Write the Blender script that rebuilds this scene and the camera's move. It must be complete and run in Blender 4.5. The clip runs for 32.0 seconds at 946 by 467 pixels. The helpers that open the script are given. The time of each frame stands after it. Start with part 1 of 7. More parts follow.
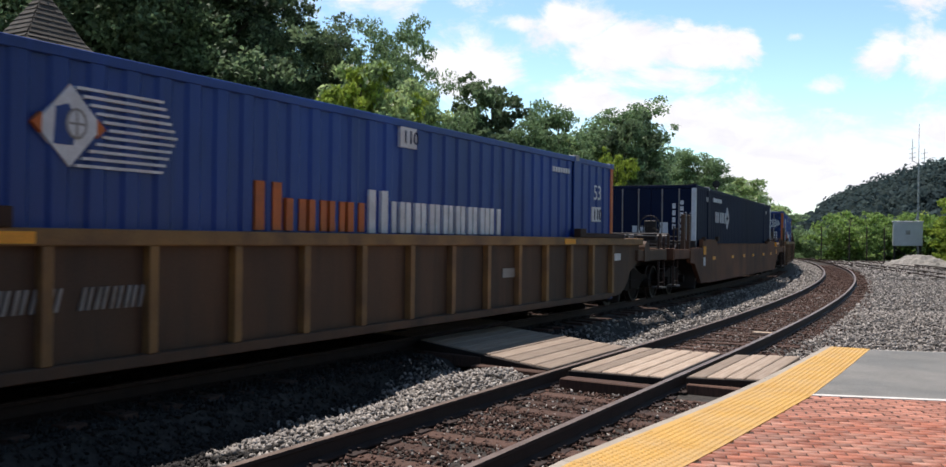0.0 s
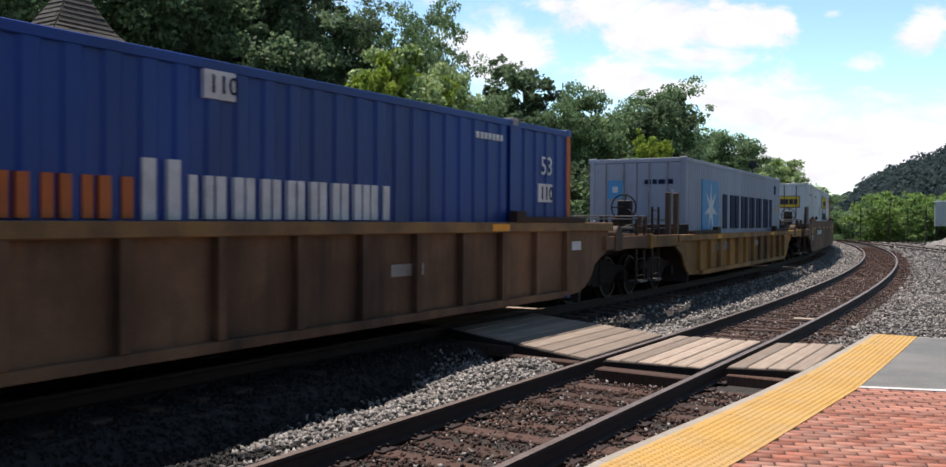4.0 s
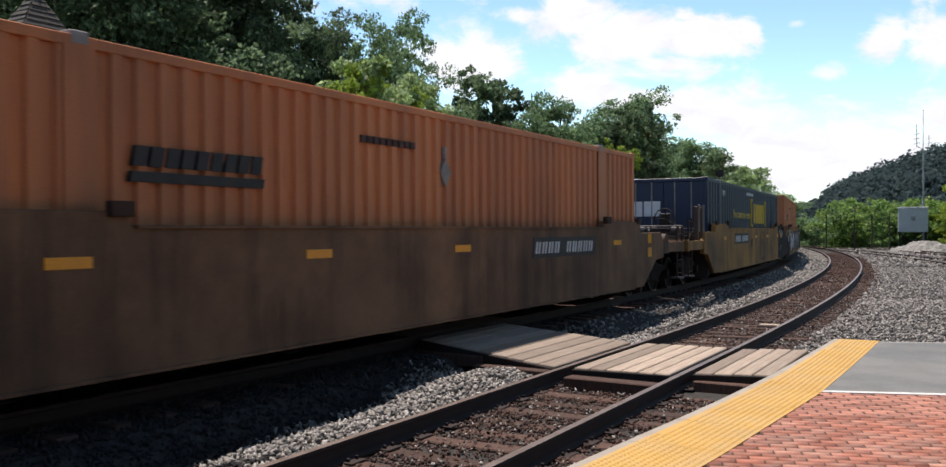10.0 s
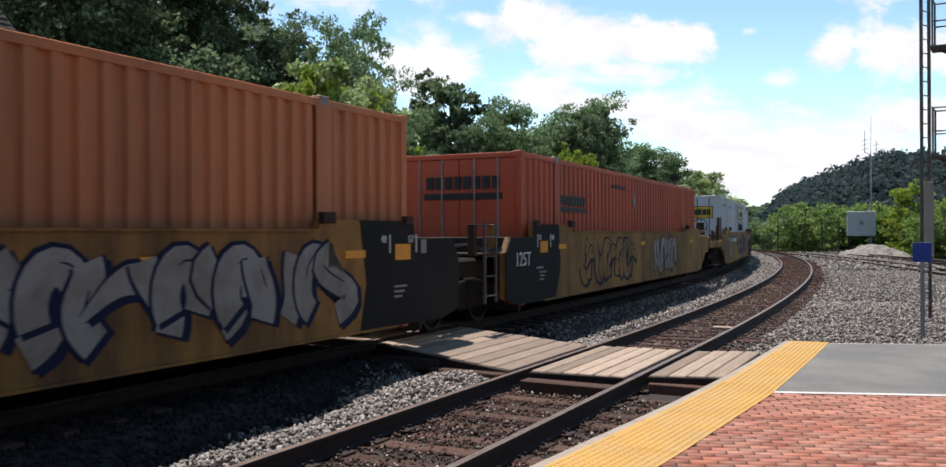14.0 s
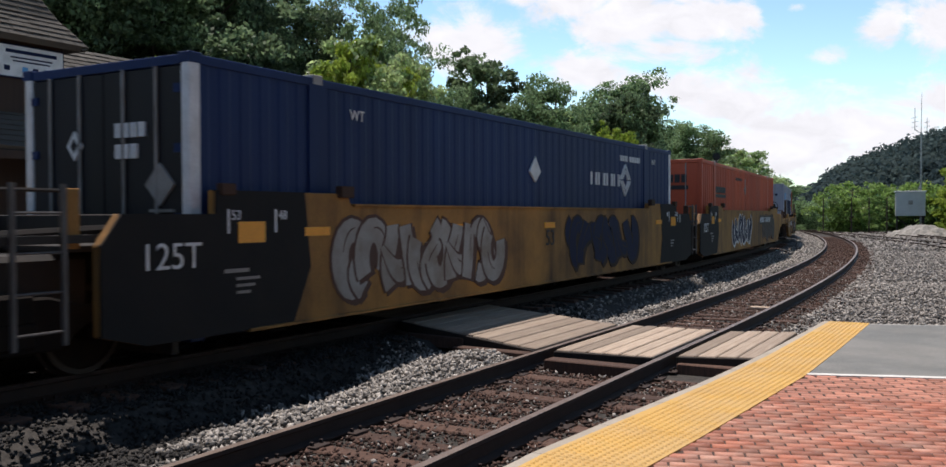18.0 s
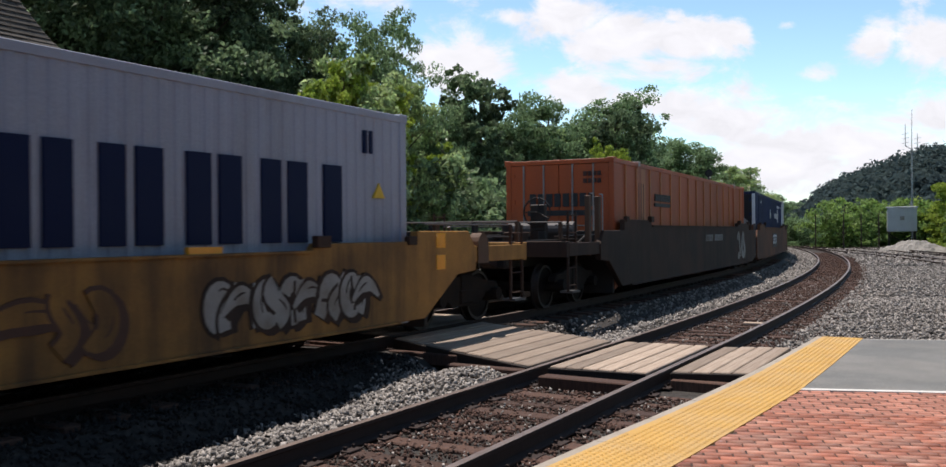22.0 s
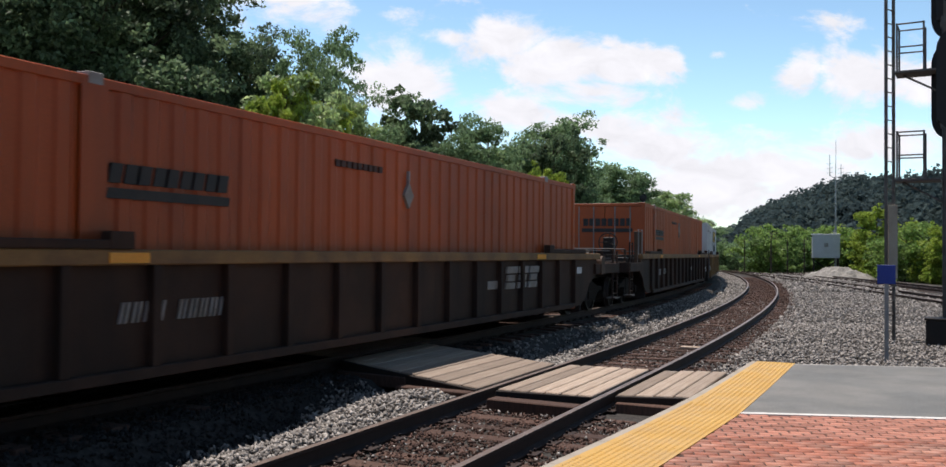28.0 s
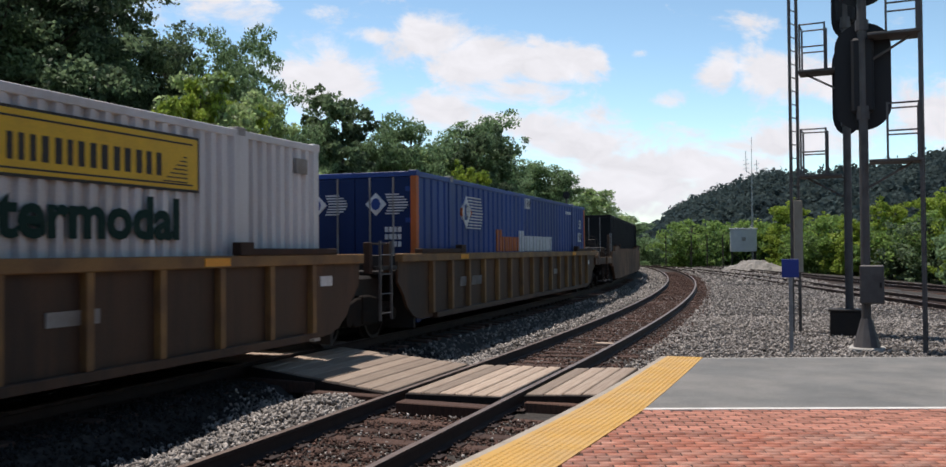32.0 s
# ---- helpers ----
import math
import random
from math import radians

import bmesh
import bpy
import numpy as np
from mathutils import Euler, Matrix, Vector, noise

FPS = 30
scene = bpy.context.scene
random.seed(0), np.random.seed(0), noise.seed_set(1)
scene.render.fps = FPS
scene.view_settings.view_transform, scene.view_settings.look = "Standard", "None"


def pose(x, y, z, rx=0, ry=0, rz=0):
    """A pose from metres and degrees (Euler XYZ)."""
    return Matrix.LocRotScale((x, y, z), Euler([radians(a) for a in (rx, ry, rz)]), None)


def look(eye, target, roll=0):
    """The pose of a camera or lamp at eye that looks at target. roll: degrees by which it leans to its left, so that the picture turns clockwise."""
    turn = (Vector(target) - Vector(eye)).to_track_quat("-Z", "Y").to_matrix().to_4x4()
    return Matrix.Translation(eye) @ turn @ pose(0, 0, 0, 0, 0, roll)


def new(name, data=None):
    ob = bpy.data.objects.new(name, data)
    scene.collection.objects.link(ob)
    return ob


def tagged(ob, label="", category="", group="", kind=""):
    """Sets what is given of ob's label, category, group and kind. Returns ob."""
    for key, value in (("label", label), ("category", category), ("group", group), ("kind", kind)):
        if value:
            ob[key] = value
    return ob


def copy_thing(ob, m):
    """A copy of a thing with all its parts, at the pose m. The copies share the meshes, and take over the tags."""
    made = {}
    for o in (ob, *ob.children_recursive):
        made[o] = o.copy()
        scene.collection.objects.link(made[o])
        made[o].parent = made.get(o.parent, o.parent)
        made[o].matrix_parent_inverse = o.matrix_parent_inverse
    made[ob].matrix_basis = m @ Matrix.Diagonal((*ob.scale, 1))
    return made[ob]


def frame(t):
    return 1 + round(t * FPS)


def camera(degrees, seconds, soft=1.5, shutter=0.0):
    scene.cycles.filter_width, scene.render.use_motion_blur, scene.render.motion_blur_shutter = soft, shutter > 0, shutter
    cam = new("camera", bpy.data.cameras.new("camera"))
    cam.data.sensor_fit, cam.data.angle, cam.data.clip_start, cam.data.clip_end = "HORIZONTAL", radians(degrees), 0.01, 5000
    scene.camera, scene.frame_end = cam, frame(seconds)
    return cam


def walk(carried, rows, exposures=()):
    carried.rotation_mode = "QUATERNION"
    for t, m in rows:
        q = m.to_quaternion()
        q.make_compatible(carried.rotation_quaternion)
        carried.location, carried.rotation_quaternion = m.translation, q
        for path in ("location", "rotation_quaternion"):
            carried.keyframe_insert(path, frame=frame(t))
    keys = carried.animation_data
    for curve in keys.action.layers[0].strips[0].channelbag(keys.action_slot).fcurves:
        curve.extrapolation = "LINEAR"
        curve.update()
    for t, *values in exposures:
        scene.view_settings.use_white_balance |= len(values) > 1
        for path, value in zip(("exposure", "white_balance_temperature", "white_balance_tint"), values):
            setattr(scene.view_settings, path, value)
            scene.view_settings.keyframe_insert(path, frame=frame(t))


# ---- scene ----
cam = camera(55.95, 32.0, soft=1.5, shutter=0.1)

# seconds, place, yaw, pitch and lean of the hand-held camera on the platform
HELD = [
    (0.0, -0.109, -0.321, 1.717, -0.870, 0.310, 0.704),
    (0.5, -0.012, -0.323, 1.714, 0.918, -0.387, 0.526),
    (1.0, -0.063, -0.248, 1.726, -0.601, 0.866, 0.356),
    (1.5, -0.080, -0.187, 1.727, -1.332, 0.739, -0.705),
    (2.0, -0.035, -0.137, 1.734, -0.713, -0.465, -0.634),
    (2.5, 0.025, -0.082, 1.748, 0.888, -1.126, 0.451),
    (4.5, -0.111, -0.035, 1.783, 1.560, -0.306, 0.049),
    (5.0, -0.050, -0.039, 1.797, 4.315, 1.119, 0.691),
    (5.5, -0.054, -0.049, 1.769, 3.278, 1.232, 0.441),
    (6.0, -0.055, -0.071, 1.765, 1.321, 0.105, 0.141),
    (6.5, -0.060, -0.098, 1.763, 0.561, -0.336, -0.283),
    (7.0, -0.056, -0.103, 1.771, -0.264, 0.164, -0.107),
    (7.5, -0.045, -0.097, 1.771, -0.335, -0.569, -0.450),
    (8.0, -0.048, -0.089, 1.778, -0.973, -0.382, -0.233),
    (8.5, -0.046, -0.063, 1.762, -0.653, -0.682, 0.164),
    (9.0, -0.001, -0.000, 1.758, -0.000, -0.424, -0.567),
    (9.5, -0.062, -0.065, 1.757, 0.028, -0.508, -0.160),
    (10.0, -0.051, -0.088, 1.776, -0.620, -0.131, -0.300),
    (10.5, -0.035, -0.121, 1.777, -2.570, -1.356, -0.351),
    (11.0, -0.048, -0.129, 1.781, -3.242, -1.656, -0.571),
    (11.5, -0.053, -0.138, 1.786, -2.808, -0.372, -0.935),
    (12.0, -0.048, -0.145, 1.778, -2.991, 0.223, -0.695),
    (12.5, -0.044, -0.130, 1.765, -3.175, -0.282, -1.011),
    (13.0, -0.048, -0.151, 1.777, -3.338, -0.058, -0.985),
    (13.5, -0.034, -0.100, 1.774, -3.483, -0.154, -0.542),
    (14.0, -0.044, -0.082, 1.772, -3.359, 0.089, -0.261),
    (14.5, -0.035, -0.025, 1.767, -2.873, 0.481, -0.367),
    (16.5, 0.131, 0.069, 1.736, -2.629, 0.613, -0.043),
    (17.0, 0.173, 0.141, 1.718, -2.170, 0.645, 0.025),
    (17.5, 0.184, 0.186, 1.706, -1.639, -0.198, -0.021),
    (18.0, 0.193, 0.211, 1.708, -0.718, -1.174, -0.192),
    (18.5, 0.200, 0.213, 1.710, -1.610, -0.280, -0.324),
    (19.0, 0.203, 0.248, 1.701, -1.926, -0.297, -0.048),
    (19.5, 0.208, 0.246, 1.707, -2.363, 0.440, 0.019),
    (20.0, 0.207, 0.249, 1.706, -1.582, 1.085, -0.487),
    (20.5, 0.205, 0.221, 1.712, -2.043, 1.401, -0.529),
    (21.0, 0.208, 0.209, 1.718, -2.704, 1.574, -0.118),
    (21.5, 0.203, 0.219, 1.713, -2.602, 1.641, -0.282),
    (22.0, 0.197, 0.211, 1.697, -1.142, -0.032, -0.466),
    (22.5, 0.212, 0.239, 1.707, -1.391, 0.283, -0.156),
    (23.0, 0.218, 0.246, 1.710, -3.340, 1.646, 1.038),
    (23.5, 0.239, 0.234, 1.712, -2.735, 0.895, 1.670),
    (24.0, 0.266, 0.205, 1.699, -2.113, 0.836, 2.380),
    (24.5, 0.286, 0.164, 1.701, -2.957, 0.161, 2.373),
    (25.0, 0.230, 0.131, 1.723, -2.730, -0.290, -0.252),
    (25.5, 0.160, 0.042, 1.731, -3.553, -0.189, -0.490),
    (27.5, -0.059, -0.019, 1.743, -3.758, -0.437, 0.428),
    (28.0, -0.022, 0.013, 1.762, -5.305, 1.206, 0.512),
    (28.5, -0.029, -0.018, 1.753, -5.446, 1.615, 0.378),
    (29.0, -0.005, 0.000, 1.755, -5.922, 2.086, 0.360),
    (29.5, -0.026, -0.030, 1.774, -6.474, 1.938, 0.062),
    (30.0, 0.079, -0.068, 1.765, -5.620, 2.328, 0.857),
    (30.5, 0.194, -0.172, 1.752, -4.679, 0.598, 0.953),
    (31.0, 0.247, -0.113, 1.755, -4.915, -0.344, -0.210),
    (31.5, 0.268, 0.017, 1.788, -8.134, 1.166, -0.458),
    (32.0, 0.253, 0.046, 1.796, -9.903, 1.120, -0.445),
]
walk(cam, [(t, pose(x, y, z, 90 + pitch, 0, yaw) @ pose(0, 0, 0, 0, 0, roll))
           for t, x, y, z, yaw, pitch, roll in HELD],
     exposures=[(0.0, 0.0, 6500, 16.5), (14.0, 0.0, 6500, 16.5), (17.0, -0.1, 6500, 16.5), (29.5, -0.14, 6500, 16.5), (32.0, -0.26, 6500, 16.5)])

# ---- sky and sun ----
CLOUD, SKY = 9.8, 2.2               # brightness of cloud and of clear sky
SUN_AZ, SUN_EL = -40.0, 74.8        # degrees clockwise from +y, above the horizon
world = bpy.data.worlds.new("world")
scene.world = world
world.use_nodes = True
wt = world.node_tree
wt.nodes.clear()
W = wt.nodes.new
w_out, w_bg = W("ShaderNodeOutputWorld"), W("ShaderNodeBackground")
w_sky = W("ShaderNodeTexSky")
w_sky.sky_type = 'NISHITA'
w_sky.sun_disc = False
w_sky.sun_elevation = radians(SUN_EL)
w_sky.sun_rotation = radians(SUN_AZ)
w_sky.air_density, w_sky.dust_density, w_sky.ozone_density = 1.0, 0.5, 1.5
w_co = W("ShaderNodeTexCoord")
w_sep = W("ShaderNodeSeparateXYZ")
wl = wt.links.new
wl(w_co.outputs["Generated"], w_sep.inputs[0])


def w_math(op, a, b=None):
    n = W("ShaderNodeMath")
    n.operation = op
    for i, v in enumerate((a, b)):
        if v is None:
            continue
        if isinstance(v, (int, float)):
            n.inputs[i].default_value = v
        else:
            wl(v, n.inputs[i])
    return n.outputs[0]


# the sky as a flat sheet ahead: across and up, per metre ahead
w_y = w_math('MAXIMUM', w_math('ABSOLUTE', w_sep.outputs["Y"]), 0.12)
w_u, w_v = w_math('DIVIDE', w_sep.outputs["X"], w_y), w_math('DIVIDE', w_sep.outputs["Z"], w_y)
w_comb = W("ShaderNodeCombineXYZ")
wl(w_u, w_comb.inputs[0])
wl(w_math('MULTIPLY', w_v, 1.8), w_comb.inputs[1])


def w_cloud_noise(scale, detail, rough, dist):
    n = W("ShaderNodeTexNoise")
    n.inputs["Scale"].default_value = scale
    n.inputs["Detail"].default_value = detail
    n.inputs["Roughness"].default_value = rough
    n.inputs["Distortion"].default_value = dist
    wl(w_comb.outputs[0], n.inputs["Vector"])
    return n.outputs["Fac"]


w_n1, w_n2 = w_cloud_noise(11.0, 10, 0.64, 0.35), w_cloud_noise(3.2, 5, 0.55, 0.4)
# cumulus heaps: across, up, half width, half height, weight
HEAPS = [(0.07, 0.243, 0.03, 0.012, 0.8), (0.125, 0.243, 0.055, 0.028, 1.0), (0.19, 0.215, 0.07, 0.034, 1.05), (0.265, 0.213, 0.06, 0.028, 1.05),
         (0.315, 0.222, 0.03, 0.018, 0.85), (0.23, 0.183, 0.09, 0.022, 0.9), (0.25, 0.145, 0.12, 0.028, 0.75), (0.33, 0.125, 0.09, 0.024, 0.72),
         (0.42, 0.1, 0.13, 0.03, 0.85), (0.37, 0.07, 0.2, 0.03, 0.85), (0.48, 0.212, 0.032, 0.03, 1.0), (0.545, 0.208, 0.065, 0.034, 1.05), (0.64, 0.203, 0.08, 0.03, 0.95),
         (0.55, 0.135, 0.11, 0.024, 0.72), (0.01, 0.19, 0.065, 0.034, 1.0), (0.405, 0.177, 0.03, 0.012, 0.55), (0.25, 0.242, 0.018, 0.011, 0.55),
         (0.376, 0.232, 0.016, 0.009, 0.65), (0.534, 0.276, 0.04, 0.011, 0.55), (0.0, 0.268, 0.05, 0.016, 0.55), (0.15, 0.16, 0.06, 0.03, 0.6), (-0.2, 0.3, 0.2, 0.06, 0.8), (0.9, 0.16, 0.3, 0.05, 0.8)]
w_sum = None
for hu, hv_, ha_, hb_, hw_ in HEAPS:
    du = w_math('DIVIDE', w_math('SUBTRACT', w_u, hu), ha_)
    dv_ = w_math('DIVIDE', w_math('SUBTRACT', w_v, hv_), hb_)
    q = w_math('ADD', w_math('MULTIPLY', du, du), w_math('MULTIPLY', dv_, dv_))
    g = w_math('MULTIPLY', w_math('EXPONENT', w_math('MULTIPLY', q, -1.0)), hw_)
    w_sum = g if w_sum is None else w_math('MAXIMUM', w_sum, g)
w_haze = w_math('MULTIPLY', w_math('EXPONENT', w_math('MULTIPLY', w_math('ABSOLUTE', w_v), -9.0)), 0.22)
w_den = w_math('ADD', w_math('MULTIPLY', w_sum, 0.46), w_math('ADD', w_math('MULTIPLY', w_n1, 0.95), w_math('ADD', w_math('MULTIPLY', w_n2, 0.35), w_math('MULTIPLY', w_haze, 0.45))))
w_ramp = W("ShaderNodeValToRGB")
w_ramp.color_ramp.elements[0].position = 0.75
w_ramp.color_ramp.elements[1].position = 0.98
w_ramp.color_ramp.interpolation = 'EASE'
wl(w_den, w_ramp.inputs["Fac"])
w_mix = W("ShaderNodeMixRGB")
w_n3 = w_cloud_noise(19.0, 8, 0.6, 0.6)
w_cb = w_math('MULTIPLY', w_math('ADD', 0.78, w_math('MULTIPLY', w_n3, 0.42)), CLOUD)
w_cc = W("ShaderNodeCombineXYZ")
for i, k in enumerate((0.97, 1.0, 1.02)):
    wl(w_math('MULTIPLY', w_cb, k), w_cc.inputs[i])
wl(w_cc.outputs[0], w_mix.inputs["Color2"])
w_gain = W("ShaderNodeMixRGB")
w_gain.blend_type = 'MULTIPLY'
w_gain.inputs["Fac"].default_value = 1.0
w_g = w_math('ADD', 0.45, w_math('MULTIPLY', w_math('EXPONENT', w_math('MULTIPLY', w_math('ABSOLUTE', w_v), -1.5)), SKY - 0.1))
w_gc = W("ShaderNodeCombineXYZ")
for i, k in enumerate((0.9, 1.05, 1.0)):
    wl(w_math('MULTIPLY', w_g, k), w_gc.inputs[i])
wl(w_gc.outputs[0], w_gain.inputs["Color2"])
wl(w_sky.outputs["Color"], w_gain.inputs["Color1"])
wl(w_ramp.outputs["Color"], w_mix.inputs["Fac"])
wl(w_gain.outputs["Color"], w_mix.inputs["Color1"])
wl(w_mix.outputs["Color"], w_bg.inputs["Color"])
wl(w_bg.outputs["Background"], w_out.inputs["Surface"])
w_bg.inputs["Strength"].default_value = 0.105

sun = new("sun", bpy.data.lights.new("sun", 'SUN'))
sun.data.energy = 5.0
sun.data.angle = radians(0.53)
sun.data.color = (1.0, 0.95, 0.86)
_d = Vector((math.sin(radians(SUN_AZ)) * math.cos(radians(SUN_EL)),
             math.cos(radians(SUN_AZ)) * math.cos(radians(SUN_EL)), math.sin(radians(SUN_EL))))
sun.matrix_world = look(_d * 60, (0, 0, 0))


# ---- materials ----
def surf(name, base, second=None, scale=3.0, amount=0.5, rough=0.6, metal=0.0, fine=60.0, grain=0.12,
         bump=0.15, bump_scale=None, streak=False, dirt=None, dirt_amount=0.0, dirt_scale=0.8, island=0.0, rnd=0.0,
         translucent=0.0, spec=0.5, stretch=(1, 1, 1), lo=0.4, hi=0.65, runs=None, runs_amount=0.5, runs_scale=2.6):
    """A surface with two scales of variation: broad patches of a second tone, fine grain, dirt and relief."""
    m = bpy.data.materials.new(name)
    m.use_nodes = True
    nt = m.node_tree
    n, l = nt.nodes.new, nt.links.new
    b = nt.nodes["Principled BSDF"]
    b.inputs["Roughness"].default_value = rough
    b.inputs["Metallic"].default_value = metal
    b.inputs["Specular IOR Level"].default_value = spec
    co = n("ShaderNodeTexCoord")
    mp = n("ShaderNodeMapping")
    mp.inputs["Scale"].default_value = (1, 1, 0.12) if streak else stretch
    l(co.outputs["Object"], mp.inputs["Vector"])
    broad = n("ShaderNodeTexNoise")
    broad.inputs["Scale"].default_value = scale
    broad.inputs["Detail"].default_value = 6
    l(mp.outputs["Vector"], broad.inputs["Vector"])
    ramp = n("ShaderNodeValToRGB")
    ramp.color_ramp.elements[0].position = lo
    ramp.color_ramp.elements[1].position = hi
    l(broad.outputs["Fac"], ramp.inputs["Fac"])
    mix = n("ShaderNodeMixRGB")
    second = second or tuple(c * 0.7 for c in base)
    mix.inputs["Color1"].default_value = (*base, 1)
    mix.inputs["Color2"].default_value = (*second, 1)
    sc = n("ShaderNodeMath")
    sc.operation = 'MULTIPLY'
    sc.inputs[1].default_value = amount
    l(ramp.outputs["Color"], sc.inputs[0])
    l(sc.outputs[0], mix.inputs["Fac"])
    col = mix.outputs["Color"]
    if dirt:
        dn = n("ShaderNodeTexNoise")
        dn.inputs["Scale"].default_value = dirt_scale
        dn.inputs["Detail"].default_value = 8
        dn.inputs["Roughness"].default_value = 0.65
        l(mp.outputs["Vector"], dn.inputs["Vector"])
        dr = n("ShaderNodeValToRGB")
        dr.color_ramp.elements[0].position = 0.42
        dr.color_ramp.elements[1].position = 0.7
        l(dn.outputs["Fac"], dr.inputs["Fac"])
        ds = n("ShaderNodeMath")
        ds.operation = 'MULTIPLY'
        ds.inputs[1].default_value = dirt_amount
        l(dr.outputs["Color"], ds.inputs[0])
        dm = n("ShaderNodeMixRGB")
        dm.inputs["Color2"].default_value = (*dirt, 1)
        l(ds.outputs[0], dm.inputs["Fac"])
        l(col, dm.inputs["Color1"])
        col = dm.outputs["Color"]
    if runs:                            # narrow runs down the side, broken up by broad patches
        rm = n("ShaderNodeMapping")
        rm.inputs["Scale"].default_value = (1, 1, 0.09)
        l(co.outputs["Object"], rm.inputs["Vector"])
        rn, rp_ = n("ShaderNodeTexNoise"), n("ShaderNodeTexNoise")
        rn.inputs["Scale"].default_value, rp_.inputs["Scale"].default_value = runs_scale, 0.55
        rn.inputs["Detail"].default_value, rp_.inputs["Detail"].default_value = 7, 5
        rn.inputs["Roughness"].default_value = 0.7
        l(rm.outputs["Vector"], rn.inputs["Vector"])
        l(co.outputs["Object"], rp_.inputs["Vector"])
        ra_ = n("ShaderNodeMath")
        ra_.operation = 'MULTIPLY'
        l(rn.outputs["Fac"], ra_.inputs[0])
        l(rp_.outputs["Fac"], ra_.inputs[1])
        rr = n("ShaderNodeMapRange")
        rr.inputs["From Min"].default_value, rr.inputs["From Max"].default_value = 0.23, 0.4
        rr.inputs["To Max"].default_value = runs_amount
        l(ra_.outputs[0], rr.inputs["Value"])
        rx_ = n("ShaderNodeMixRGB")
        rx_.inputs["Color2"].default_value = (*runs, 1)
        l(rr.outputs["Result"], rx_.inputs["Fac"])
        l(col, rx_.inputs["Color1"])
        col = rx_.outputs["Color"]
    fn = n("ShaderNodeTexNoise")
    fn.inputs["Scale"].default_value = fine
    fn.inputs["Detail"].default_value = 4
    l(co.outputs["Object"], fn.inputs["Vector"])
    gr = n("ShaderNodeMapRange")
    gr.inputs["To Min"].default_value = 1 - grain * 2
    gr.inputs["To Max"].default_value = 1 + grain * 2
    l(fn.outputs["Fac"], gr.inputs["Value"])
    val = gr.outputs["Result"]
    for kind, amt in (("island", island), ("rnd", rnd)):
        if amt:
            g = n("ShaderNodeNewGeometry") if kind == "island" else n("ShaderNodeObjectInfo")
            r = n("ShaderNodeMapRange")
            r.inputs["To Min"].default_value = 1 - amt
            r.inputs["To Max"].default_value = 1 + amt
            l(g.outputs["Random Per Island" if kind == "island" else "Random"], r.inputs["Value"])
            mu = n("ShaderNodeMath")
            mu.operation = 'MULTIPLY'
            l(val, mu.inputs[0])
            l(r.outputs["Result"], mu.inputs[1])
            val = mu.outputs[0]
    hs = n("ShaderNodeHueSaturation")
    l(val, hs.inputs["Value"])
    l(col, hs.inputs["Color"])
    l(hs.outputs["Color"], b.inputs["Base Color"])
    if bump:
        bn = n("ShaderNodeTexNoise")
        bn.inputs["Scale"].default_value = bump_scale or fine * 0.6
        bn.inputs["Detail"].default_value = 5
        l(co.outputs["Object"], bn.inputs["Vector"])
        bp = n("ShaderNodeBump")
        bp.inputs["Strength"].default_value = bump
        bp.inputs["Distance"].default_value = 0.02
        l(bn.outputs["Fac"], bp.inputs["Height"])
        l(bp.outputs["Normal"], b.inputs["Normal"])
    if translucent:
        tr = n("ShaderNodeBsdfTranslucent")
        l(hs.outputs["Color"], tr.inputs["Color"])
        ms = n("ShaderNodeMixShader")
        ms.inputs["Fac"].default_value = translucent
        l(b.outputs["BSDF"], ms.inputs[1])
        l(tr.outputs["BSDF"], ms.inputs[2])
        l(ms.outputs["Shader"], nt.nodes["Material Output"].inputs["Surface"])
    return m


GRIME = (0.035, 0.03, 0.025)
M = {}
M["blue"] = surf("blue_paint", (0.006, 0.055, 0.31), (0.005, 0.04, 0.22), 1.2, 0.6, 0.45, dirt=(0.02, 0.035, 0.08), dirt_amount=0.45, streak=True, bump=0.05, runs=(0.004, 0.018, 0.075), runs_amount=0.50)
M["navy_bright"] = surf("bright_navy_paint", (0.007, 0.026, 0.11), (0.005, 0.018, 0.08), 1.0, 0.6, 0.55, spec=0.25, dirt=(0.02, 0.025, 0.05), dirt_amount=0.3, streak=True, bump=0.05, runs=(0.004, 0.012, 0.045), runs_amount=0.50)
M["navy_dark"] = surf("dark_navy_paint", (0.004, 0.011, 0.042), (0.003, 0.008, 0.03), 1.0, 0.6, 0.65, spec=0.15, dirt=(0.009, 0.011, 0.02), dirt_amount=0.35, streak=True, bump=0.05)
M["navy"] = surf("navy_paint", (0.006, 0.017, 0.085), (0.004, 0.011, 0.055), 1.0, 0.6, 0.6, spec=0.2, dirt=(0.012, 0.016, 0.03), dirt_amount=0.35, streak=True, bump=0.05, runs=(0.004, 0.008, 0.025), runs_amount=0.50)
M["gold"] = surf("dark_blue_paint", (0.007, 0.02, 0.062), (0.005, 0.014, 0.045), 1.0, 0.6, 0.4, dirt=(0.02, 0.03, 0.05), dirt_amount=0.3, streak=True, bump=0.05, runs=(0.006, 0.012, 0.03), runs_amount=0.50)
M["orange"] = surf("orange_paint", (0.5, 0.09, 0.012), (0.4, 0.068, 0.01), 1.0, 0.5, 0.5, dirt=(0.16, 0.04, 0.012), dirt_amount=0.4, streak=True, bump=0.05, runs=(0.14, 0.03, 0.012), runs_amount=0.50)
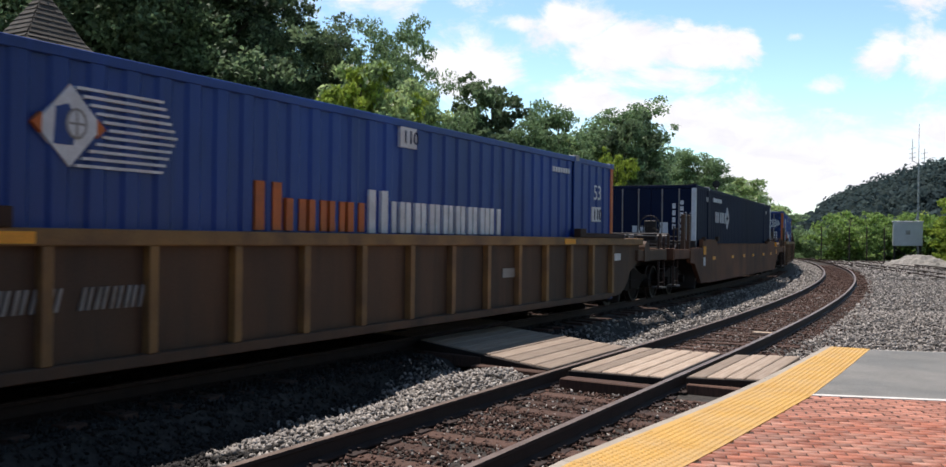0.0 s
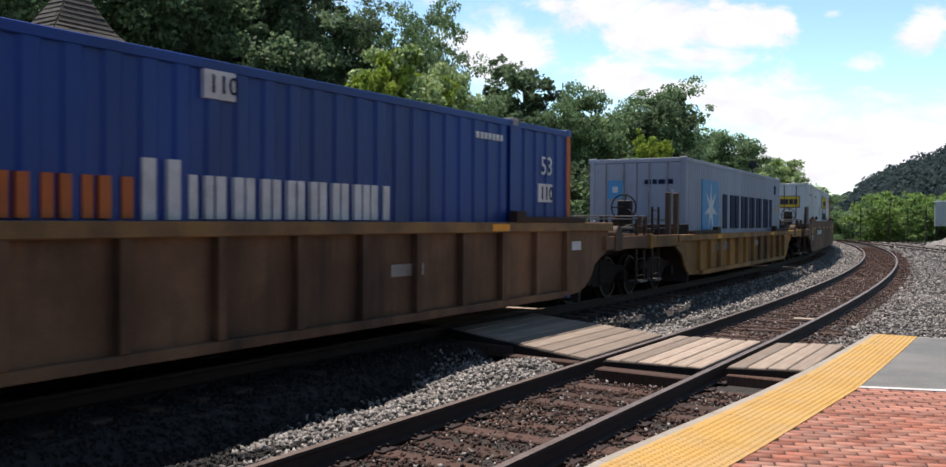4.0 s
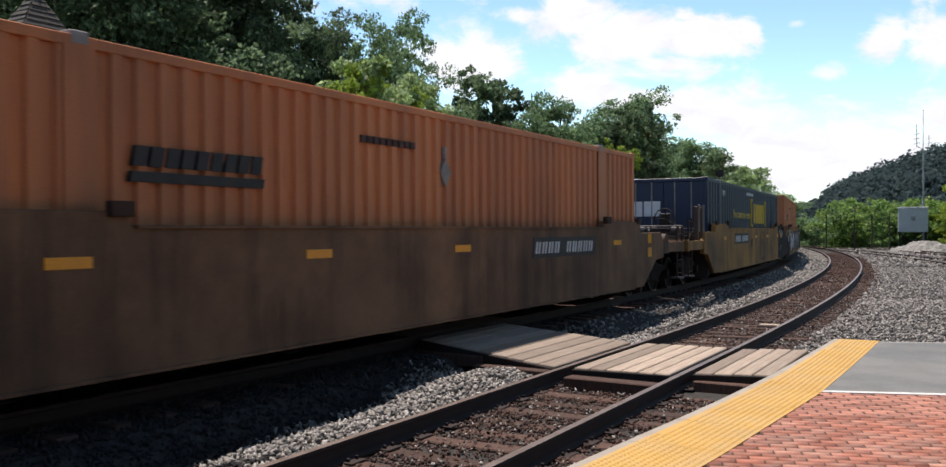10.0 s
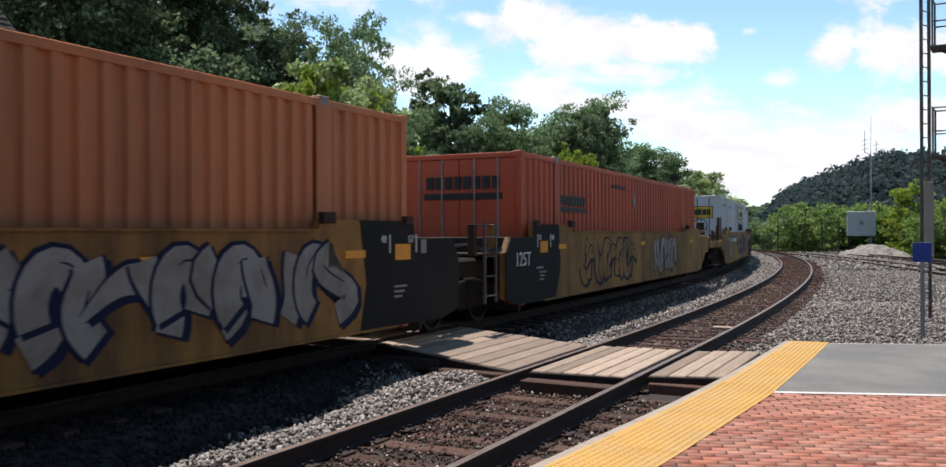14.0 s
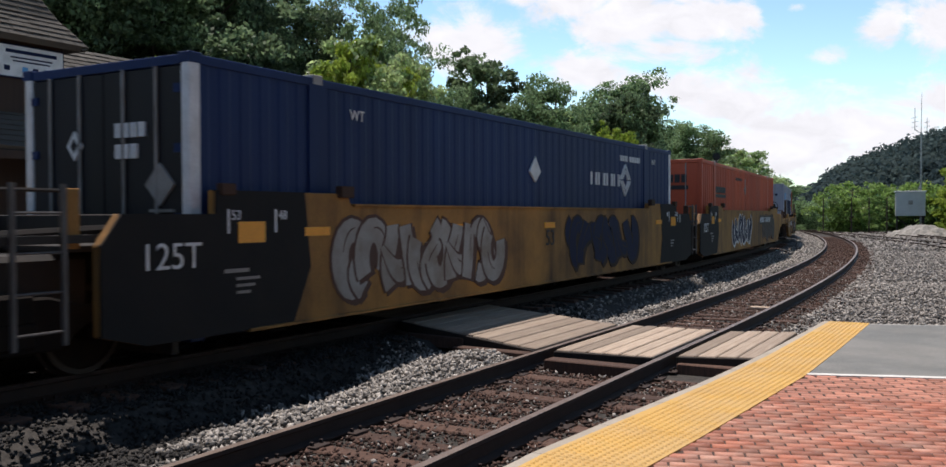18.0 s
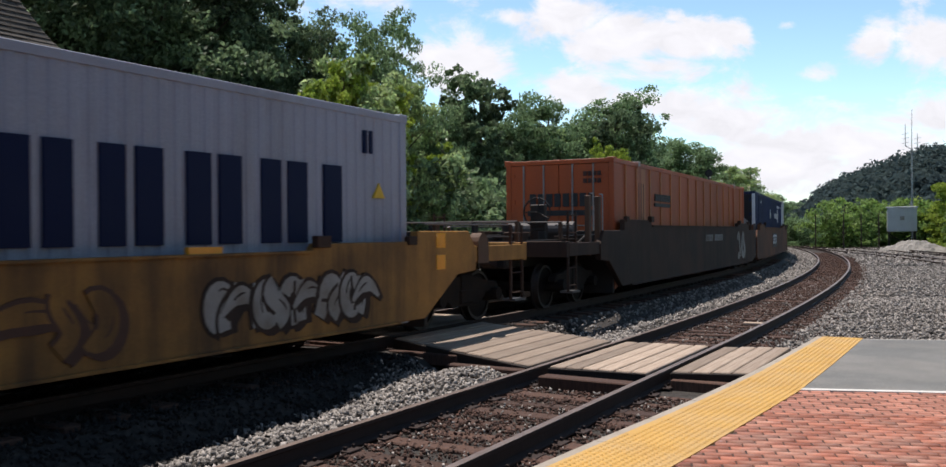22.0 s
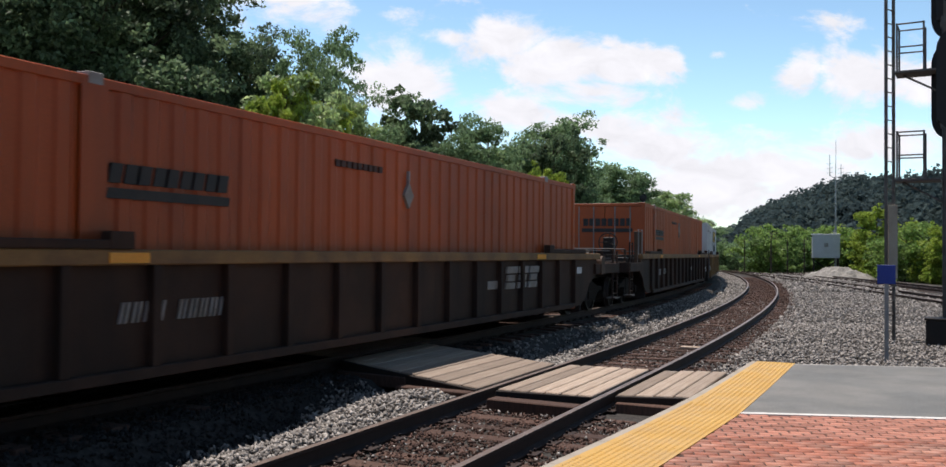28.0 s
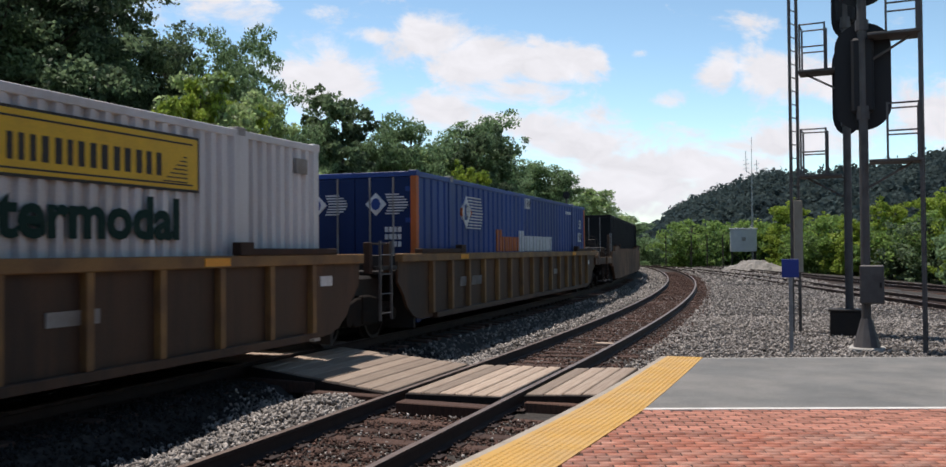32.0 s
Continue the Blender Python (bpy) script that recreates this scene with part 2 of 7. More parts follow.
M["pale_orange"] = surf("faded_orange_paint", (0.68, 0.24, 0.085), (0.6, 0.18, 0.06), 1.2, 0.6, 0.55, dirt=(0.22, 0.1, 0.05), dirt_amount=0.5, streak=True, bump=0.05, runs=(0.26, 0.09, 0.045), runs_amount=0.55)
M["red_orange"] = surf("red_orange_paint", (0.64, 0.11, 0.04), (0.56, 0.09, 0.032), 1.2, 0.6, 0.55, dirt=(0.2, 0.05, 0.03), dirt_amount=0.4, streak=True, bump=0.05, runs=(0.24, 0.045, 0.025), runs_amount=0.50)
M["white"] = surf("white_paint", (0.74, 0.74, 0.75), (0.62, 0.62, 0.63), 1.0, 0.5, 0.5, dirt=(0.3, 0.28, 0.25), dirt_amount=0.4, streak=True, bump=0.04, runs=(0.36, 0.3, 0.24), runs_amount=0.45)
M["grey"] = surf("grey_paint", (0.38, 0.41, 0.51), (0.3, 0.32, 0.41), 1.0, 0.6, 0.5, dirt=(0.22, 0.22, 0.24), dirt_amount=0.35, streak=True, bump=0.05, runs=(0.2, 0.19, 0.2), runs_amount=0.50)
M["black"] = surf("black_paint", (0.014, 0.014, 0.016), (0.02, 0.02, 0.02), 1.0, 0.5, 0.75, spec=0.2, dirt=(0.035, 0.03, 0.025), dirt_amount=0.4, bump=0.05)
M["well_brown"] = surf("brown_weathered_steel", (0.12, 0.06, 0.03), (0.065, 0.036, 0.022), 1.4, 0.8, 0.7, dirt=GRIME, dirt_amount=0.55, streak=True, runs=(0.03, 0.02, 0.015), runs_amount=0.70)
M["well_tan"] = surf("tan_weathered_steel", (0.245, 0.135, 0.075), (0.165, 0.088, 0.05), 1.4, 0.7, 0.7, dirt=(0.05, 0.032, 0.022), dirt_amount=0.65, dirt_scale=0.6, spec=0.3, runs=(0.045, 0.028, 0.02), runs_amount=0.75)
M["well_rust"] = surf("red_brown_weathered_steel", (0.19, 0.075, 0.034), (0.11, 0.044, 0.024), 1.4, 0.7, 0.7, dirt=(0.06, 0.036, 0.025), dirt_amount=0.65, dirt_scale=0.6, spec=0.3, runs=(0.05, 0.022, 0.015), runs_amount=0.70)
M["well_yellow"] = surf("yellow_car_paint", (0.42, 0.21, 0.05), (0.3, 0.15, 0.04), 1.4, 0.7, 0.65, dirt=(0.06, 0.042, 0.028), dirt_amount=0.65, dirt_scale=0.6, spec=0.3, runs=(0.055, 0.032, 0.02), runs_amount=0.75)
M["well_dark"] = surf("dark_rusted_steel", (0.07, 0.036, 0.024), (0.04, 0.022, 0.016), 1.4, 0.8, 0.75, dirt=GRIME, dirt_amount=0.6, dirt_scale=0.6, spec=0.3, runs=(0.02, 0.014, 0.012), runs_amount=0.70)
M["chord"] = surf("ochre_chord_paint", (0.31, 0.17, 0.055), (0.17, 0.09, 0.04), 2.0, 0.8, 0.65, dirt=(0.1, 0.06, 0.04), dirt_amount=0.6)
M["door_dark"] = surf("dark_door_paint", (0.012, 0.013, 0.02), (0.018, 0.015, 0.014), 1.2, 0.6, 0.6, spec=0.3, dirt=(0.03, 0.024, 0.02), dirt_amount=0.4, streak=True, bump=0.05)
M["black_steel"] = surf("black_steel", (0.016, 0.014, 0.013), (0.035, 0.024, 0.018), 3.0, 0.6, 0.7)
M["truck"] = surf("grimy_cast_steel", (0.012, 0.010, 0.009), (0.022, 0.015, 0.011), 4.0, 0.7, 0.85, spec=0.2)
M["tread"] = surf("polished_wheel_steel", (0.05, 0.042, 0.038), rough=0.6, metal=0.5, bump=0.02)
M["reflector"] = surf("yellow_reflector", (0.9, 0.37, 0.015), (0.75, 0.29, 0.015), 8, 0.3, 0.35, bump=0.02)
M["mark_white"] = surf("white_marking", (0.75, 0.76, 0.78), (0.5, 0.5, 0.5), 5, 0.5, 0.5, bump=0.02)
M["mark_black"] = surf("black_marking", (0.02, 0.02, 0.022), (0.05, 0.04, 0.035), 5, 0.5, 0.6, bump=0.02)
M["mark_orange"] = surf("orange_marking", (0.6, 0.14, 0.02), (0.4, 0.1, 0.02), 3, 0.7, 0.5, bump=0.02)
M["mark_yellow"] = surf("yellow_marking", (0.78, 0.5, 0.02), (0.6, 0.36, 0.02), 3, 0.5, 0.5, bump=0.02)
M["mark_bleached"] = surf("bleached_yellow_marking", (0.6, 0.56, 0.3), (0.66, 0.66, 0.55), 3, 0.7, 0.5, bump=0.02)
M["mark_gold"] = surf("gold_marking", (0.7, 0.5, 0.12), (0.55, 0.38, 0.1), 3, 0.5, 0.5, bump=0.02)
M["mark_sky"] = surf("sky_blue_marking", (0.09, 0.33, 0.62), (0.07, 0.26, 0.5), 3, 0.5, 0.5, bump=0.02)
M["mark_navy"] = surf("dark_blue_marking", (0.007, 0.014, 0.055), (0.01, 0.018, 0.055), 3, 0.5, 0.6, spec=0.15, bump=0.02)
M["mark_green"] = surf("dark_green_marking", (0.006, 0.034, 0.028), (0.01, 0.034, 0.028), 3, 0.5, 0.6, spec=0.15, bump=0.02)
M["mark_grey"] = surf("faded_grey_marking", (0.32, 0.31, 0.3), (0.2, 0.17, 0.14), 3, 0.8, 0.6, bump=0.02)
M["mark_brown"] = surf("brown_marking", (0.06, 0.02, 0.013), (0.08, 0.03, 0.018), 3, 0.6, 0.6, bump=0.02)
M["rust_rail"] = surf("rusted_rail_steel", (0.04, 0.022, 0.017), (0.026, 0.015, 0.012), 5, 0.7, 0.8)
M["rail_top"] = surf("worn_rail_head", (0.26, 0.2, 0.17), (0.14, 0.1, 0.08), 4, 0.6, 0.5, metal=0.5, bump=0.03)
M["tie"] = surf("creosoted_tie_wood", (0.1, 0.052, 0.036), (0.05, 0.028, 0.021), 4, 0.8, 0.9, rnd=0.3, stretch=(2, 12, 2), dirt=(0.1, 0.06, 0.045), dirt_amount=0.3, bump=0.4)
# very dark wood tone that imitates the shade on the crossing's front faces
M["front_shade"] = surf("shade_dark_front_wood", (0.03, 0.022, 0.018), (0.018, 0.014, 0.012), 4, 0.8, 0.9, stretch=(12, 2, 2), bump=0.4)
M["plank"] = surf("weathered_crossing_timber", (0.45, 0.36, 0.28), (0.3, 0.22, 0.165), 2.5, 0.8, 0.85, rnd=0.34, stretch=(0.6, 14, 6), dirt=(0.26, 0.18, 0.13), dirt_amount=0.4, bump=0.3)
M["stone"] = surf("grey_ballast_stone", (0.36, 0.33, 0.3), (0.16, 0.145, 0.13), 6, 0.7, 0.8, island=0.6, bump=0.3)
# near-black tone: the train's shade is put into these stones' colour
M["stone_shade"] = surf("shade_toned_ballast_stone", (0.035, 0.032, 0.03), (0.016, 0.015, 0.014), 5, 0.7, 0.9, island=0.5, bump=0.3)
M["stone_brown"] = surf("rust_stained_ballast_stone", (0.1, 0.054, 0.04), (0.045, 0.026, 0.02), 5, 0.7, 0.9, island=0.5, bump=0.3)
M["ballast"] = surf("packed_ballast", (0.055, 0.048, 0.042), (0.024, 0.021, 0.018), 14, 0.8, 0.95, fine=22, grain=0.35, bump=0.9, bump_scale=16)
M["heap"] = surf("pale_crushed_gravel", (0.34, 0.32, 0.29), (0.2, 0.185, 0.165), 5, 0.7, 0.9, fine=12, grain=0.3, bump=0.9, bump_scale=9)
M["earth"] = surf("dry_earth_and_grass", (0.1, 0.11, 0.05), (0.16, 0.13, 0.09), 0.15, 0.9, 0.95, fine=9, grain=0.3, bump=0.6)
M["brick"] = surf("red_paving_brick", (0.44, 0.165, 0.105), (0.34, 0.12, 0.08), 2, 0.5, 0.85, rnd=0.28, island=0.0, dirt=(0.56, 0.38, 0.3), dirt_amount=0.6, dirt_scale=3)
M["brick_far"] = surf("red_paving_brick_joined", (0.44, 0.165, 0.105), (0.34, 0.12, 0.08), 2, 0.5, 0.85, island=0.28, dirt=(0.56, 0.38, 0.3), dirt_amount=0.6, dirt_scale=3)
M["joint"] = surf("sandy_joint", (0.085, 0.05, 0.038), (0.05, 0.032, 0.026), 6, 0.6, 0.95)
M["tactile"] = surf("yellow_tactile_paving", (0.62, 0.37, 0.095), (0.52, 0.3, 0.075), 1.5, 0.6, 0.7, dirt=(0.5, 0.36, 0.2), dirt_amount=0.5, dirt_scale=2.0)
M["asphalt"] = surf("grey_platform_asphalt", (0.18, 0.182, 0.175), (0.13, 0.134, 0.13), 1.0, 0.8, 0.85, fine=90, grain=0.22, bump=0.4, dirt=(0.32, 0.3, 0.27), dirt_amount=0.6, dirt_scale=0.7)
M["concrete"] = surf("pale_concrete", (0.48, 0.46, 0.42), (0.36, 0.34, 0.3), 2.5, 0.7, 0.85)
M["line"] = surf("white_line_paint", (0.74, 0.72, 0.68), (0.55, 0.52, 0.47), 4, 0.6, 0.7)
M["galv"] = surf("galvanised_steel", (0.33, 0.34, 0.35), (0.22, 0.23, 0.24), 4, 0.6, 0.5, metal=0.5)
M["pale_post"] = surf("pale_guard_plate", (0.42, 0.37, 0.31), (0.33, 0.28, 0.22), 3, 0.6, 0.8)
M["mast"] = surf("weathered_mast_steel", (0.13, 0.122, 0.12), (0.075, 0.066, 0.062), 4, 0.6, 0.6, metal=0.3)
M["signal"] = surf("matt_black_signal", (0.014, 0.014, 0.017), (0.02, 0.02, 0.02), 3, 0.5, 0.7, bump=0.02)
M["sign_blue"] = surf("blue_sign", (0.015, 0.05, 0.32), (0.01, 0.04, 0.25), 4, 0.5, 0.5)
M["shingle"] = surf("grey_roof_shingle", (0.085, 0.076, 0.066), (0.055, 0.048, 0.042), 2, 0.7, 0.9, rnd=0.15, island=0.2, stretch=(1, 1, 1), bump=0.4)
M["brown_wall"] = surf("dark_brown_siding", (0.045, 0.026, 0.018), (0.03, 0.018, 0.014), 2, 0.6, 0.8, stretch=(8, 8, 0.6))
M["brick_wall"] = surf("dark_brick_wall", (0.1, 0.04, 0.028), (0.07, 0.03, 0.022), 5, 0.6, 0.9)
M["cream"] = surf("cream_trim_paint", (0.6, 0.56, 0.48), (0.5, 0.46, 0.4), 3, 0.5, 0.7)
M["glass"] = surf("dark_window_glass", (0.02, 0.022, 0.025), rough=0.08, bump=0.0)
M["bark"] = surf("grey_brown_bark", (0.08, 0.06, 0.045), (0.05, 0.038, 0.03), 6, 0.7, 0.95, bump=0.6, stretch=(4, 4, 0.6))
# the near-black second tone paints deep crown shade as broad patches
M["leaf_shaded"] = surf("green_leaves_with_shade_patches", (0.215, 0.305, 0.16), (0.03, 0.048, 0.032), 0.28, 0.9, 0.5, island=0.5, translucent=0.5, bump=0, spec=0.25)
M["leaf_mid"] = surf("green_leaves", (0.23, 0.34, 0.17), (0.15, 0.23, 0.12), 0.35, 0.8, 0.5, island=0.5, translucent=0.55, bump=0, spec=0.25)
M["leaf_olive"] = surf("olive_green_leaves", (0.42, 0.53, 0.25), (0.25, 0.36, 0.16), 0.5, 0.8, 0.35, island=0.5, translucent=0.55, bump=0, spec=0.5)
M["leaf_belt"] = surf("fresh_green_leaves", (0.24, 0.36, 0.1), (0.1, 0.17, 0.06), 0.4, 0.9, 0.5, island=0.5, translucent=0.5, bump=0, spec=0.25)
M["leaf_light"] = surf("yellow_green_leaves", (0.34, 0.43, 0.07), (0.22, 0.33, 0.06), 0.4, 0.8, 0.5, island=0.4, translucent=0.5, bump=0, spec=0.25)
# blue-grey base: the haze of distance is mixed into the woods' colour
M["far_wood"] = surf("hazed_wooded_slope", (0.082, 0.112, 0.108), (0.05, 0.073, 0.08), 0.05, 0.8, 0.9, island=0.3, fine=1.2, grain=0.2, bump=0, spec=0.0, translucent=0.4)
M["hut"] = surf("light_grey_hut", (0.55, 0.57, 0.58), (0.45, 0.47, 0.48), 1.5, 0.5, 0.6)


# ---- mesh helpers ----
def part(name, bm, material, parent=None, label=""):
    """Link a bmesh as one mesh object under a thing or a part."""
    me = bpy.data.meshes.new(name)
    bm.to_mesh(me)
    bm.free()
    return linked(name, me, material, parent, label)


def linked(name, me, material, parent=None, label=""):
    for m in (material if isinstance(material, (list, tuple)) else [material]):
        if m is not None and m.name not in me.materials:
            me.materials.append(m)
    ob = new(name, me)
    if parent is not None:
        ob.parent = parent
    if label:
        ob["label"] = label
    return ob


def thing(name, m=None, label="", category="", group="", kind=""):
    ob = new(name)
    ob.empty_display_size = 0.2
    if m is not None:
        ob.matrix_world = m
    return tagged(ob, label, category, group, kind)


def add_box(bm, x0, x1, y0, y1, z0, z1, m=None):
    vs = [bm.verts.new((x, y, z)) for x in (x0, x1) for y in (y0, y1) for z in (z0, z1)]
    if m is not None:
        for v in vs:
            v.co = m @ v.co
    for a, b, c, d in ((0, 1, 3, 2), (4, 6, 7, 5), (0, 4, 5, 1), (2, 3, 7, 6), (0, 2, 6, 4), (1, 5, 7, 3)):
        bm.faces.new((vs[a], vs[b], vs[c], vs[d]))
    return vs


def box(x0, x1, y0, y1, z0, z1, bevel=0.0):
    bm = bmesh.new()
    add_box(bm, min(x0, x1), max(x0, x1), min(y0, y1), max(y0, y1), min(z0, z1), max(z0, z1))
    if bevel:
        bmesh.ops.bevel(bm, geom=bm.edges[:], offset=bevel, segments=1, affect='EDGES')
    return bm


def add_rod(bm, a, b, r, n=8, r2=None):
    a, b = Vector(a), Vector(b)
    d = b - a
    q = d.to_track_quat('Z', 'Y').to_matrix()
    r2 = r if r2 is None else r2
    rings = []
    for c, rr in ((a, r), (b, r2)):
        rings.append([bm.verts.new(c + q @ Vector((math.cos(i * 2 * math.pi / n) * rr, math.sin(i * 2 * math.pi / n) * rr, 0))) for i in range(n)])
    for i in range(n):
        bm.faces.new((rings[0][i], rings[0][(i + 1) % n], rings[1][(i + 1) % n], rings[1][i]))
    bm.faces.new(rings[0][::-1])
    bm.faces.new(rings[1])


def rod(a, b, r, n=8, r2=None):
    bm = bmesh.new()
    add_rod(bm, a, b, r, n, r2)
    return bm


def slab(points, y0, y1, bevel=0.0):
    """A plate: an outline in x and z, thick from y0 to y1."""
    bm = bmesh.new()
    lo = [bm.verts.new((x, y0, z)) for x, z in points]
    hi = [bm.verts.new((x, y1, z)) for x, z in points]
    n = len(points)
    bm.faces.new(lo)
    bm.faces.new(hi[::-1])
    for i in range(n):
        bm.faces.new((lo[(i + 1) % n], lo[i], hi[i], hi[(i + 1) % n]))
    bmesh.ops.recalc_face_normals(bm, faces=bm.faces[:])
    if bevel:
        bmesh.ops.bevel(bm, geom=bm.edges[:], offset=bevel, segments=1, affect='EDGES')
    return bm


def plate(points, z0, z1):
    """A flat piece: an outline in x and y, thick from z0 to z1."""
    bm = bmesh.new()
    lo = [bm.verts.new((x, y, z0)) for x, y in points]
    hi = [bm.verts.new((x, y, z1)) for x, y in points]
    n = len(points)
    bm.faces.new(lo[::-1])
    bm.faces.new(hi)
    for i in range(n):
        bm.faces.new((lo[i], lo[(i + 1) % n], hi[(i + 1) % n], hi[i]))
    bmesh.ops.recalc_face_normals(bm, faces=bm.faces[:])
    return bm


_text_cache = {}


def text_mesh(words, height, depth=0.004, bold=0.0):
    """The outline of a word as a mesh in the x-z plane, facing -y."""
    key = (words, height, bold)
    if key not in _text_cache:
        cu = bpy.data.curves.new("lettering", 'FONT')
        cu.body, cu.size, cu.extrude, cu.align_x = words, height / 0.7, depth, 'LEFT'
        cu.resolution_u = 3
        cu.offset = bold
        ob = bpy.data.objects.new("lettering", cu)
        me = bpy.data.meshes.new_from_object(ob)
        bpy.data.objects.remove(ob)
        me.transform(Matrix.Rotation(radians(90), 4, 'X'))
        _text_cache[key] = me
    return _text_cache[key]


def text_part(words, height, material, parent, x, y, z, label="", slant=0.0, squeeze=1.0, bold=0.0):
    me = text_mesh(words, height, 0.004, bold).copy()
    me.transform(Matrix(((squeeze, 0, slant, 0), (0, 1, 0, 0), (0, 0, 1, 0), (0, 0, 0, 1))))
    ob = linked("lettering", me, material, parent, label)
    ob.location = (x, y, z)
    return ob


# ---- the line of the tracks ----
_S = np.arange(-150.0, 700.0, 0.5)
_H = np.radians(59.48 + 0.1934 * np.clip(_S - 8.37, 0, 121.6) - 0.0607 * np.clip(_S - 60, 0, 70))
_X, _Y = np.cumsum(np.cos(_H)) * 0.5, np.cumsum(np.sin(_H)) * 0.5
_i0 = int(np.argmin(abs(_S)))
_X, _Y = _X - _X[_i0] - 1.0716, _Y - _Y[_i0] + 6.0967
GAP, LIFT = 4.05, 0.23             # the second track lies this far over, and this much higher


def heading(s):
    return float(np.interp(s, _S, _H))


def on_line(s, off, z=0.0):
    """The place s metres along the near track, off metres to its left."""
    h = heading(s)
    return Vector((float(np.interp(s, _S, _X)) - math.sin(h) * off, float(np.interp(s, _S, _Y)) + math.cos(h) * off, z))


def sweep(profile, stations, closed=True, mats=None):
    """Sweep a cross-section (off, z) along stations of (centre, heading)."""
    bm = bmesh.new()
    rings = []
    for c, h in stations:
        nx, ny = -math.sin(h), math.cos(h)
        rings.append([bm.verts.new((c[0] + nx * o, c[1] + ny * o, c[2] + z)) for o, z in profile])
    n = len(profile)
    for a, b in zip(rings[:-1], rings[1:]):
        for i in range(n if closed else n - 1):
            f = bm.faces.new((a[i], a[(i + 1) % n], b[(i + 1) % n], b[i]))
            if mats:
                f.material_index = mats[i]
    if closed:
        bm.faces.new(rings[0][::-1])
        bm.faces.new(rings[-1])
    bmesh.ops.recalc_face_normals(bm, faces=bm.faces[:])
    return bm


def line_stations(s0, s1, step=1.0, off=0.0, z=0.0):
    return [(on_line(s, off, z), heading(s)) for s in np.arange(s0, s1 + step / 2, step)]


def poly_stations(pts, z=0.0, step=2.0):
    """Stations along a smooth line through a few points."""
    pts = np.array(pts, float)
    d = np.concatenate([[0], np.cumsum(np.hypot(*np.diff(pts, axis=0).T))])
    s = np.arange(0, d[-1], step)
    x, y = np.interp(s, d, pts[:, 0]), np.interp(s, d, pts[:, 1])
    k = np.ones(9) / 9
    xs, ys = np.convolve(np.pad(x, 4, mode="reflect", reflect_type="odd"), k, "valid"), np.convolve(np.pad(y, 4, mode="reflect", reflect_type="odd"), k, "valid")
    h = np.arctan2(np.gradient(ys), np.gradient(xs))
    return [((a, b, z), float(t)) for a, b, t in zip(xs, ys, h)]


# ---- ground and ballast ----
rng = np.random.default_rng(7)
ground = part("ground", plate([(-900, -900), (900, -900), (900, 900), (-900, 900)], -1.6, -0.7), M["earth"])
tagged(ground, "dry earth and rough grass around the railway", "ground", kind="structure")

BED = [(-16.0, -0.55), (-11.0, -0.3), (-9.0, -0.22), (-6.0, -0.16), (-2.6, -0.16), (-1.5, -0.2), (-0.7, -0.21), (0.0, -0.21), (0.7, -0.21),
       (1.1, -0.17), (1.5, -0.18), (1.9, -0.25), (2.25, -0.23), (2.55, -0.02), (3.3, 0.04), (4.05, 0.03), (5.2, 0.0), (6.2, -0.12), (9.0, -0.3), (16.0, -0.55)]


def bed_height(off):
    return float(np.interp(off, [o for o, _ in BED], [z for _, z in BED]))


ballast = part("ballast", sweep(BED, line_stations(-40, 170, 1.5), closed=False), M["ballast"])
tagged(ballast, "packed grey ballast bed under the tracks", "ballast", kind="structure")
for poly in ballast.data.polygons:
    poly.use_smooth = True


def stone_mesh(places, sizes, seed):
    """Angular crushed stones, each one eight-sided and turned at random, joined into one mesh."""
    r = np.random.default_rng(seed)
    n = len(places)
    base = np.array([(1, 0, 0), (-1, 0, 0), (0, 1, 0), (0, -1, 0), (0, 0, 1), (0, 0, -1)], float)
    v = base[None] * r.uniform(0.55, 1.15, (n, 6, 1)) * np.array([1.15, 0.9, 0.65]) + r.normal(0, 0.16, (n, 6, 3))
    q = r.normal(size=(n, 4))
    q /= np.linalg.norm(q, axis=1)[:, None]
    w, x, y, z = q.T
    R = np.stack([1 - 2 * (y * y + z * z), 2 * (x * y - z * w), 2 * (x * z + y * w), 2 * (x * y + z * w), 1 - 2 * (x * x + z * z),
                  2 * (y * z - x * w), 2 * (x * z - y * w), 2 * (y * z + x * w), 1 - 2 * (x * x + y * y)], 1).reshape(n, 3, 3)
    v = np.einsum("nij,nkj->nki", R, v) * sizes[:, None, None] + places[:, None]
    f = np.array([(0, 2, 4), (2, 1, 4), (1, 3, 4), (3, 0, 4), (2, 0, 5), (1, 2, 5), (3, 1, 5), (0, 3, 5)])
    return raw_mesh("stones", v.reshape(-1, 3), (f[None] + 6 * np.arange(n)[:, None, None]).reshape(-1, 3))


def raw_mesh(name, verts, faces):
    me = bpy.data.meshes.new(name)
    k = faces.shape[1]
    me.vertices.add(len(verts))
    me.vertices.foreach_set("co", np.asarray(verts, np.float32).ravel())
    me.loops.add(faces.size)
    me.loops.foreach_set("vertex_index", faces.ravel().astype(np.int32))
    me.polygons.add(len(faces))
    me.polygons.foreach_set("loop_start", np.arange(0, faces.size, k, dtype=np.int32))
    me.polygons.foreach_set("loop_total", np.full(len(faces), k, np.int32))
    me.update(calc_edges=True)
    return me


def mound(s, o):
    """Ballast heaped against the crossing's front edge."""
    a, b = min(1.0, max(0.0, (s - 2.4) / 2.4)), min(1.0, max(0.0, min((o - 0.95) / 0.35, (3.0 - o) / 0.6)))
    return 0.16 * a * a * (3 - 2 * a) * b * min(1.0, max(0.0, (5.75 - s) / 0.35))


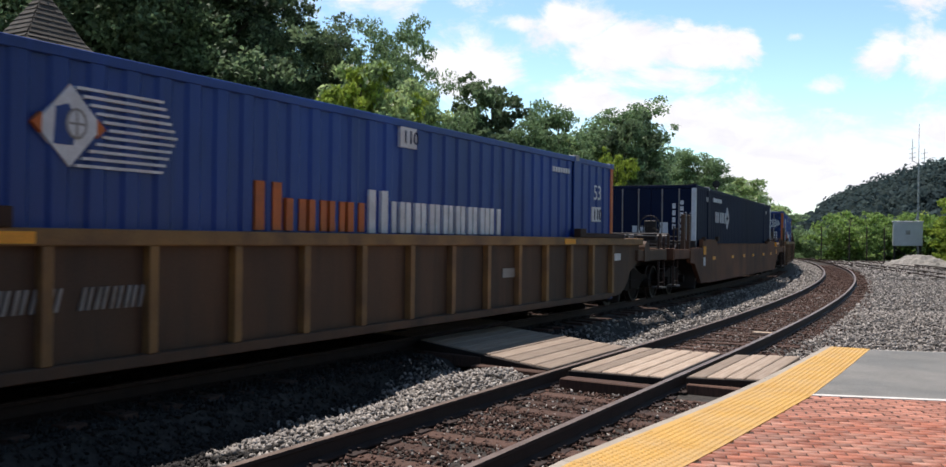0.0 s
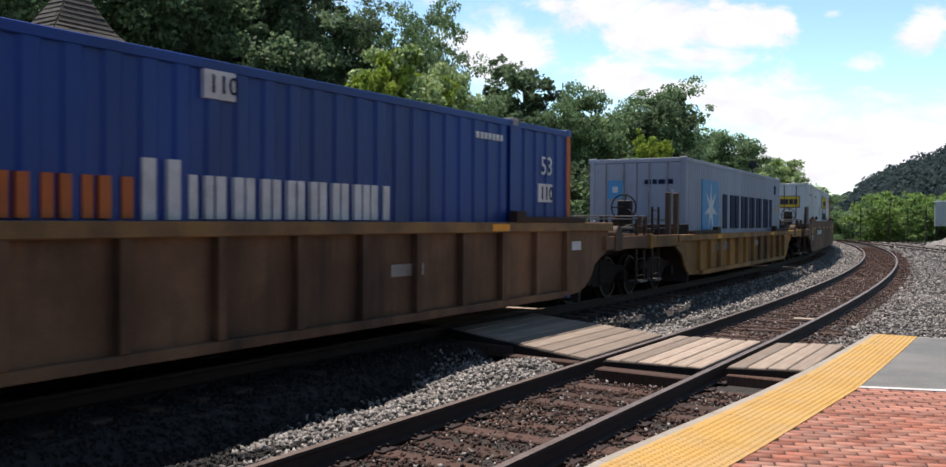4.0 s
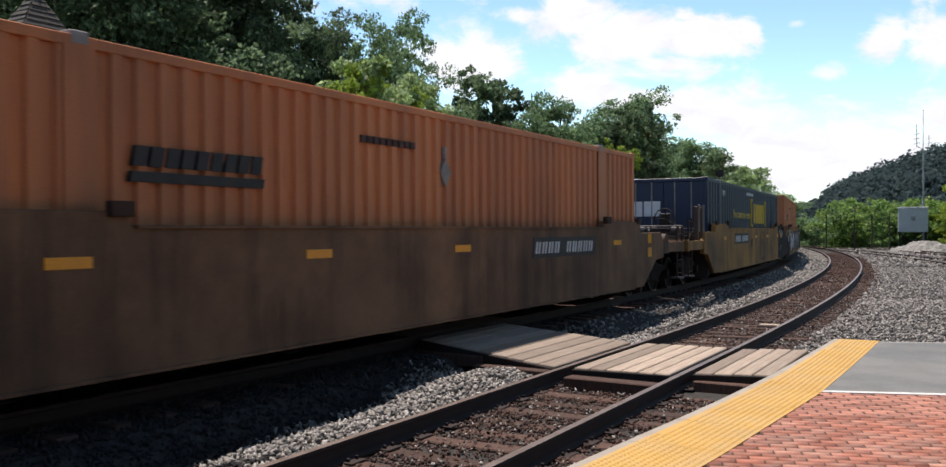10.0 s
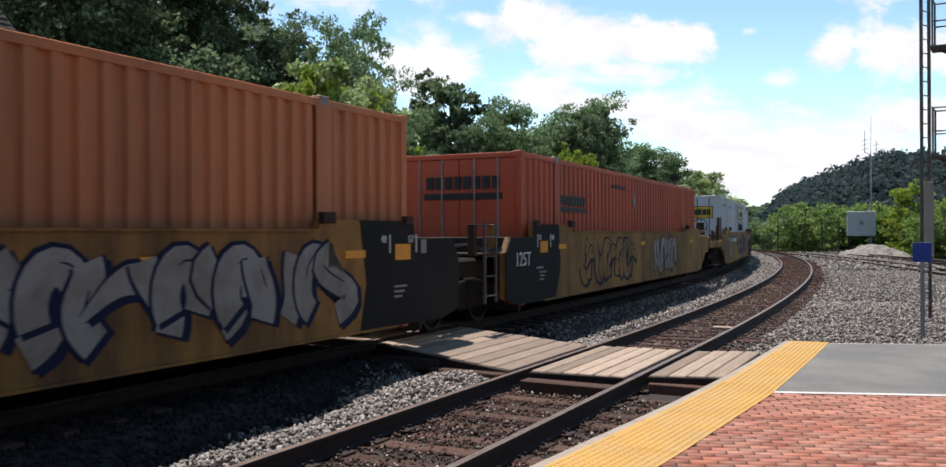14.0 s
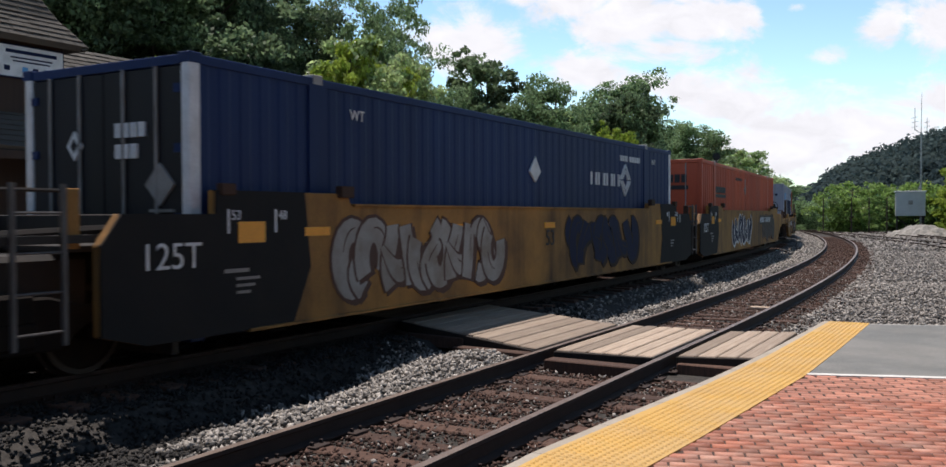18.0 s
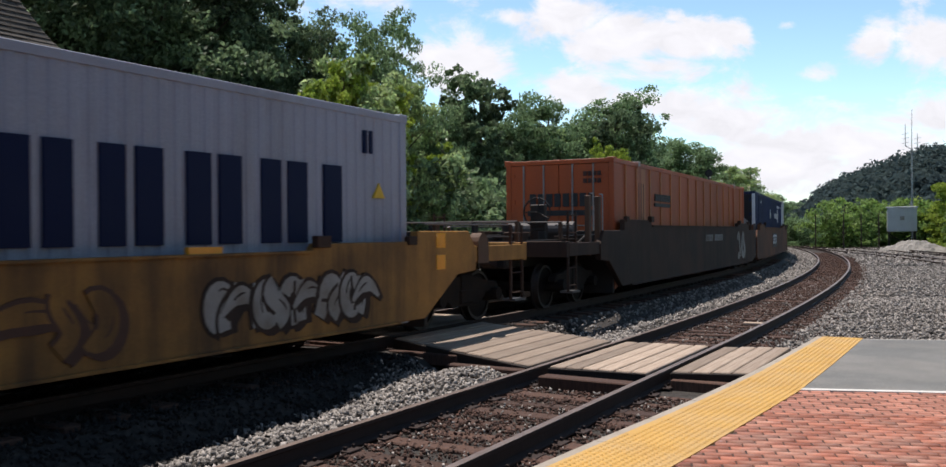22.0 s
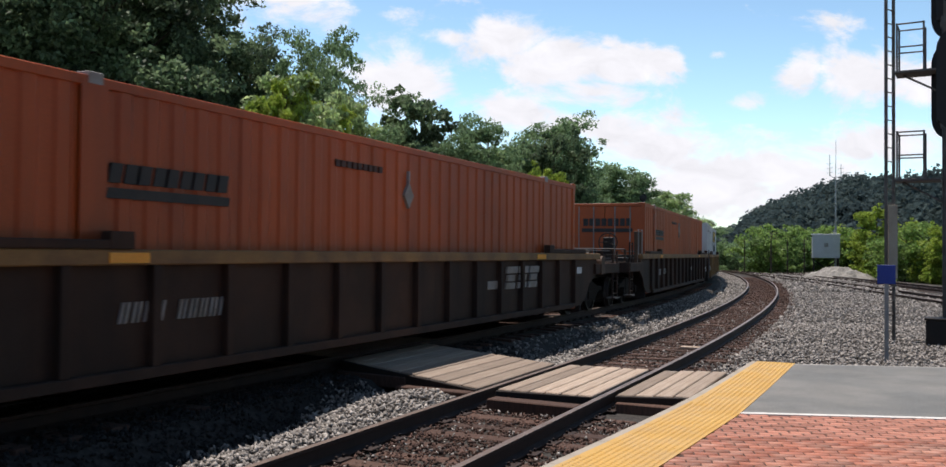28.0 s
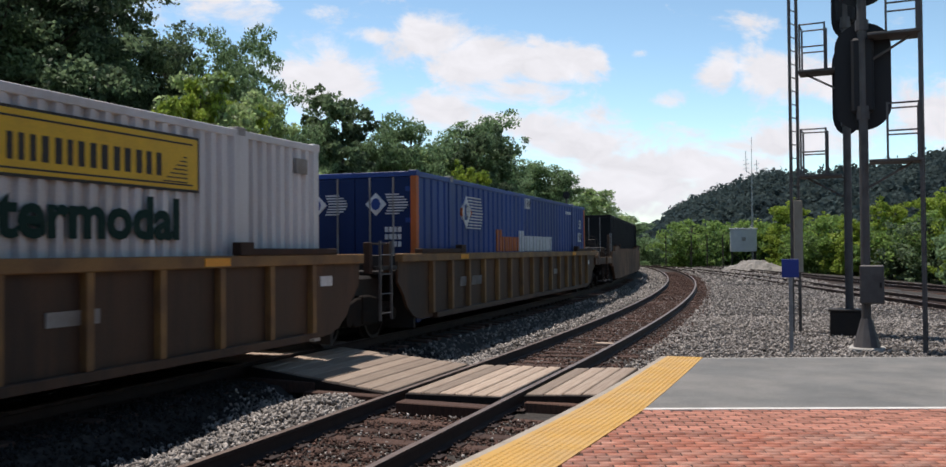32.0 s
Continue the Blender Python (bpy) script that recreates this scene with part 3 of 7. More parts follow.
def scatter(n, s0, s1, o0, o1, size, seed, sink=0.35, keep=None):
    r = np.random.default_rng(seed)
    pts, sz = [], []
    for s, o, a in zip(r.uniform(s0, s1, n), r.uniform(o0, o1, n), r.uniform(*size, n)):
        if keep and not keep(s, o):
            continue
        c = on_line(s, o, bed_height(o) + mound(s, o) * r.uniform(0.55, 1.0) + a * (1 - sink) + r.uniform(-0.01, 0.02))
        pts.append(c[:])
        sz.append(a)
    return np.array(pts), np.array(sz)


def stones(label, material, *sets):
    p = np.concatenate([a for a, _ in sets])
    z = np.concatenate([b for _, b in sets])
    ob = linked("ballast_stones", stone_mesh(p, z, len(p)), material)
    return tagged(ob, label, "ballast", kind="stuff")


def off_rail(s, o):
    """Clear of the rails, and of the timber of the ties for the most part."""
    k = (s + 3.0) / 0.53
    return abs(abs(o) - 0.7525) > 0.1 and (abs(k - round(k)) * 0.53 > 0.1 or (s * 97.3) % 1 < 0.34)


def clear_of_crossing(s, o):
    return not (5.6 < s < 9.3 and -1.95 < o < 6)


def shade_toned(s, o):
    """Whether a stone lies where the shade beside the train is put into its colour."""
    # the nearest stretch is darkened too, as if a shadow lay there
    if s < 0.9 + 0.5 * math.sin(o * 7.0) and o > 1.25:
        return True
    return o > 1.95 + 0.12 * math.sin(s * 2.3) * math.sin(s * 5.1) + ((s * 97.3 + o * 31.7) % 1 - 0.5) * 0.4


stones("loose grey crushed stone between the two tracks", M["stone"],
       scatter(17000, -2, 11, 0.85, 3.2, (0.017, 0.042), 11, keep=lambda s, o: clear_of_crossing(s, o) and not shade_toned(s, o)),
       scatter(3400, 3.0, 5.6, 0.95, 2.9, (0.016, 0.04), 27, keep=lambda s, o: not shade_toned(s, o - 0.55 * (s - 3.4) / 2.7)),
       scatter(5000, 9, 40, 0.85, 2.6, (0.025, 0.05), 12, keep=clear_of_crossing),
       scatter(2200, 40, 95, 0.85, 2.4, (0.04, 0.08), 13))
# dark-coloured stones deepen the shade beside and under the train
stones("crushed stone coloured dark for the shade along the train", M["stone_shade"],
       scatter(14000, -2, 11, 0.85, 3.2, (0.02, 0.036), 11, sink=0.5, keep=lambda s, o: clear_of_crossing(s, o) and shade_toned(s, o)),
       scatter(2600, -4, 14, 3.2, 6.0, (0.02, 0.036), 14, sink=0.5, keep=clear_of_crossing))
stones("pale stones strewn between the rails", M["stone"],
       scatter(900, 0, 5.4, -1.4, 0.75, (0.014, 0.03), 25, keep=off_rail, sink=0.5), scatter(1500, 9, 34, -1.7, 0.75, (0.016, 0.034), 26, keep=off_rail, sink=0.5))
stones("rust-brown crushed stone between the rails", M["stone_brown"],
       scatter(6200, 0, 5.4, -1.4, 0.75, (0.016, 0.034), 15, keep=off_rail, sink=0.6),
       scatter(8200, 9, 30, -1.7, 0.75, (0.018, 0.038), 16, keep=off_rail, sink=0.6),
       scatter(3000, 30, 70, -1.5, 0.75, (0.03, 0.06), 17, keep=off_rail))


def beyond_platform(s, o):
    return s > 10.6 + max(0.0, -o - 2.6) * 0.38 or o > -2.0


stones("sunlit pale grey ballast beside the signals", M["stone"],
       scatter(12000, 9.8, 22, -7.5, -1.3, (0.022, 0.045), 18, keep=beyond_platform),
       scatter(10000, 20, 44, -9.0, -1.3, (0.03, 0.055), 19),
       scatter(3500, 44, 90, -8.0, -1.3, (0.05, 0.1), 20))

# ---- tracks ----
RAIL = [(-0.036, 0), (-0.037, -0.03), (-0.012, -0.05), (-0.01, -0.14), (-0.07, -0.165), (-0.07, -0.18),
        (0.07, -0.18), (0.07, -0.165), (0.01, -0.14), (0.012, -0.05), (0.037, -0.03), (0.036, 0)]
RAIL_MATS = [0] * 11 + [1]


def tie_mesh(name="tie"):
    bm = box(-0.11, 0.11, -1.3, 1.3, -0.18, 0.0, 0.012)
    me = bpy.data.meshes.new(name)
    bm.to_mesh(me)
    bm.free()
    me.materials.append(M["tie"])
    return me


TIE = tie_mesh()
_tr = random.Random(5)


def rail_track(label, stations_of, tie_places, top_z, detail=True, rail_label=""):
    tr = thing("railway_track", None, label, "railway track", "railway tracks", kind="structure")
    for side in (-0.7525, 0.7525):
        me = bpy.data.meshes.new("rail")
        bm = sweep([(o + side, z) for o, z in RAIL], stations_of)
        # the head's top face is the polished one
        bm.faces.ensure_lookup_table()
        for f in bm.faces:
            if f.normal.z > 0.9 and f.calc_center_median().z > top_z - 0.01:
                f.material_index = 1
        bm.to_mesh(me)
        bm.free()
        linked("rail", me, [M["rust_rail"], M["rail_top"]], tr, "rusted steel rail with a polished head")
    for c, h in tie_places:
        ob = new("tie", TIE)
        ob.parent = tr
        ob.matrix_world = Matrix.Translation((c[0], c[1], c[2] - 0.185 + _tr.uniform(-0.02, 0.006))) @ pose(0, 0, 0, _tr.uniform(-1, 1), _tr.uniform(-1, 1), math.degrees(h) + _tr.uniform(-1.6, 1.6))
    if detail:
        for c, h in tie_places[:60]:
            for side in (-0.7525, 0.7525):
                ob = new("tie_plate", PLATE)
                ob.parent = tr
                n = Vector((-math.sin(h), math.cos(h), 0)) * side
                ob.matrix_world = Matrix.Translation((c[0] + n.x, c[1] + n.y, c[2] - 0.182)) @ pose(0, 0, 0, 0, 0, math.degrees(h))
    return tr


_bm = box(-0.1, 0.1, -0.17, 0.17, 0.0, 0.016, 0.004)
for _x, _y in ((-0.06, -0.1), (0.06, 0.1), (0.06, -0.1), (-0.06, 0.1)):
    add_box(_bm, _x - 0.012, _x + 0.012, _y - 0.012, _y + 0.012, 0.016, 0.045)
PLATE = bpy.data.meshes.new("tie_plate")
_bm.to_mesh(PLATE)
_bm.free()
PLATE.materials.append(M["rust_rail"])

rail_track("rusty curved siding track on brown timber ties", line_stations(-12, 150, 1.0),
           [(on_line(s, 0), heading(s)) for s in np.arange(-3.0, 75, 0.53)], 0.0)
rail_track("main track under the train, on dark timber ties", line_stations(-40, 260, 1.0, GAP, LIFT),
           [(on_line(s, GAP, LIFT), heading(s)) for s in np.arange(-6.0, 50, 0.55)], LIFT)
T3 = [(13.0, -4.0), (17.4, 13.5), (20.81, 27.06), (22.24, 32.47), (24.32, 40.35), (27.71, 51.48), (31.32, 67.0), (36.2, 88.0), (40.5, 108.0), (46, 140)]
T4 = [(18.0, -8.0), (23.6, 17.0), (28.08, 36.6), (30.6, 47.65), (34.34, 61.2), (39.83, 85.3), (45, 112.0), (52, 150)]
for far_line in (T3, T4):
    st = poly_stations(far_line, 0.0, 2.0)
    tie_st = [x for x in poly_stations(far_line, 0.0, 0.6) if x[0][1] > 18 and x[0][1] < 75]
    rail_track("second pair of running rails beyond the ballast field", st, tie_st, 0.0, False)
    bed = part("ballast", sweep([(-2.6, -0.5), (-1.6, -0.2), (1.6, -0.2), (2.6, -0.5)], [((c[0], c[1], 0), h) for c, h in st], closed=False), M["ballast"])
    tagged(bed, "dark ballast shoulder of the far tracks", "ballast", kind="structure")

# ---- timber crossing: planks laid along the rails ----
crossing = thing("timber_crossing", None, "sun-bleached timber plank crossing laid flush with the rails", "crossing", kind="structure")
_pr = random.Random(3)


def plank_row(o0, o1, s0, s1, n, z0, z1, skew=0.0, far_skew=None):
    w = (o1 - o0) / n
    for i in range(n):
        a, b = o0 + i * w + 0.011, o0 + (i + 1) * w - 0.011
        mid = (a + b) / 2
        sa = s0 + skew * (mid - o0) + _pr.uniform(-0.012, 0.012)
        sb = s1 + (skew if far_skew is None else far_skew) * (mid - o0) + _pr.uniform(-0.02, 0.02)
        z = z0 + (z1 - z0) * (mid - o0) / (o1 - o0) + _pr.uniform(-0.003, 0.003)
        h = heading((sa + sb) / 2)
        c = on_line((sa + sb) / 2, mid, z)
        ob = part("plank", box(-(sb - sa) / 2, (sb - sa) / 2, -(b - a) / 2, (b - a) / 2, -0.11, 0.0, 0.012), M["plank"], crossing)
        ob.matrix_world = Matrix.Translation(c) @ pose(0, 0, 0, math.degrees(math.atan2(z1 - z0, o1 - o0)) + _pr.uniform(-0.4, 0.4), 0, math.degrees(h))


plank_row(-0.64, 0.60, 5.95, 8.8, 6, 0.0, 0.01, -0.12)
plank_row(-1.80, -0.86, 6.25, 8.85, 4, 0.03, 0.0, -0.1)
plank_row(0.86, 3.18, 5.8, 8.72, 9, 0.0, 0.2, 0.16, 0.0)
plank_row(3.42, 4.68, 6.3, 9.4, 5, LIFT - 0.01, LIFT - 0.01, 0.12)
plank_row(4.92, 6.3, 6.5, 9.6, 5, LIFT, LIFT + 0.02, 0.1)
# dark strips added across the panels' fronts, coloured to stand in for their shade
for o0, o1, sa, z0, z1, skew in ((-0.64, 0.60, 5.95, 0.0, 0.01, -0.12), (-1.80, -0.86, 6.25, 0.03, 0.0, -0.1), (0.86, 3.18, 5.8, 0.0, 0.2, 0.16), (3.42, 4.68, 6.3, LIFT - 0.01, LIFT - 0.01, 0.12)):
    a, b = on_line(sa - 0.035, o0 + 0.01, z0 - 0.014), on_line(sa + skew * (o1 - o0) - 0.035, o1 - 0.01, z1 - 0.014)
    d = b - a
    ob = part("header_board", box(0, d.length, -0.025, 0.025, -0.15, 0, 0.006), M["front_shade"], crossing, "added dark strip for the shaded panel front")
    ob.matrix_world = Matrix.Translation(a) @ d.to_track_quat('X', 'Z').to_matrix().to_4x4()
# the sleepers and header timbers that carry the crossing
for o0, o1, sa, sb, z in ((-0.62, 0.55, 5.35, 5.6, -0.05), (0.9, 2.0, 5.6, 5.78, -0.03), (2.0, 3.15, 5.92, 6.1, 0.05), (-1.75, -0.9, 6.0, 6.16, -0.08), (3.4, 4.7, 6.0, 6.2, 0.1)):
    ob = part("header_timber", box(-(sb - sa) / 2, (sb - sa) / 2, -(o1 - o0) / 2, (o1 - o0) / 2, -0.16, 0, 0.012), M["tie"], crossing)
    c = on_line((sa + sb) / 2, (o0 + o1) / 2, z)
    ob.matrix_world = Matrix.Translation(c) @ pose(0, 0, 0, 0, 0, math.degrees(heading(sa)) - 3)
loose = part("loose_board", box(-0.09, 0.09, -0.3, 0.3, 0, 0.05, 0.008), M["plank"])
tagged(loose, "short pale board lying between the rails", "board")
loose.matrix_world = Matrix.Translation(on_line(13.65, -0.42, -0.17)) @ pose(0, 0, 0, 0, 0, 60)

# ---- the platform on the camera's side ----
PZ = 0.06
E1, E2 = Vector((0.981, -0.196)), Vector((0.196, 0.981))
W0 = Vector((3.7, 9.29))


def on_platform(u, v):
    """u along the white line, v away from the camera from it."""
    p = W0 + E1 * u + E2 * v
    return (p.x, p.y)


OUT = [(-14, -1.22), (1.0, -1.37), (1.65, -1.43), (2.95, -1.57), (4.5, -1.72), (6.3, -1.84), (10.1, -1.97)]
INN = [(-14, -2.1), (1.0, -2.18), (2.0, -2.28), (3.8, -2.42), (5.1, -2.52), (7.1, -2.57), (10.1, -2.62)]


def edge_off(table, s):
    return float(np.interp(s, [a for a, _ in table], [b for _, b in table]))


def line_pt(s, o):
    p = on_line(s, o)
    return (p.x, p.y)


def uv_of(x, y):
    d = Vector((x, y)) - W0
    return d.dot(E1), d.dot(E2)


far_in = line_pt(10.1, edge_off(INN, 10.1))
inner = [line_pt(s, edge_off(INN, s)) for s in np.arange(-14, 10.2, 0.6)]
vfar = uv_of(*far_in)[1]
# body under everything
body = part("platform", plate([line_pt(s, edge_off(OUT, s) - 0.02) for s in np.arange(-14, 10.2, 0.6)] + [on_platform(30, vfar), on_platform(34, -24)], -0.6, PZ - 0.055), M["concrete"])
tagged(body, "low concrete platform body", "platform", kind="structure")
asph_in = [p for p in inner if uv_of(*p)[1] > 0.09]
asph = part("asphalt_paving", plate([on_platform(uv_of(*asph_in[0])[0] - 0.3, 0.08)] + asph_in + [on_platform(30, vfar), on_platform(30, 0.08)], PZ - 0.05, PZ + 0.002), M["asphalt"])
tagged(asph, "worn grey asphalt end of the platform", "paving", kind="structure")
line = part("white_line", plate([on_platform(-0.3, -0.03), on_platform(30, -0.03), on_platform(30, 0.075), on_platform(-0.24, 0.075)], PZ - 0.05, PZ + 0.006), M["line"])
tagged(line, "white concrete edging between brick and asphalt", "edging", kind="structure")
kerb = part("end_kerb", plate([on_platform(uv_of(*far_in)[0] + 0.02, vfar + 0.005), on_platform(30, vfar + 0.005), on_platform(30, vfar + 0.14), on_platform(uv_of(*far_in)[0] + 0.02, vfar + 0.14)], -0.4, PZ - 0.02), M["concrete"])
tagged(kerb, "rough concrete kerb at the platform's end", "kerb", kind="structure")
mortar = part("brick_bed", plate([on_platform(-0.02, -0.035)] + [on_platform(30, -0.035), on_platform(34, -24), line_pt(-14, -2.05)] + [p for p in inner if uv_of(*p)[1] < -0.05], PZ - 0.05, PZ - 0.008), M["joint"])
tagged(mortar, "sandy joints under the brick paving", "paving", kind="structure")

# yellow tactile strip: slabs with raised domes, and a concrete nosing
strip = thing("tactile_strip", None, "yellow tactile warning strip with raised domes along the platform edge", "tactile paving", kind="structure")
ss = np.arange(-13.9, 10.11, 1.0)
for a, b in zip(ss[:-1], ss[1:]):
    a, b = a + 0.003, (b - 0.003 if b < 9.9 else 10.1)
    q = [line_pt(a, edge_off(OUT, a) - 0.085), line_pt(b, edge_off(OUT, b) - 0.085), line_pt(b, edge_off(INN, b)), line_pt(a, edge_off(INN, a))]
    part("tactile_slab", plate(q, PZ - 0.045, PZ + 0.008), M["tactile"], strip)
    q = [line_pt(a, edge_off(OUT, a)), line_pt(b, edge_off(OUT, b)), line_pt(b, edge_off(OUT, b) - 0.082), line_pt(a, edge_off(OUT, a) - 0.082)]
    part("nosing", plate(q, PZ - 0.2, PZ + 0.004), M["pale_post"], strip, "worn pale concrete nosing")
dv, df = [], []
_ring = [(math.cos(i * math.pi / 3), math.sin(i * math.pi / 3)) for i in range(6)]
k = 0
for s in np.arange(0.6, 10.05, 0.06):
    o0, o1 = edge_off(OUT, s) - 0.13, edge_off(INN, s) + 0.05
    for o in np.arange(o1, o0, 0.062):
        c = on_line(s, o, PZ + 0.0075)
        dv += [(c.x + 0.019 * x, c.y + 0.019 * y, c.z) for x, y in _ring] + [(c.x + 0.011 * x, c.y + 0.011 * y, c.z + 0.011) for x, y in _ring]
        df += [(k + i, k + (i + 1) % 6, k + 6 + (i + 1) % 6, k + 6 + i) for i in range(6)]
        df += [(k + 6, k + 7, k + 8, k + 9), (k + 6, k + 9, k + 10, k + 11)]
        k += 12
domes = linked("domes", raw_mesh("domes", np.array(dv), np.array(df)), M["tactile"], strip)
domes["kind"] = "stuff"

# ---- the other platform and its station ----
far_plat = thing("far_platform", None, "shaded platform across the tracks with a yellow edge", "platform", kind="structure")
part("platform_body", sweep([(6.5, -0.6), (6.5, 0.42), (17.0, 0.42), (17.0, -0.6)], line_stations(-30, 30, 2.0)), M["asphalt"], far_plat)
part("yellow_edge", sweep([(6.52, 0.38), (6.52, 0.43), (7.1, 0.43), (7.1, 0.38)], line_stations(-30, 30, 2.0)), M["tactile"], far_plat, "yellow tactile edge")

STH = radians(59.48)
ST = Matrix(((math.cos(STH), -math.sin(STH), 0, -1.0716), (math.sin(STH), math.cos(STH), 0, 6.0967), (0, 0, 1, 0), (0, 0, 0, 1)))
# station space: x along the track (s), y = distance to the left (off), z up
station = thing("station_house", ST, "old station house with grey shingle roof, dark walls and cupola", "building")


def quad_roof(name, a, b, c, d, courses, parent):
    """A roof slope: a, b along the eave, c, d along the ridge (b-c and a-d are the ends), laid in shingle courses."""
    a, b, c, d = [Vector(p) for p in (a, b, c, d)]
    nrm = (b - a).cross(d - a).normalized()
    if nrm.z < 0:
        nrm = -nrm
    bm = bmesh.new()
    for lo, hi in (((a, b, c, d), -0.16),):
        vs = [bm.verts.new(p + nrm * 0.0) for p in (a, b, c, d)] + [bm.verts.new(p - nrm * 0.14) for p in (a, b, c, d)]
        for f in ((0, 1, 2, 3), (7, 6, 5, 4), (0, 4, 5, 1), (1, 5, 6, 2), (2, 6, 7, 3), (3, 7, 4, 0)):
            try:
                bm.faces.new([vs[i] for i in f])
            except ValueError:
                pass
    bmesh.ops.recalc_face_normals(bm, faces=bm.faces[:])
    roof = part(name, bm, M["shingle"], parent)
    r = random.Random(len(bpy.data.objects))
    for i in range(courses):
        t0, t1 = i / courses, (i + 1.25) / courses
        l0, r0 = a.lerp(d, t0), b.lerp(c, t0)
        l1, r1 = a.lerp(d, min(t1, 1)), b.lerp(c, min(t1, 1))
        bm = bmesh.new()
        x, L = 0.0, (r0 - l0).length
        while x < L - 0.01:
            w = min(r.uniform(0.28, 0.5), L - x)
            f0, f1 = (x + 0.006) / L, (x + w - 0.006) / L
            lift = nrm * (0.035 + r.uniform(-0.008, 0.008))
            q = [l0.lerp(r0, f0) + lift, l0.lerp(r0, f1) + lift, l1.lerp(r1, f1) + nrm * 0.008, l1.lerp(r1, f0) + nrm * 0.008]
            vs = [bm.verts.new(p) for p in q] + [bm.verts.new(p) for p in (q[0] - lift, q[1] - lift)]
            bm.faces.new(vs[:4])
            bm.faces.new((vs[1], vs[0], vs[4], vs[5]))
            x += w
        part("shingle_course", bm, M["shingle"], roof)
    return roof


# main roof: eave at 12, ridge at 15.5; the low wing to the far end stands on posts
quad_roof("roof", (4.7, 12.0, 3.05), (11.85, 12.0, 3.0), (11.95, 15.4, 5.83), (5.4, 15.4, 5.83), 24, station)
quad_roof("roof", (11.85, 18.8, 3.0), (4.7, 18.8, 3.0), (5.4, 15.4, 5.83), (11.95, 15.4, 5.83), 8, station)
part("end_gable", [bm for bm in (bmesh.new(),) if bm.faces.new([bm.verts.new(p) for p in ((11.6, 12.4, 3.0), (11.6, 18.4, 3.0), (11.6, 15.4, 5.6))])][0], M["brown_wall"], station, "dark end gable")
quad_roof("low_roof", (11.86, 12.0, 3.0), (13.1, 12.0, 3.0), (13.6, 13.95, 4.62), (11.86, 13.95, 4.62), 14, station)
quad_roof("low_roof", (13.1, 15.9, 3.0), (11.86, 15.9, 3.0), (11.86, 13.95, 4.62), (13.6, 13.95, 4.62), 8, station)
# cross wing with its dark gable
part("gable_wall", slab([(-2.3, 0.42), (3.3, 0.42), (3.3, 2.8), (0.9, 5.2), (-2.3, 2.8)], 11.6, 11.75), M["brown_wall"], station, "dark half-timbered gable wall")
quad_roof("wing_roof", (3.45, 15.4, 3.0), (3.45, 11.2, 3.0), (0.9, 11.2, 5.5), (0.9, 15.4, 5.5), 10, station)
quad_roof("wing_roof", (-2.75, 11.2, 2.9), (-2.75, 15.4, 2.9), (0.9, 15.4, 5.5), (0.9, 11.2, 5.5), 10, station)
part("front_wall", box(4.5, 11.2, 13.3, 13.5, 0.42, 3.3), M["brown_wall"], station, "dark brown wall in deep shade")
part("end_wall", box(11.0, 11.2, 13.5, 18.0, 0.42, 3.6), M["brick_wall"], station)
part("back_wall", box(4.5, 11.2, 17.8, 18.0, 0.42, 3.3), M["brick_wall"], station)
for x in (5.4, 8.9):
    wdw = part("window", box(x - 0.06, x + 1.0, 13.24, 13.3, 1.3, 2.5, 0.01), M["brown_wall"], station)
    part("pane", box(x, x + 0.94, 13.235, 13.25, 1.36, 2.44), M["glass"], wdw)
dr = part("door", box(7.3, 8.25, 13.24, 13.3, 0.42, 2.5, 0.01), M["brown_wall"], station)
part("door_handle", rod((7.4, 13.22, 1.4), (7.4, 13.22, 1.56), 0.015), M["galv"], dr)
for x in (11.3, 12.2, 12.9):
    part("post", box(x - 0.08, x + 0.08, 12.35, 12.51, 0.42, 3.0, 0.01), M["brown_wall"], station)
for x in (5.0, 7.4, 9.8):
    part("bracket", slab([(x, 2.2), (x + 0.08, 2.2), (x + 0.08, 2.95), (x, 2.95)], 12.4, 13.3), M["brown_wall"], station)
part("fascia", box(4.6, 13.1, 11.98, 12.03, 2.82, 2.98), M["brown_wall"], station)
board = part("name_board", box(7.05, 8.75, 12.3, 12.34, 2.62, 2.8, 0.004), M["cream"], station, "long white board with unreadable writing")
part("bar", box(7.2, 8.6, 12.29, 12.3, 2.68, 2.74), M["mark_grey"], board)
# the cupola with its banner
cup = part("cupola", box(6.2, 7.72, 12.9, 13.95, 3.6, 5.35), M["brown_wall"], station, "square dark cupola")
_lo = [(5.85, 12.55, 5.3), (8.08, 12.55, 5.3), (8.08, 14.3, 5.3), (5.85, 14.3, 5.3)]
_mi = [(6.3, 12.95, 5.85), (7.63, 12.95, 5.85), (7.63, 13.9, 5.85), (6.3, 13.9, 5.85)]
for i in range(4):
    j = (i + 1) % 4
    quad_roof("cupola_roof", _lo[i], _lo[j], _mi[j], _mi[i], 5, station)
    quad_roof("cupola_roof", _mi[i], _mi[j], (6.98, 13.42, 6.92), (6.95, 13.41, 6.92), 9, station)
banner = part("banner", box(6.22, 7.7, 12.84, 12.89, 4.5, 5.18, 0.01), M["mark_navy"], station, "white banner with lines of small writing")
part("banner_field", box(6.25, 7.67, 12.832, 12.845, 4.53, 5.15), M["mark_white"], banner)
for z, x0, x1, t in ((5.0, 6.4, 7.52, 0.07), (4.9, 6.5, 7.42, 0.03), (4.83, 6.55, 7.37, 0.03)):
    part("bar", box(x0, x1, 12.824, 12.834, z, z + t), M["mark_navy"], banner)
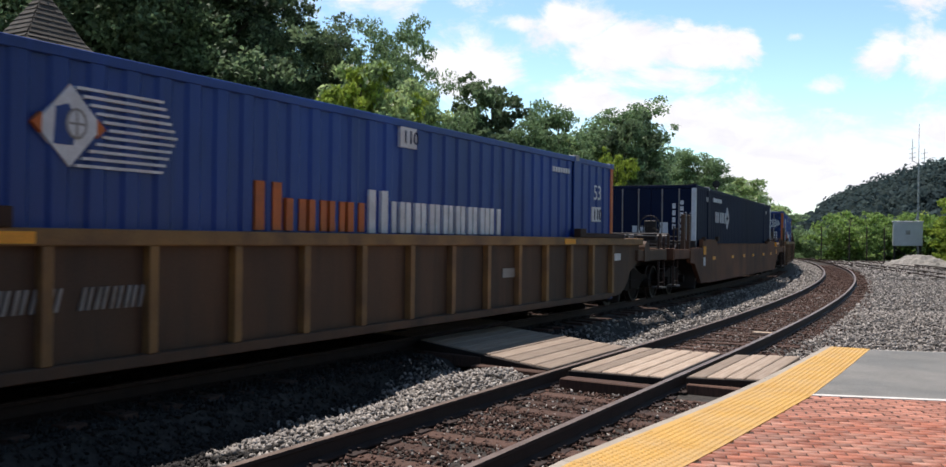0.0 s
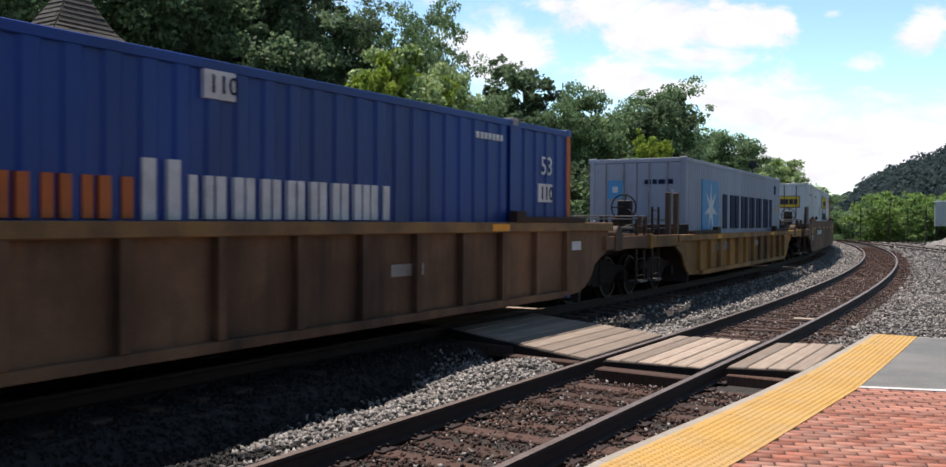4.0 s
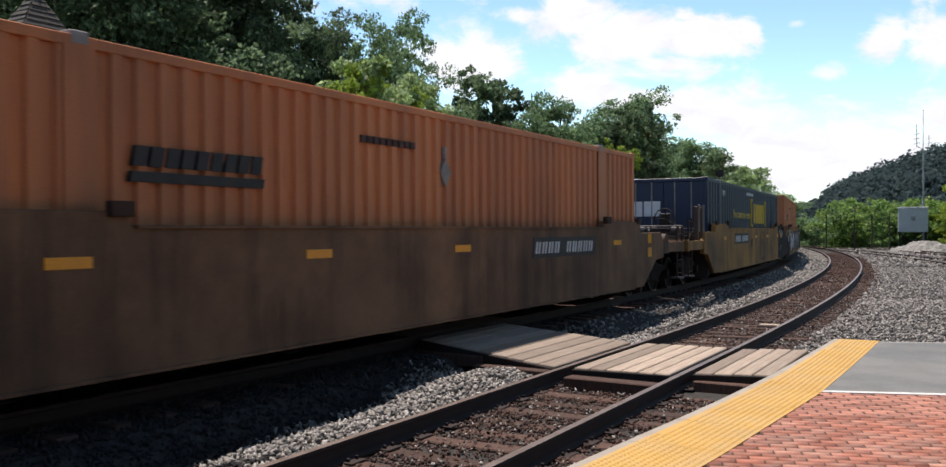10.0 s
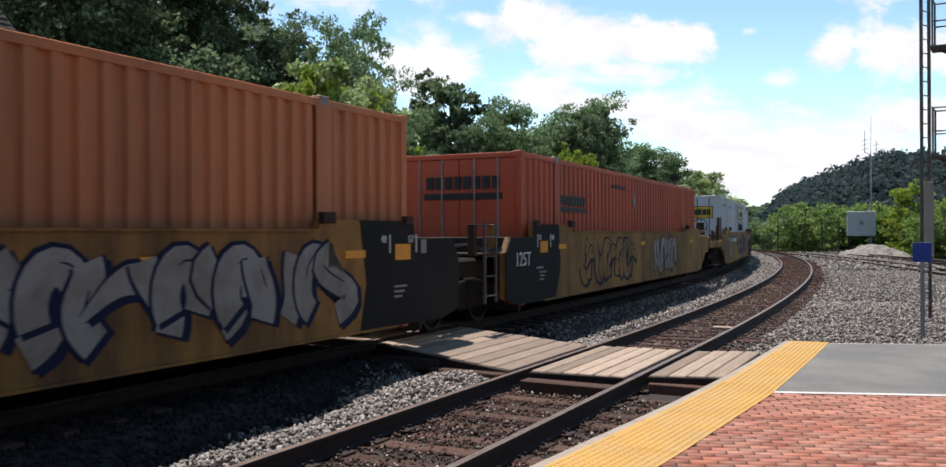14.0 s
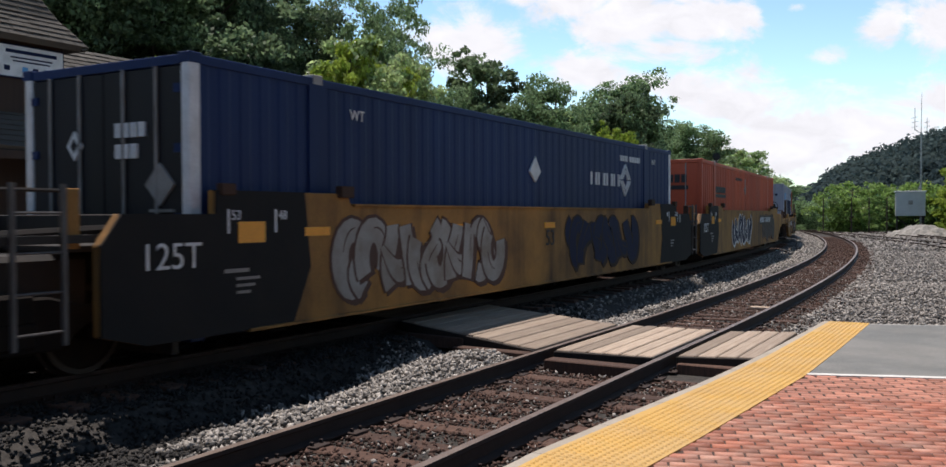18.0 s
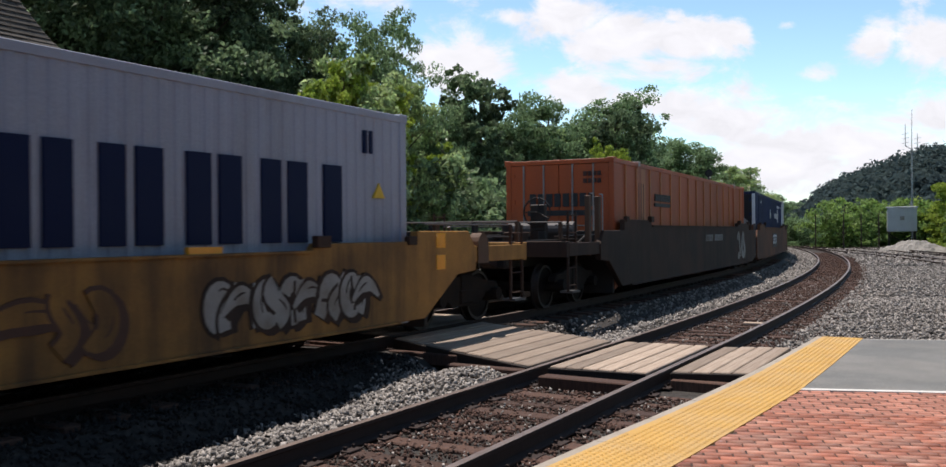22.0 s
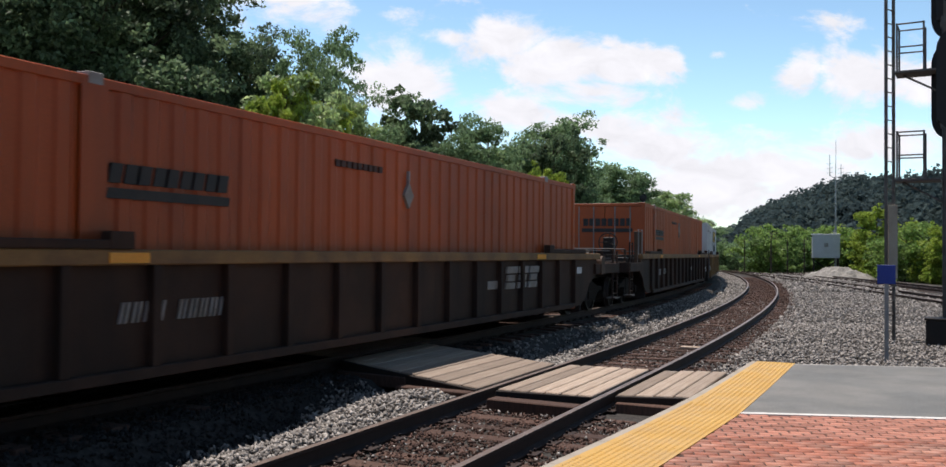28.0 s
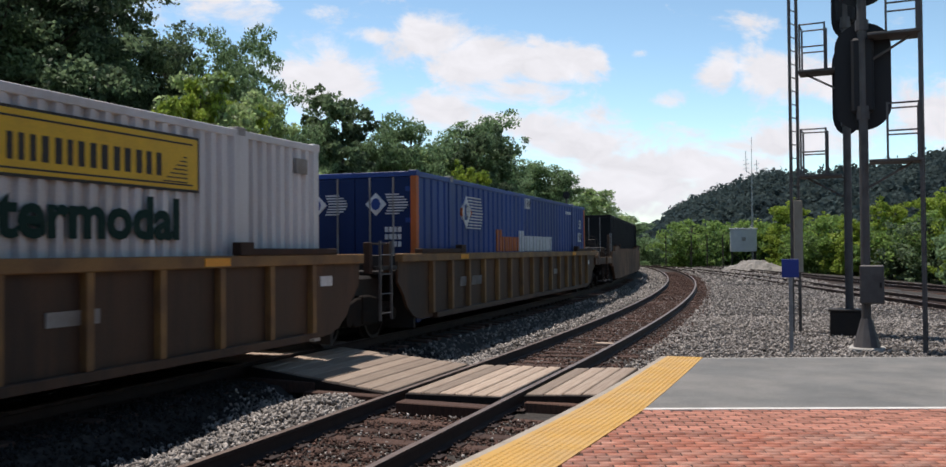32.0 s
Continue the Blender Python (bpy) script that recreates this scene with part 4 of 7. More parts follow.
for x in (6.36, 6.75, 6.98, 7.22, 7.46):
    part("bar", box(x, x + 0.12, 12.824, 12.834, 4.64, 4.74), M["mark_navy"] if x != 6.75 else M["mark_sky"], banner)

# unseen plain walls, added to close off sky light behind and beside the camera
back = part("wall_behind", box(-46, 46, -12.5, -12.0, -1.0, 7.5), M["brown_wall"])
tagged(back, "unseen plain dark wall added behind the camera to limit sky light", "wall", kind="structure")
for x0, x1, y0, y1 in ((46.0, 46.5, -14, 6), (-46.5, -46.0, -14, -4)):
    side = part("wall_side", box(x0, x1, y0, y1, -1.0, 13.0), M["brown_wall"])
    tagged(side, "unseen plain dark wall added at the side to limit sky light", "wall", kind="structure")

# ---- signals, posts and the far side of the yard ----


def polar(az, d, z=-0.7):
    return (d * math.sin(radians(az)), d * math.cos(radians(az)), z)


def ladder(name, x, y, z0, z1, parent, width=0.36, ang=0.0, guard=None):
    lad = thing(name)
    lad.parent = parent
    lad.matrix_basis = pose(x, y, 0, 0, 0, ang)
    for d in (-width / 2, width / 2):
        part("stile", box(d - 0.022, d + 0.022, -0.03, 0.03, z0, z1), M["mast"], lad)
    for z in np.arange(z0 + 0.3, z1, 0.31):
        part("rung", rod((-width / 2, 0, z), (width / 2, 0, z), 0.013, 6), M["mast"], lad)
    if guard:
        part("guard_plate", box(-width / 2 - 0.03, width / 2 + 0.03, -0.08, -0.05, *guard, 0.008), M["pale_post"], lad, "pale anti-climb guard plate")


def signal_mast(at_xy, ang, lad_side, heads, label, box_on=False, guard=None, half=0.5):
    sm = thing("signal_mast", pose(at_xy[0], at_xy[1], -0.15, 0, 0, ang), label, "railway signal", "signal masts")
    part("mast", rod((0, 0, 0.2), (0, 0, 9.5), 0.085, 12), M["mast"], sm)
    bm = rod((0, 0, 0), (0, 0, 0.6), 0.26, 10, 0.1)
    part("base_cone", bm, M["mast"], sm, "flared steel base")
    part("foundation", box(-0.32, 0.32, -0.32, 0.32, -0.4, 0.06, 0.02), M["concrete"], sm)
    lx = lad_side * 1.12
    ladder("ladder", lx if lad_side < 0 else 1.0, 0.0, 0.0, 9.4, sm, 0.34, 68 if lad_side < 0 else 84, guard)
    for z in heads:
        # oval backboard seen from behind, with the lamp unit and its hoods
        pts = []
        for cz, a0 in ((z + 0.58, 0), (z - 0.58, 180)):
            pts += [(half * math.cos(radians(a0 + i * 15)), cz + 0.46 * math.sin(radians(a0 + i * 15))) for i in range(13)]
        head = part("backboard", slab(pts, 0.16, 0.19), M["signal"], sm, "matt black oval backboard")
        part("lamp_case", box(-0.2, 0.2, -0.06, 0.16, z - 0.72, z + 0.72, 0.05), M["signal"], head)
        for dz in (-0.45, 0, 0.45):
            part("hood", rod((0, 0.19, z + dz), (0, 0.42, z + dz), 0.14, 10), M["signal"], head)
        part("bracket", rod((0, 0, z - 0.85), (0, 0, z - 0.6), 0.12, 10), M["mast"], sm)
        part("bracket", rod((0, 0, z + 0.85), (0, 0, z + 1.05), 0.12, 10), M["mast"], sm)
    for zf in (3.6, 5.98, 8.3):
        # maintenance platform on the ladder's side
        x0, x1 = sorted((lad_side * 0.1, lad_side * 1.0))
        plat = part("grating", box(x0, x1, -0.35, 0.35, zf - 0.05, zf, 0.005), M["mast"], sm, "steel grating platform")
        part("strut", rod((lad_side * 0.08, 0, zf - 0.5), (lad_side * 0.85, 0, zf - 0.05), 0.025, 6), M["mast"], plat)
        for yy in (-0.33, 0.33):
            for xx in (lad_side * 0.42, lad_side * 0.95):
                part("railing_post", box(xx - 0.02, xx + 0.02, yy - 0.02, yy + 0.02, zf, zf + 1.05), M["mast"], plat)
            for zz in (0.52, 1.03):
                part("railing", rod((lad_side * 0.42, yy, zf + zz), (lad_side * 0.95, yy, zf + zz), 0.018, 6), M["mast"], plat)
        part("railing", rod((lad_side * 0.95, -0.33, zf + 1.03), (lad_side * 0.95, 0.33, zf + 1.03), 0.018, 6), M["mast"], plat)
    if box_on:
        jb = part("junction_box", box(-0.1, 0.32, -0.32, -0.08, 0.9, 1.62, 0.02), M["mast"], sm)
        part("latch", box(0.24, 0.28, -0.34, -0.32, 1.2, 1.3), M["black_steel"], jb)
    return sm


FACE = -35.0
signal_mast((10.54, 15.49), FACE, 1, (5.25, 7.65), "grey signal mast with black oval heads, ladder and railed platforms", True)
signal_mast((12.0, 18.3), FACE, -1, (5.55, 7.75), "second grey signal mast with guarded ladder behind the first", False, (1.4, 3.05), 0.3)
cab = thing("equipment_case", pose(11.75, 18.05, -0.15, 0, 0, FACE), "dark low equipment case at the foot of the signal", "equipment case")
part("case_body", box(-0.32, 0.32, -0.25, 0.25, 0, 0.55, 0.015), M["black_steel"], cab)
part("case_lid", box(-0.35, 0.35, -0.28, 0.28, 0.55, 0.6, 0.01), M["black_steel"], cab)

sg = thing("marker_sign", pose(8.87, 15.28, -0.16, 0, 0, FACE), "small blue marker sign on a thin steel post", "sign")
part("post", box(-0.035, 0.035, -0.02, 0.02, -0.2, 1.75, 0.004), M["galv"], sg)
part("sign_plate", box(-0.15, 0.15, -0.035, -0.022, 1.42, 1.76, 0.004), M["sign_blue"], sg, "plain blue plate")

# signal heads and hut far off
hut = thing("elevated_hut", pose(*polar(26.9, 97), 0, 0, -25), "pale grey equipment hut on a steel trestle", "hut")
part("hut_body", box(-1.3, 1.3, -1.2, 1.2, 2.2, 4.5, 0.03), M["hut"], hut)
part("hut_roof", box(-1.4, 1.4, -1.3, 1.3, 4.5, 4.62, 0.02), M["mark_white"], hut)
part("vent", box(-0.2, 0.2, -1.25, -1.2, 3.3, 3.7, 0.01), M["mark_grey"], hut)
for x in (-1.15, 1.15):
    for y in (-1.05, 1.05):
        part("leg", box(x - 0.07, x + 0.07, y - 0.07, y + 0.07, 0, 2.2), M["black_steel"], hut)
for y in (-1.05, 1.05):
    part("brace", rod((-1.15, y, 0.3), (1.15, y, 2.0), 0.05, 6), M["black_steel"], hut)
    part("brace", rod((1.15, y, 0.3), (-1.15, y, 2.0), 0.05, 6), M["black_steel"], hut)
part("aerial", rod((0.7, 0, 4.62), (1.1, 0, 6.2), 0.03, 6), M["galv"], hut)

tower = thing("radio_mast", pose(*polar(27.45, 96), 0, 0, -25), "slender grey steel aerial mast beside the hut", "radio mast")
part("pole", rod((0, 0, 0), (0, 0, 10.2), 0.11, 8, 0.07), M["galv"], tower)
part("whip_aerial", rod((0, 0, 10.2), (0.03, 0, 14.0), 0.035, 6, 0.02), M["galv"], tower)
for dx, z0, z1 in ((-0.55, 10.4, 12.6), (0.5, 9.9, 11.6)):
    part("aerial_arm", rod((0, 0, z0 - 0.3), (dx, 0, z0 + 0.1), 0.035, 6), M["galv"], tower)
    whip = part("whip_aerial", rod((dx, 0, z0), (dx, 0, z1), 0.035, 6, 0.025), M["galv"], tower)
    for k in range(3):
        part("dipole", rod((dx - 0.28, 0, z0 + 0.3 + 0.45 * k), (dx + 0.28, 0, z0 + 0.42 + 0.45 * k), 0.022, 5), M["galv"], whip)


def pile(center, rx, ry, h, seed):
    r = np.random.default_rng(seed)
    bm = bmesh.new()
    bmesh.ops.create_grid(bm, x_segments=26, y_segments=20, size=1)
    for v in bm.verts:
        d = math.hypot(v.co.x, v.co.y)
        v.co.z = h * max(0, 1 - d ** 1.3) + (0.08 * float(r.normal()) if d < 1 else -0.2)
        v.co.x, v.co.y = v.co.x * rx, v.co.y * ry
    ob = part("gravel_heap", bm, M["heap"])
    ob.location = center
    return tagged(ob, "low heap of grey gravel beside the far track", "gravel heap")


pile((39.2, 75.0, -0.55), 4.2, 2.5, 1.35, 4)
pipes = thing("pipe_stack", pose(42.0, 58.5, -0.7, 0, 0, 15), "stack of white plastic pipes on rough ground", "pipe stack")
for i in range(5):
    part("pipe", rod((-0.9 + i * 0.22, -1.6, 0.5 + 0.14 * (i % 3)), (0.2 + i * 0.25, 1.6, 1.1 + 0.16 * (i % 2)), 0.09, 8), M["mark_white"], pipes)
part("cradle", box(-1.3, 1.3, -0.2, 0.2, 0, 0.6, 0.05), M["black_steel"], pipes)

_poles = thing("utility_pole", pose(*polar(22.25, 92)), "thin dark utility pole among the bushes", "utility pole", "utility poles")
part("pole", rod((0, 0, 0), (0, 0, 3.9), 0.07, 8, 0.05), M["bark"], _poles)
part("pole_cap", rod((0, 0, 3.9), (0, 0, 3.98), 0.08, 8, 0.03), M["bark"], _poles)
for az, d in ((23.8, 90), (24.75, 94), (25.7, 93), (33.5, 86)):
    copy_thing(_poles, pose(*polar(az, d), 0, 0, az))


# ---- trees ----
def grown(seed, h, rad, base, limbs, up):
    """Limbs from the trunk to an uneven outline: start, end and reach of each."""
    r = random.Random(seed)
    out = []
    for i in range(limbs):
        t = (i + 0.5) / limbs
        z = h * (base + (0.95 - base) * t) + r.uniform(-0.03, 0.03) * h
        env = max(0.1, 1 - ((t - up) / (1.07 - up if t > up else up + 0.32)) ** 2) ** 0.42
        reach = rad * env * r.choice((0.68, 0.88, 0.97, 1.0, 1.05, 1.12)) * r.uniform(0.9, 1.0)
        a = i * 2.4 + r.uniform(-0.5, 0.5)
        e = Vector((math.cos(a) * reach, math.sin(a) * reach, z))
        s = Vector((0, 0, max(0.12 * h, z - reach * r.uniform(0.4, 0.8))))
        out.append((s, e, reach))
    return out


def leaf_cloud(seed, limbs, sprays, per, leaf, spread):
    """Leaves as small diamonds on rounded lobes that crowd along the limbs, with shade and air between the lobes."""
    r = np.random.default_rng(seed)
    S, E = np.array([l[0] for l in limbs]), np.array([l[1] for l in limbs])
    R = np.array([l[2] for l in limbs])
    k = 4
    lu = np.tile([0.4, 0.62, 0.82, 0.98], len(limbs))[:, None] + r.uniform(-0.09, 0.09, (len(limbs) * k, 1))
    li = np.repeat(np.arange(len(limbs)), k)
    lc = S[li] + (E[li] - S[li]) * lu + np.clip(r.normal(0, 1, (len(li), 3)), -1.4, 1.4) * R[li][:, None] * 0.14
    lr = R[li] * r.uniform(0.22, 0.4, len(li)) + 0.15
    idx = r.choice(len(li), sprays, p=(lr ** 1.7) / (lr ** 1.7).sum())
    dr = r.normal(size=(sprays, 3))
    dr /= np.linalg.norm(dr, axis=1)[:, None]
    dr[:, 2] = dr[:, 2] * 0.75 + 0.12
    c = lc[idx] + dr * lr[idx][:, None] * r.uniform(0.1, 1.0, (sprays, 1)) ** 0.6 * np.where(r.uniform(0, 1, (sprays, 1)) < 0.12, 1.25, 1.0)
    size = spread * r.uniform(0.6, 1.7, (sprays, 1))
    n = sprays * per
    off = r.normal(size=(n, 3))
    off *= (r.uniform(0, 1, (n, 1)) ** 0.45) / np.linalg.norm(off, axis=1)[:, None]
    ctr = np.repeat(c, per, 0) + off * np.repeat(size, per, 0) * np.array([1.25, 1.25, 0.7])
    q = np.repeat(dr, per, 0) * 0.5 + np.array([0, 0, 0.35]) + r.normal(0, 0.75, (n, 3))
    a = np.cross(q, r.normal(size=(n, 3)))
    a /= np.linalg.norm(a, axis=1)[:, None]
    b = np.cross(q, a)
    b /= np.linalg.norm(b, axis=1)[:, None]
    L = leaf * r.uniform(0.6, 1.35, (n, 1))
    v = np.stack([ctr - a * L, ctr + b * L * 0.6, ctr + a * L, ctr - b * L * 0.6], 1)
    v[:, 0, 2] -= 0.25 * leaf
    v[:, 2, 2] -= 0.15 * leaf
    return raw_mesh("crown", v.reshape(-1, 3), np.arange(4 * n).reshape(n, 4))


def trunk_bm(h, r0, limbs):
    bm = bmesh.new()
    pts = [Vector((0.03 * h * math.sin(3 * t + h), 0.02 * h * math.sin(4 * t), h * t)) for t in (-0.03, 0.2, 0.42, 0.65, 0.85)]
    for i in range(4):
        add_rod(bm, pts[i], pts[i + 1], r0 * (1 - 0.2 * i), 8, r0 * (0.8 - 0.2 * i))
    for s, e, reach in limbs:
        add_rod(bm, s, s.lerp(e, 0.78), r0 * 0.1 + 0.012 * reach, 5, 0.012)
    return bm


SIZES = {}


def make_tree(seed, h, rad, material, leaf, sprays, per, label, base=0.25, limbs=30, spread=0.42, up=0.38, name="tree", category="tree"):
    t = thing(name, None, label, category)
    lm = grown(seed, h, rad, base, limbs, up)
    part("trunk", trunk_bm(h, 0.016 * h + 0.04, lm), M["bark"], t)
    linked("crown", leaf_cloud(seed, lm, sprays, per, leaf, spread), material, t)
    SIZES[t] = (h, rad)
    return t


def plant(proto, az, d, scale=1.0, rot=0.0, used=[]):
    x, y, z = polar(az, d)
    sc = scale if isinstance(scale, tuple) else (scale, scale, scale)
    if proto not in used:
        used.append(proto)
        proto.matrix_world = pose(x, y, z, 0, 0, rot) @ Matrix.Diagonal((*sc, 1))
        return proto
    ob = copy_thing(proto, pose(x, y, z, 0, 0, rot))
    ob.scale = sc
    return ob


def grow(proto, az0, az1, top, d, rot=0.0):
    """Plant a tree that fills the bearings az0 to az1 and rises to the angle top, d metres off."""
    h, rad = SIZES[proto]
    k = d * math.tan(radians((az1 - az0) / 2)) / (rad * 0.92)
    kz = (2.4 + d * math.tan(radians(top))) / h
    return plant(proto, (az0 + az1) / 2, d, (k, k, kz), rot)


big_a = make_tree(21, 17, 5.2, M["leaf_shaded"], 0.105, 950, 62, "tall dark-leaved tree behind the station", limbs=46, spread=0.42)
big_b = make_tree(22, 17, 5.6, M["leaf_shaded"], 0.105, 950, 62, "tall dense dark green tree on the bank", limbs=50, spread=0.45)
feathery = make_tree(29, 15, 4.6, M["leaf_mid"], 0.11, 900, 52, "feathery green tree with thin outer sprays", limbs=40, spread=0.4, base=0.3)
mid_a = make_tree(23, 12, 2.9, M["leaf_mid"], 0.11, 800, 52, "green broad-leaved tree beyond the train", limbs=36, spread=0.36)
mid_b = make_tree(24, 12, 3.3, M["leaf_mid"], 0.11, 800, 52, "broad green tree on the line's edge", limbs=32, spread=0.4)
dark_c = make_tree(25, 12, 2.4, M["leaf_shaded"], 0.14, 420, 46, "dark tree with an uneven crown behind the train", limbs=18, spread=0.3, up=0.6)
olive = make_tree(30, 11, 2.7, M["leaf_olive"], 0.13, 540, 44, "sunlit olive-green tree behind the train", limbs=34, spread=0.3, base=0.1)
light_a = make_tree(26, 9, 2.6, M["leaf_light"], 0.13, 420, 40, "bright yellow-green young tree in the sun", limbs=26, base=0.1, spread=0.26)
light_b = make_tree(27, 9, 1.5, M["leaf_light"], 0.14, 190, 30, "slender sunlit yellow-green sapling by the line", limbs=20, base=0.12, spread=0.2)
light_c = make_tree(35, 9, 1.5, M["leaf_light"], 0.12, 230, 34, "narrow bright green tree in the sun", limbs=24, base=0.3, spread=0.2)
for spec in [
    (big_a, -33, 47, 1.2, 0), (big_b, -28, 45, 1.2, 40), (big_a, -23, 48, 1.25, 80), (big_b, -18.5, 45, 1.2, 160), (big_a, -16.6, 47, 1.2, 210),
    (big_b, -18.0, 53, 1.1, 300), (big_a, -26, 60, 1.2, 70), (big_b, -17, 60, 1.3, 30),
    (big_a, -16.5, 64, 1.2, 140), (big_a, -32, 60, 1.3, 10),
]:
    plant(*spec)
for spec in [
    (feathery, -8.0, -1.6, 14.0, 47, 0), (big_a, -12.0, -5.6, 14.4, 50, 120), (big_b, -16.5, -9.0, 16.0, 49, 60), (olive, -9.3, -3.2, 12.0, 35, 0), (olive, -5.0, -0.6, 10.3, 38, 130), (light_c, -8.0, -4.8, 12.2, 34, 0),
    (light_c, -9.4, -6.6, 10.6, 33.5, 140), (light_c, -5.4, -2.4, 10.4, 36, 220), (dark_c, -0.7, 3.8, 10.9, 50, 0), (mid_b, -3.0, 1.5, 8.4, 48, 60), (mid_a, 1.5, 5.2, 8.0, 56, 200), (mid_a, 3.9, 8.0, 9.3, 58, 0), (mid_b, 7.2, 13.2, 8.9, 64, 30), (dark_c, 9.0, 12.2, 8.2, 60, 210),
    (light_a, 8.6, 11.3, 6.2, 55, 90), (olive, 5.4, 8.6, 7.2, 60, 300), (mid_b, 12.8, 16.9, 5.9, 78, 200), (olive, 15.9, 19.3, 4.3, 94, 60), (mid_a, 11.0, 14.6, 6.0, 84, 20), (mid_a, 17.6, 20.6, 2.6, 112, 100),
    (light_b, -14.4, -11.4, 9.4, 28, 0), (light_b, -12.2, -9.4, 6.6, 29, 120), (light_b, -10.2, -8.0, 5.4, 30, 200), (light_b, -15.6, -13.4, 5.0, 27, 250), (light_b, -20.3, -17.6, 10.6, 27.5, 40),
    (light_b, -1.5, 0.6, 6.6, 42, 90), (mid_b, -4.5, 2.5, 7.6, 62, 10), (mid_a, 1.5, 7.0, 7.4, 68, 70), (mid_b, 5.5, 11.0, 7.2, 74, 130), (mid_a, 10.0, 15.2, 5.2, 90, 240), (mid_b, 14.2, 19.0, 3.6, 104, 310),
]:
    grow(*spec)
far_sig = thing("distant_signal", pose(*polar(16.1, 72), 0, 0, -15), "small black distant signal beside the curve", "railway signal")
part("mast", rod((0, 0, 0), (0, 0, 7.0), 0.08, 8), M["mast"], far_sig)
part("backboard", rod((0, -0.1, 6.9), (0, -0.04, 6.9), 0.3, 16), M["signal"], far_sig)
part("hood", rod((0, -0.35, 6.9), (0, -0.1, 6.9), 0.14, 10), M["signal"], far_sig)

# understorey that closes the gaps below the crowns
bush_m = make_tree(31, 4.2, 2.6, M["leaf_mid"], 0.12, 190, 36, "dense green undergrowth beside the railway", base=0.05, limbs=26, spread=0.34, name="bush", category="bush")
bush_d = make_tree(33, 4.2, 2.8, M["leaf_shaded"], 0.13, 200, 36, "dark dense undergrowth under the tall trees", base=0.05, limbs=26, spread=0.36, name="bush", category="bush")
bush_l = make_tree(32, 4.2, 2.4, M["leaf_light"], 0.12, 190, 34, "sunlit yellow-green bush beyond the far tracks", base=0.05, limbs=26, spread=0.32, name="bush", category="bush")
for i, (az, d, k) in enumerate([(-30, 30, 1), (-25, 31, 1.1), (-19, 33, 1.0), (-15.5, 33, 1.1), (-12, 34, 1.2), (-8, 36, 1.3), (-5, 38, 1.3), (-2.2, 40, 1.3), (0.6, 45, 1.3), (3.2, 50, 1.4),
                                (6, 55, 1.4), (9, 60, 1.4), (12, 68, 1.3), (15, 80, 1.3), (-27, 40, 1.5), (-21, 41, 1.6), (-16, 42, 1.6), (-11, 44, 1.6), (-7, 44, 1.6), (18, 98, 1.2)]):
    plant(bush_d if i % 2 else bush_m, az, d, k, i * 77)
bush_o = make_tree(34, 4.2, 2.5, M["leaf_belt"], 0.12, 190, 34, "dull green bush beyond the far tracks", base=0.05, limbs=26, spread=0.32, name="bush", category="bush")
# green belt behind the far tracks
_br = random.Random(9)
for i in range(46):
    az = 20.3 + i * 0.52 + _br.uniform(-0.3, 0.3)
    d = np.interp(az, [20, 24, 27, 32, 40, 46], [118, 104, 100, 86, 62, 52]) * _br.uniform(0.95, 1.2)
    if 24.6 < az < 29.4:
        d = max(d, 118.0)
    kind = _br.choice((bush_l, light_a, bush_l, bush_o)) if 27.8 < az < 34 else _br.choice((bush_o, bush_m, bush_o, bush_d if az > 31 else bush_m, light_a if az > 30 else bush_o))
    sc = np.interp(d, [50, 80, 120], [1.0, 1.25, 1.35]) * _br.uniform(0.68, 1.1) * (0.6 if kind is light_a else 1)
    plant(kind, az, d, sc, _br.uniform(0, 360))


grow(light_a, 28.2, 30.2, 1.7, 96, 40)


# ---- the wooded hill ----
def hill_height(az):
    return np.interp(az, [14, 18, 19.9, 21.6, 22.3, 22.7, 24.3, 26, 27.5, 28.5, 30, 34, 36, 37, 38, 42, 50, 60], [0.2, 0.5, 0.7, 0.9, 1.4, 1.8, 2.65, 3.3, 3.8, 4.1, 4.1, 4.15, 4.25, 4.75, 5.0, 5.5, 6.0, 6.0])


hv, hf = [], []
azs = np.arange(14, 62, 1.0)
ds = np.linspace(210, 430, 14)
for a in azs:
    top = 430 * math.tan(radians(hill_height(a)))
    for d in ds:
        t = (d - 210) / 220
        hv.append((d * math.sin(radians(a)), d * math.cos(radians(a)), -1 + (top + 1) * t ** 0.8 * 0.97))
nd = len(ds)
for i in range(len(azs) - 1):
    for j in range(nd - 1):
        hf.append((i * nd + j, (i + 1) * nd + j, (i + 1) * nd + j + 1, i * nd + j + 1))
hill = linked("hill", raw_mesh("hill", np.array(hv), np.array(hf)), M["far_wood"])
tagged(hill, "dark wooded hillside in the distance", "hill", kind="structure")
hr = np.random.default_rng(41)
n, per = 1700, 150
ha, ht = hr.uniform(14.5, 61, n), hr.uniform(0, 1, n) ** 0.7
hd = 210 + 220 * ht
hz = -1 + (430 * np.tan(np.radians(hill_height(ha))) + 1) * ht ** 0.8 * 0.97
hc = np.stack([hd * np.sin(np.radians(ha)), hd * np.cos(np.radians(ha)), hz + 0.6], 1)
hs = hr.uniform(3.0, 7.4, (n, 1, 1)) * (0.55 + 0.45 * ht[:, None, None])
hn = hr.normal(size=(n, per, 3))
hn /= np.linalg.norm(hn, axis=2)[..., None]
hn[..., 2] = np.abs(hn[..., 2])
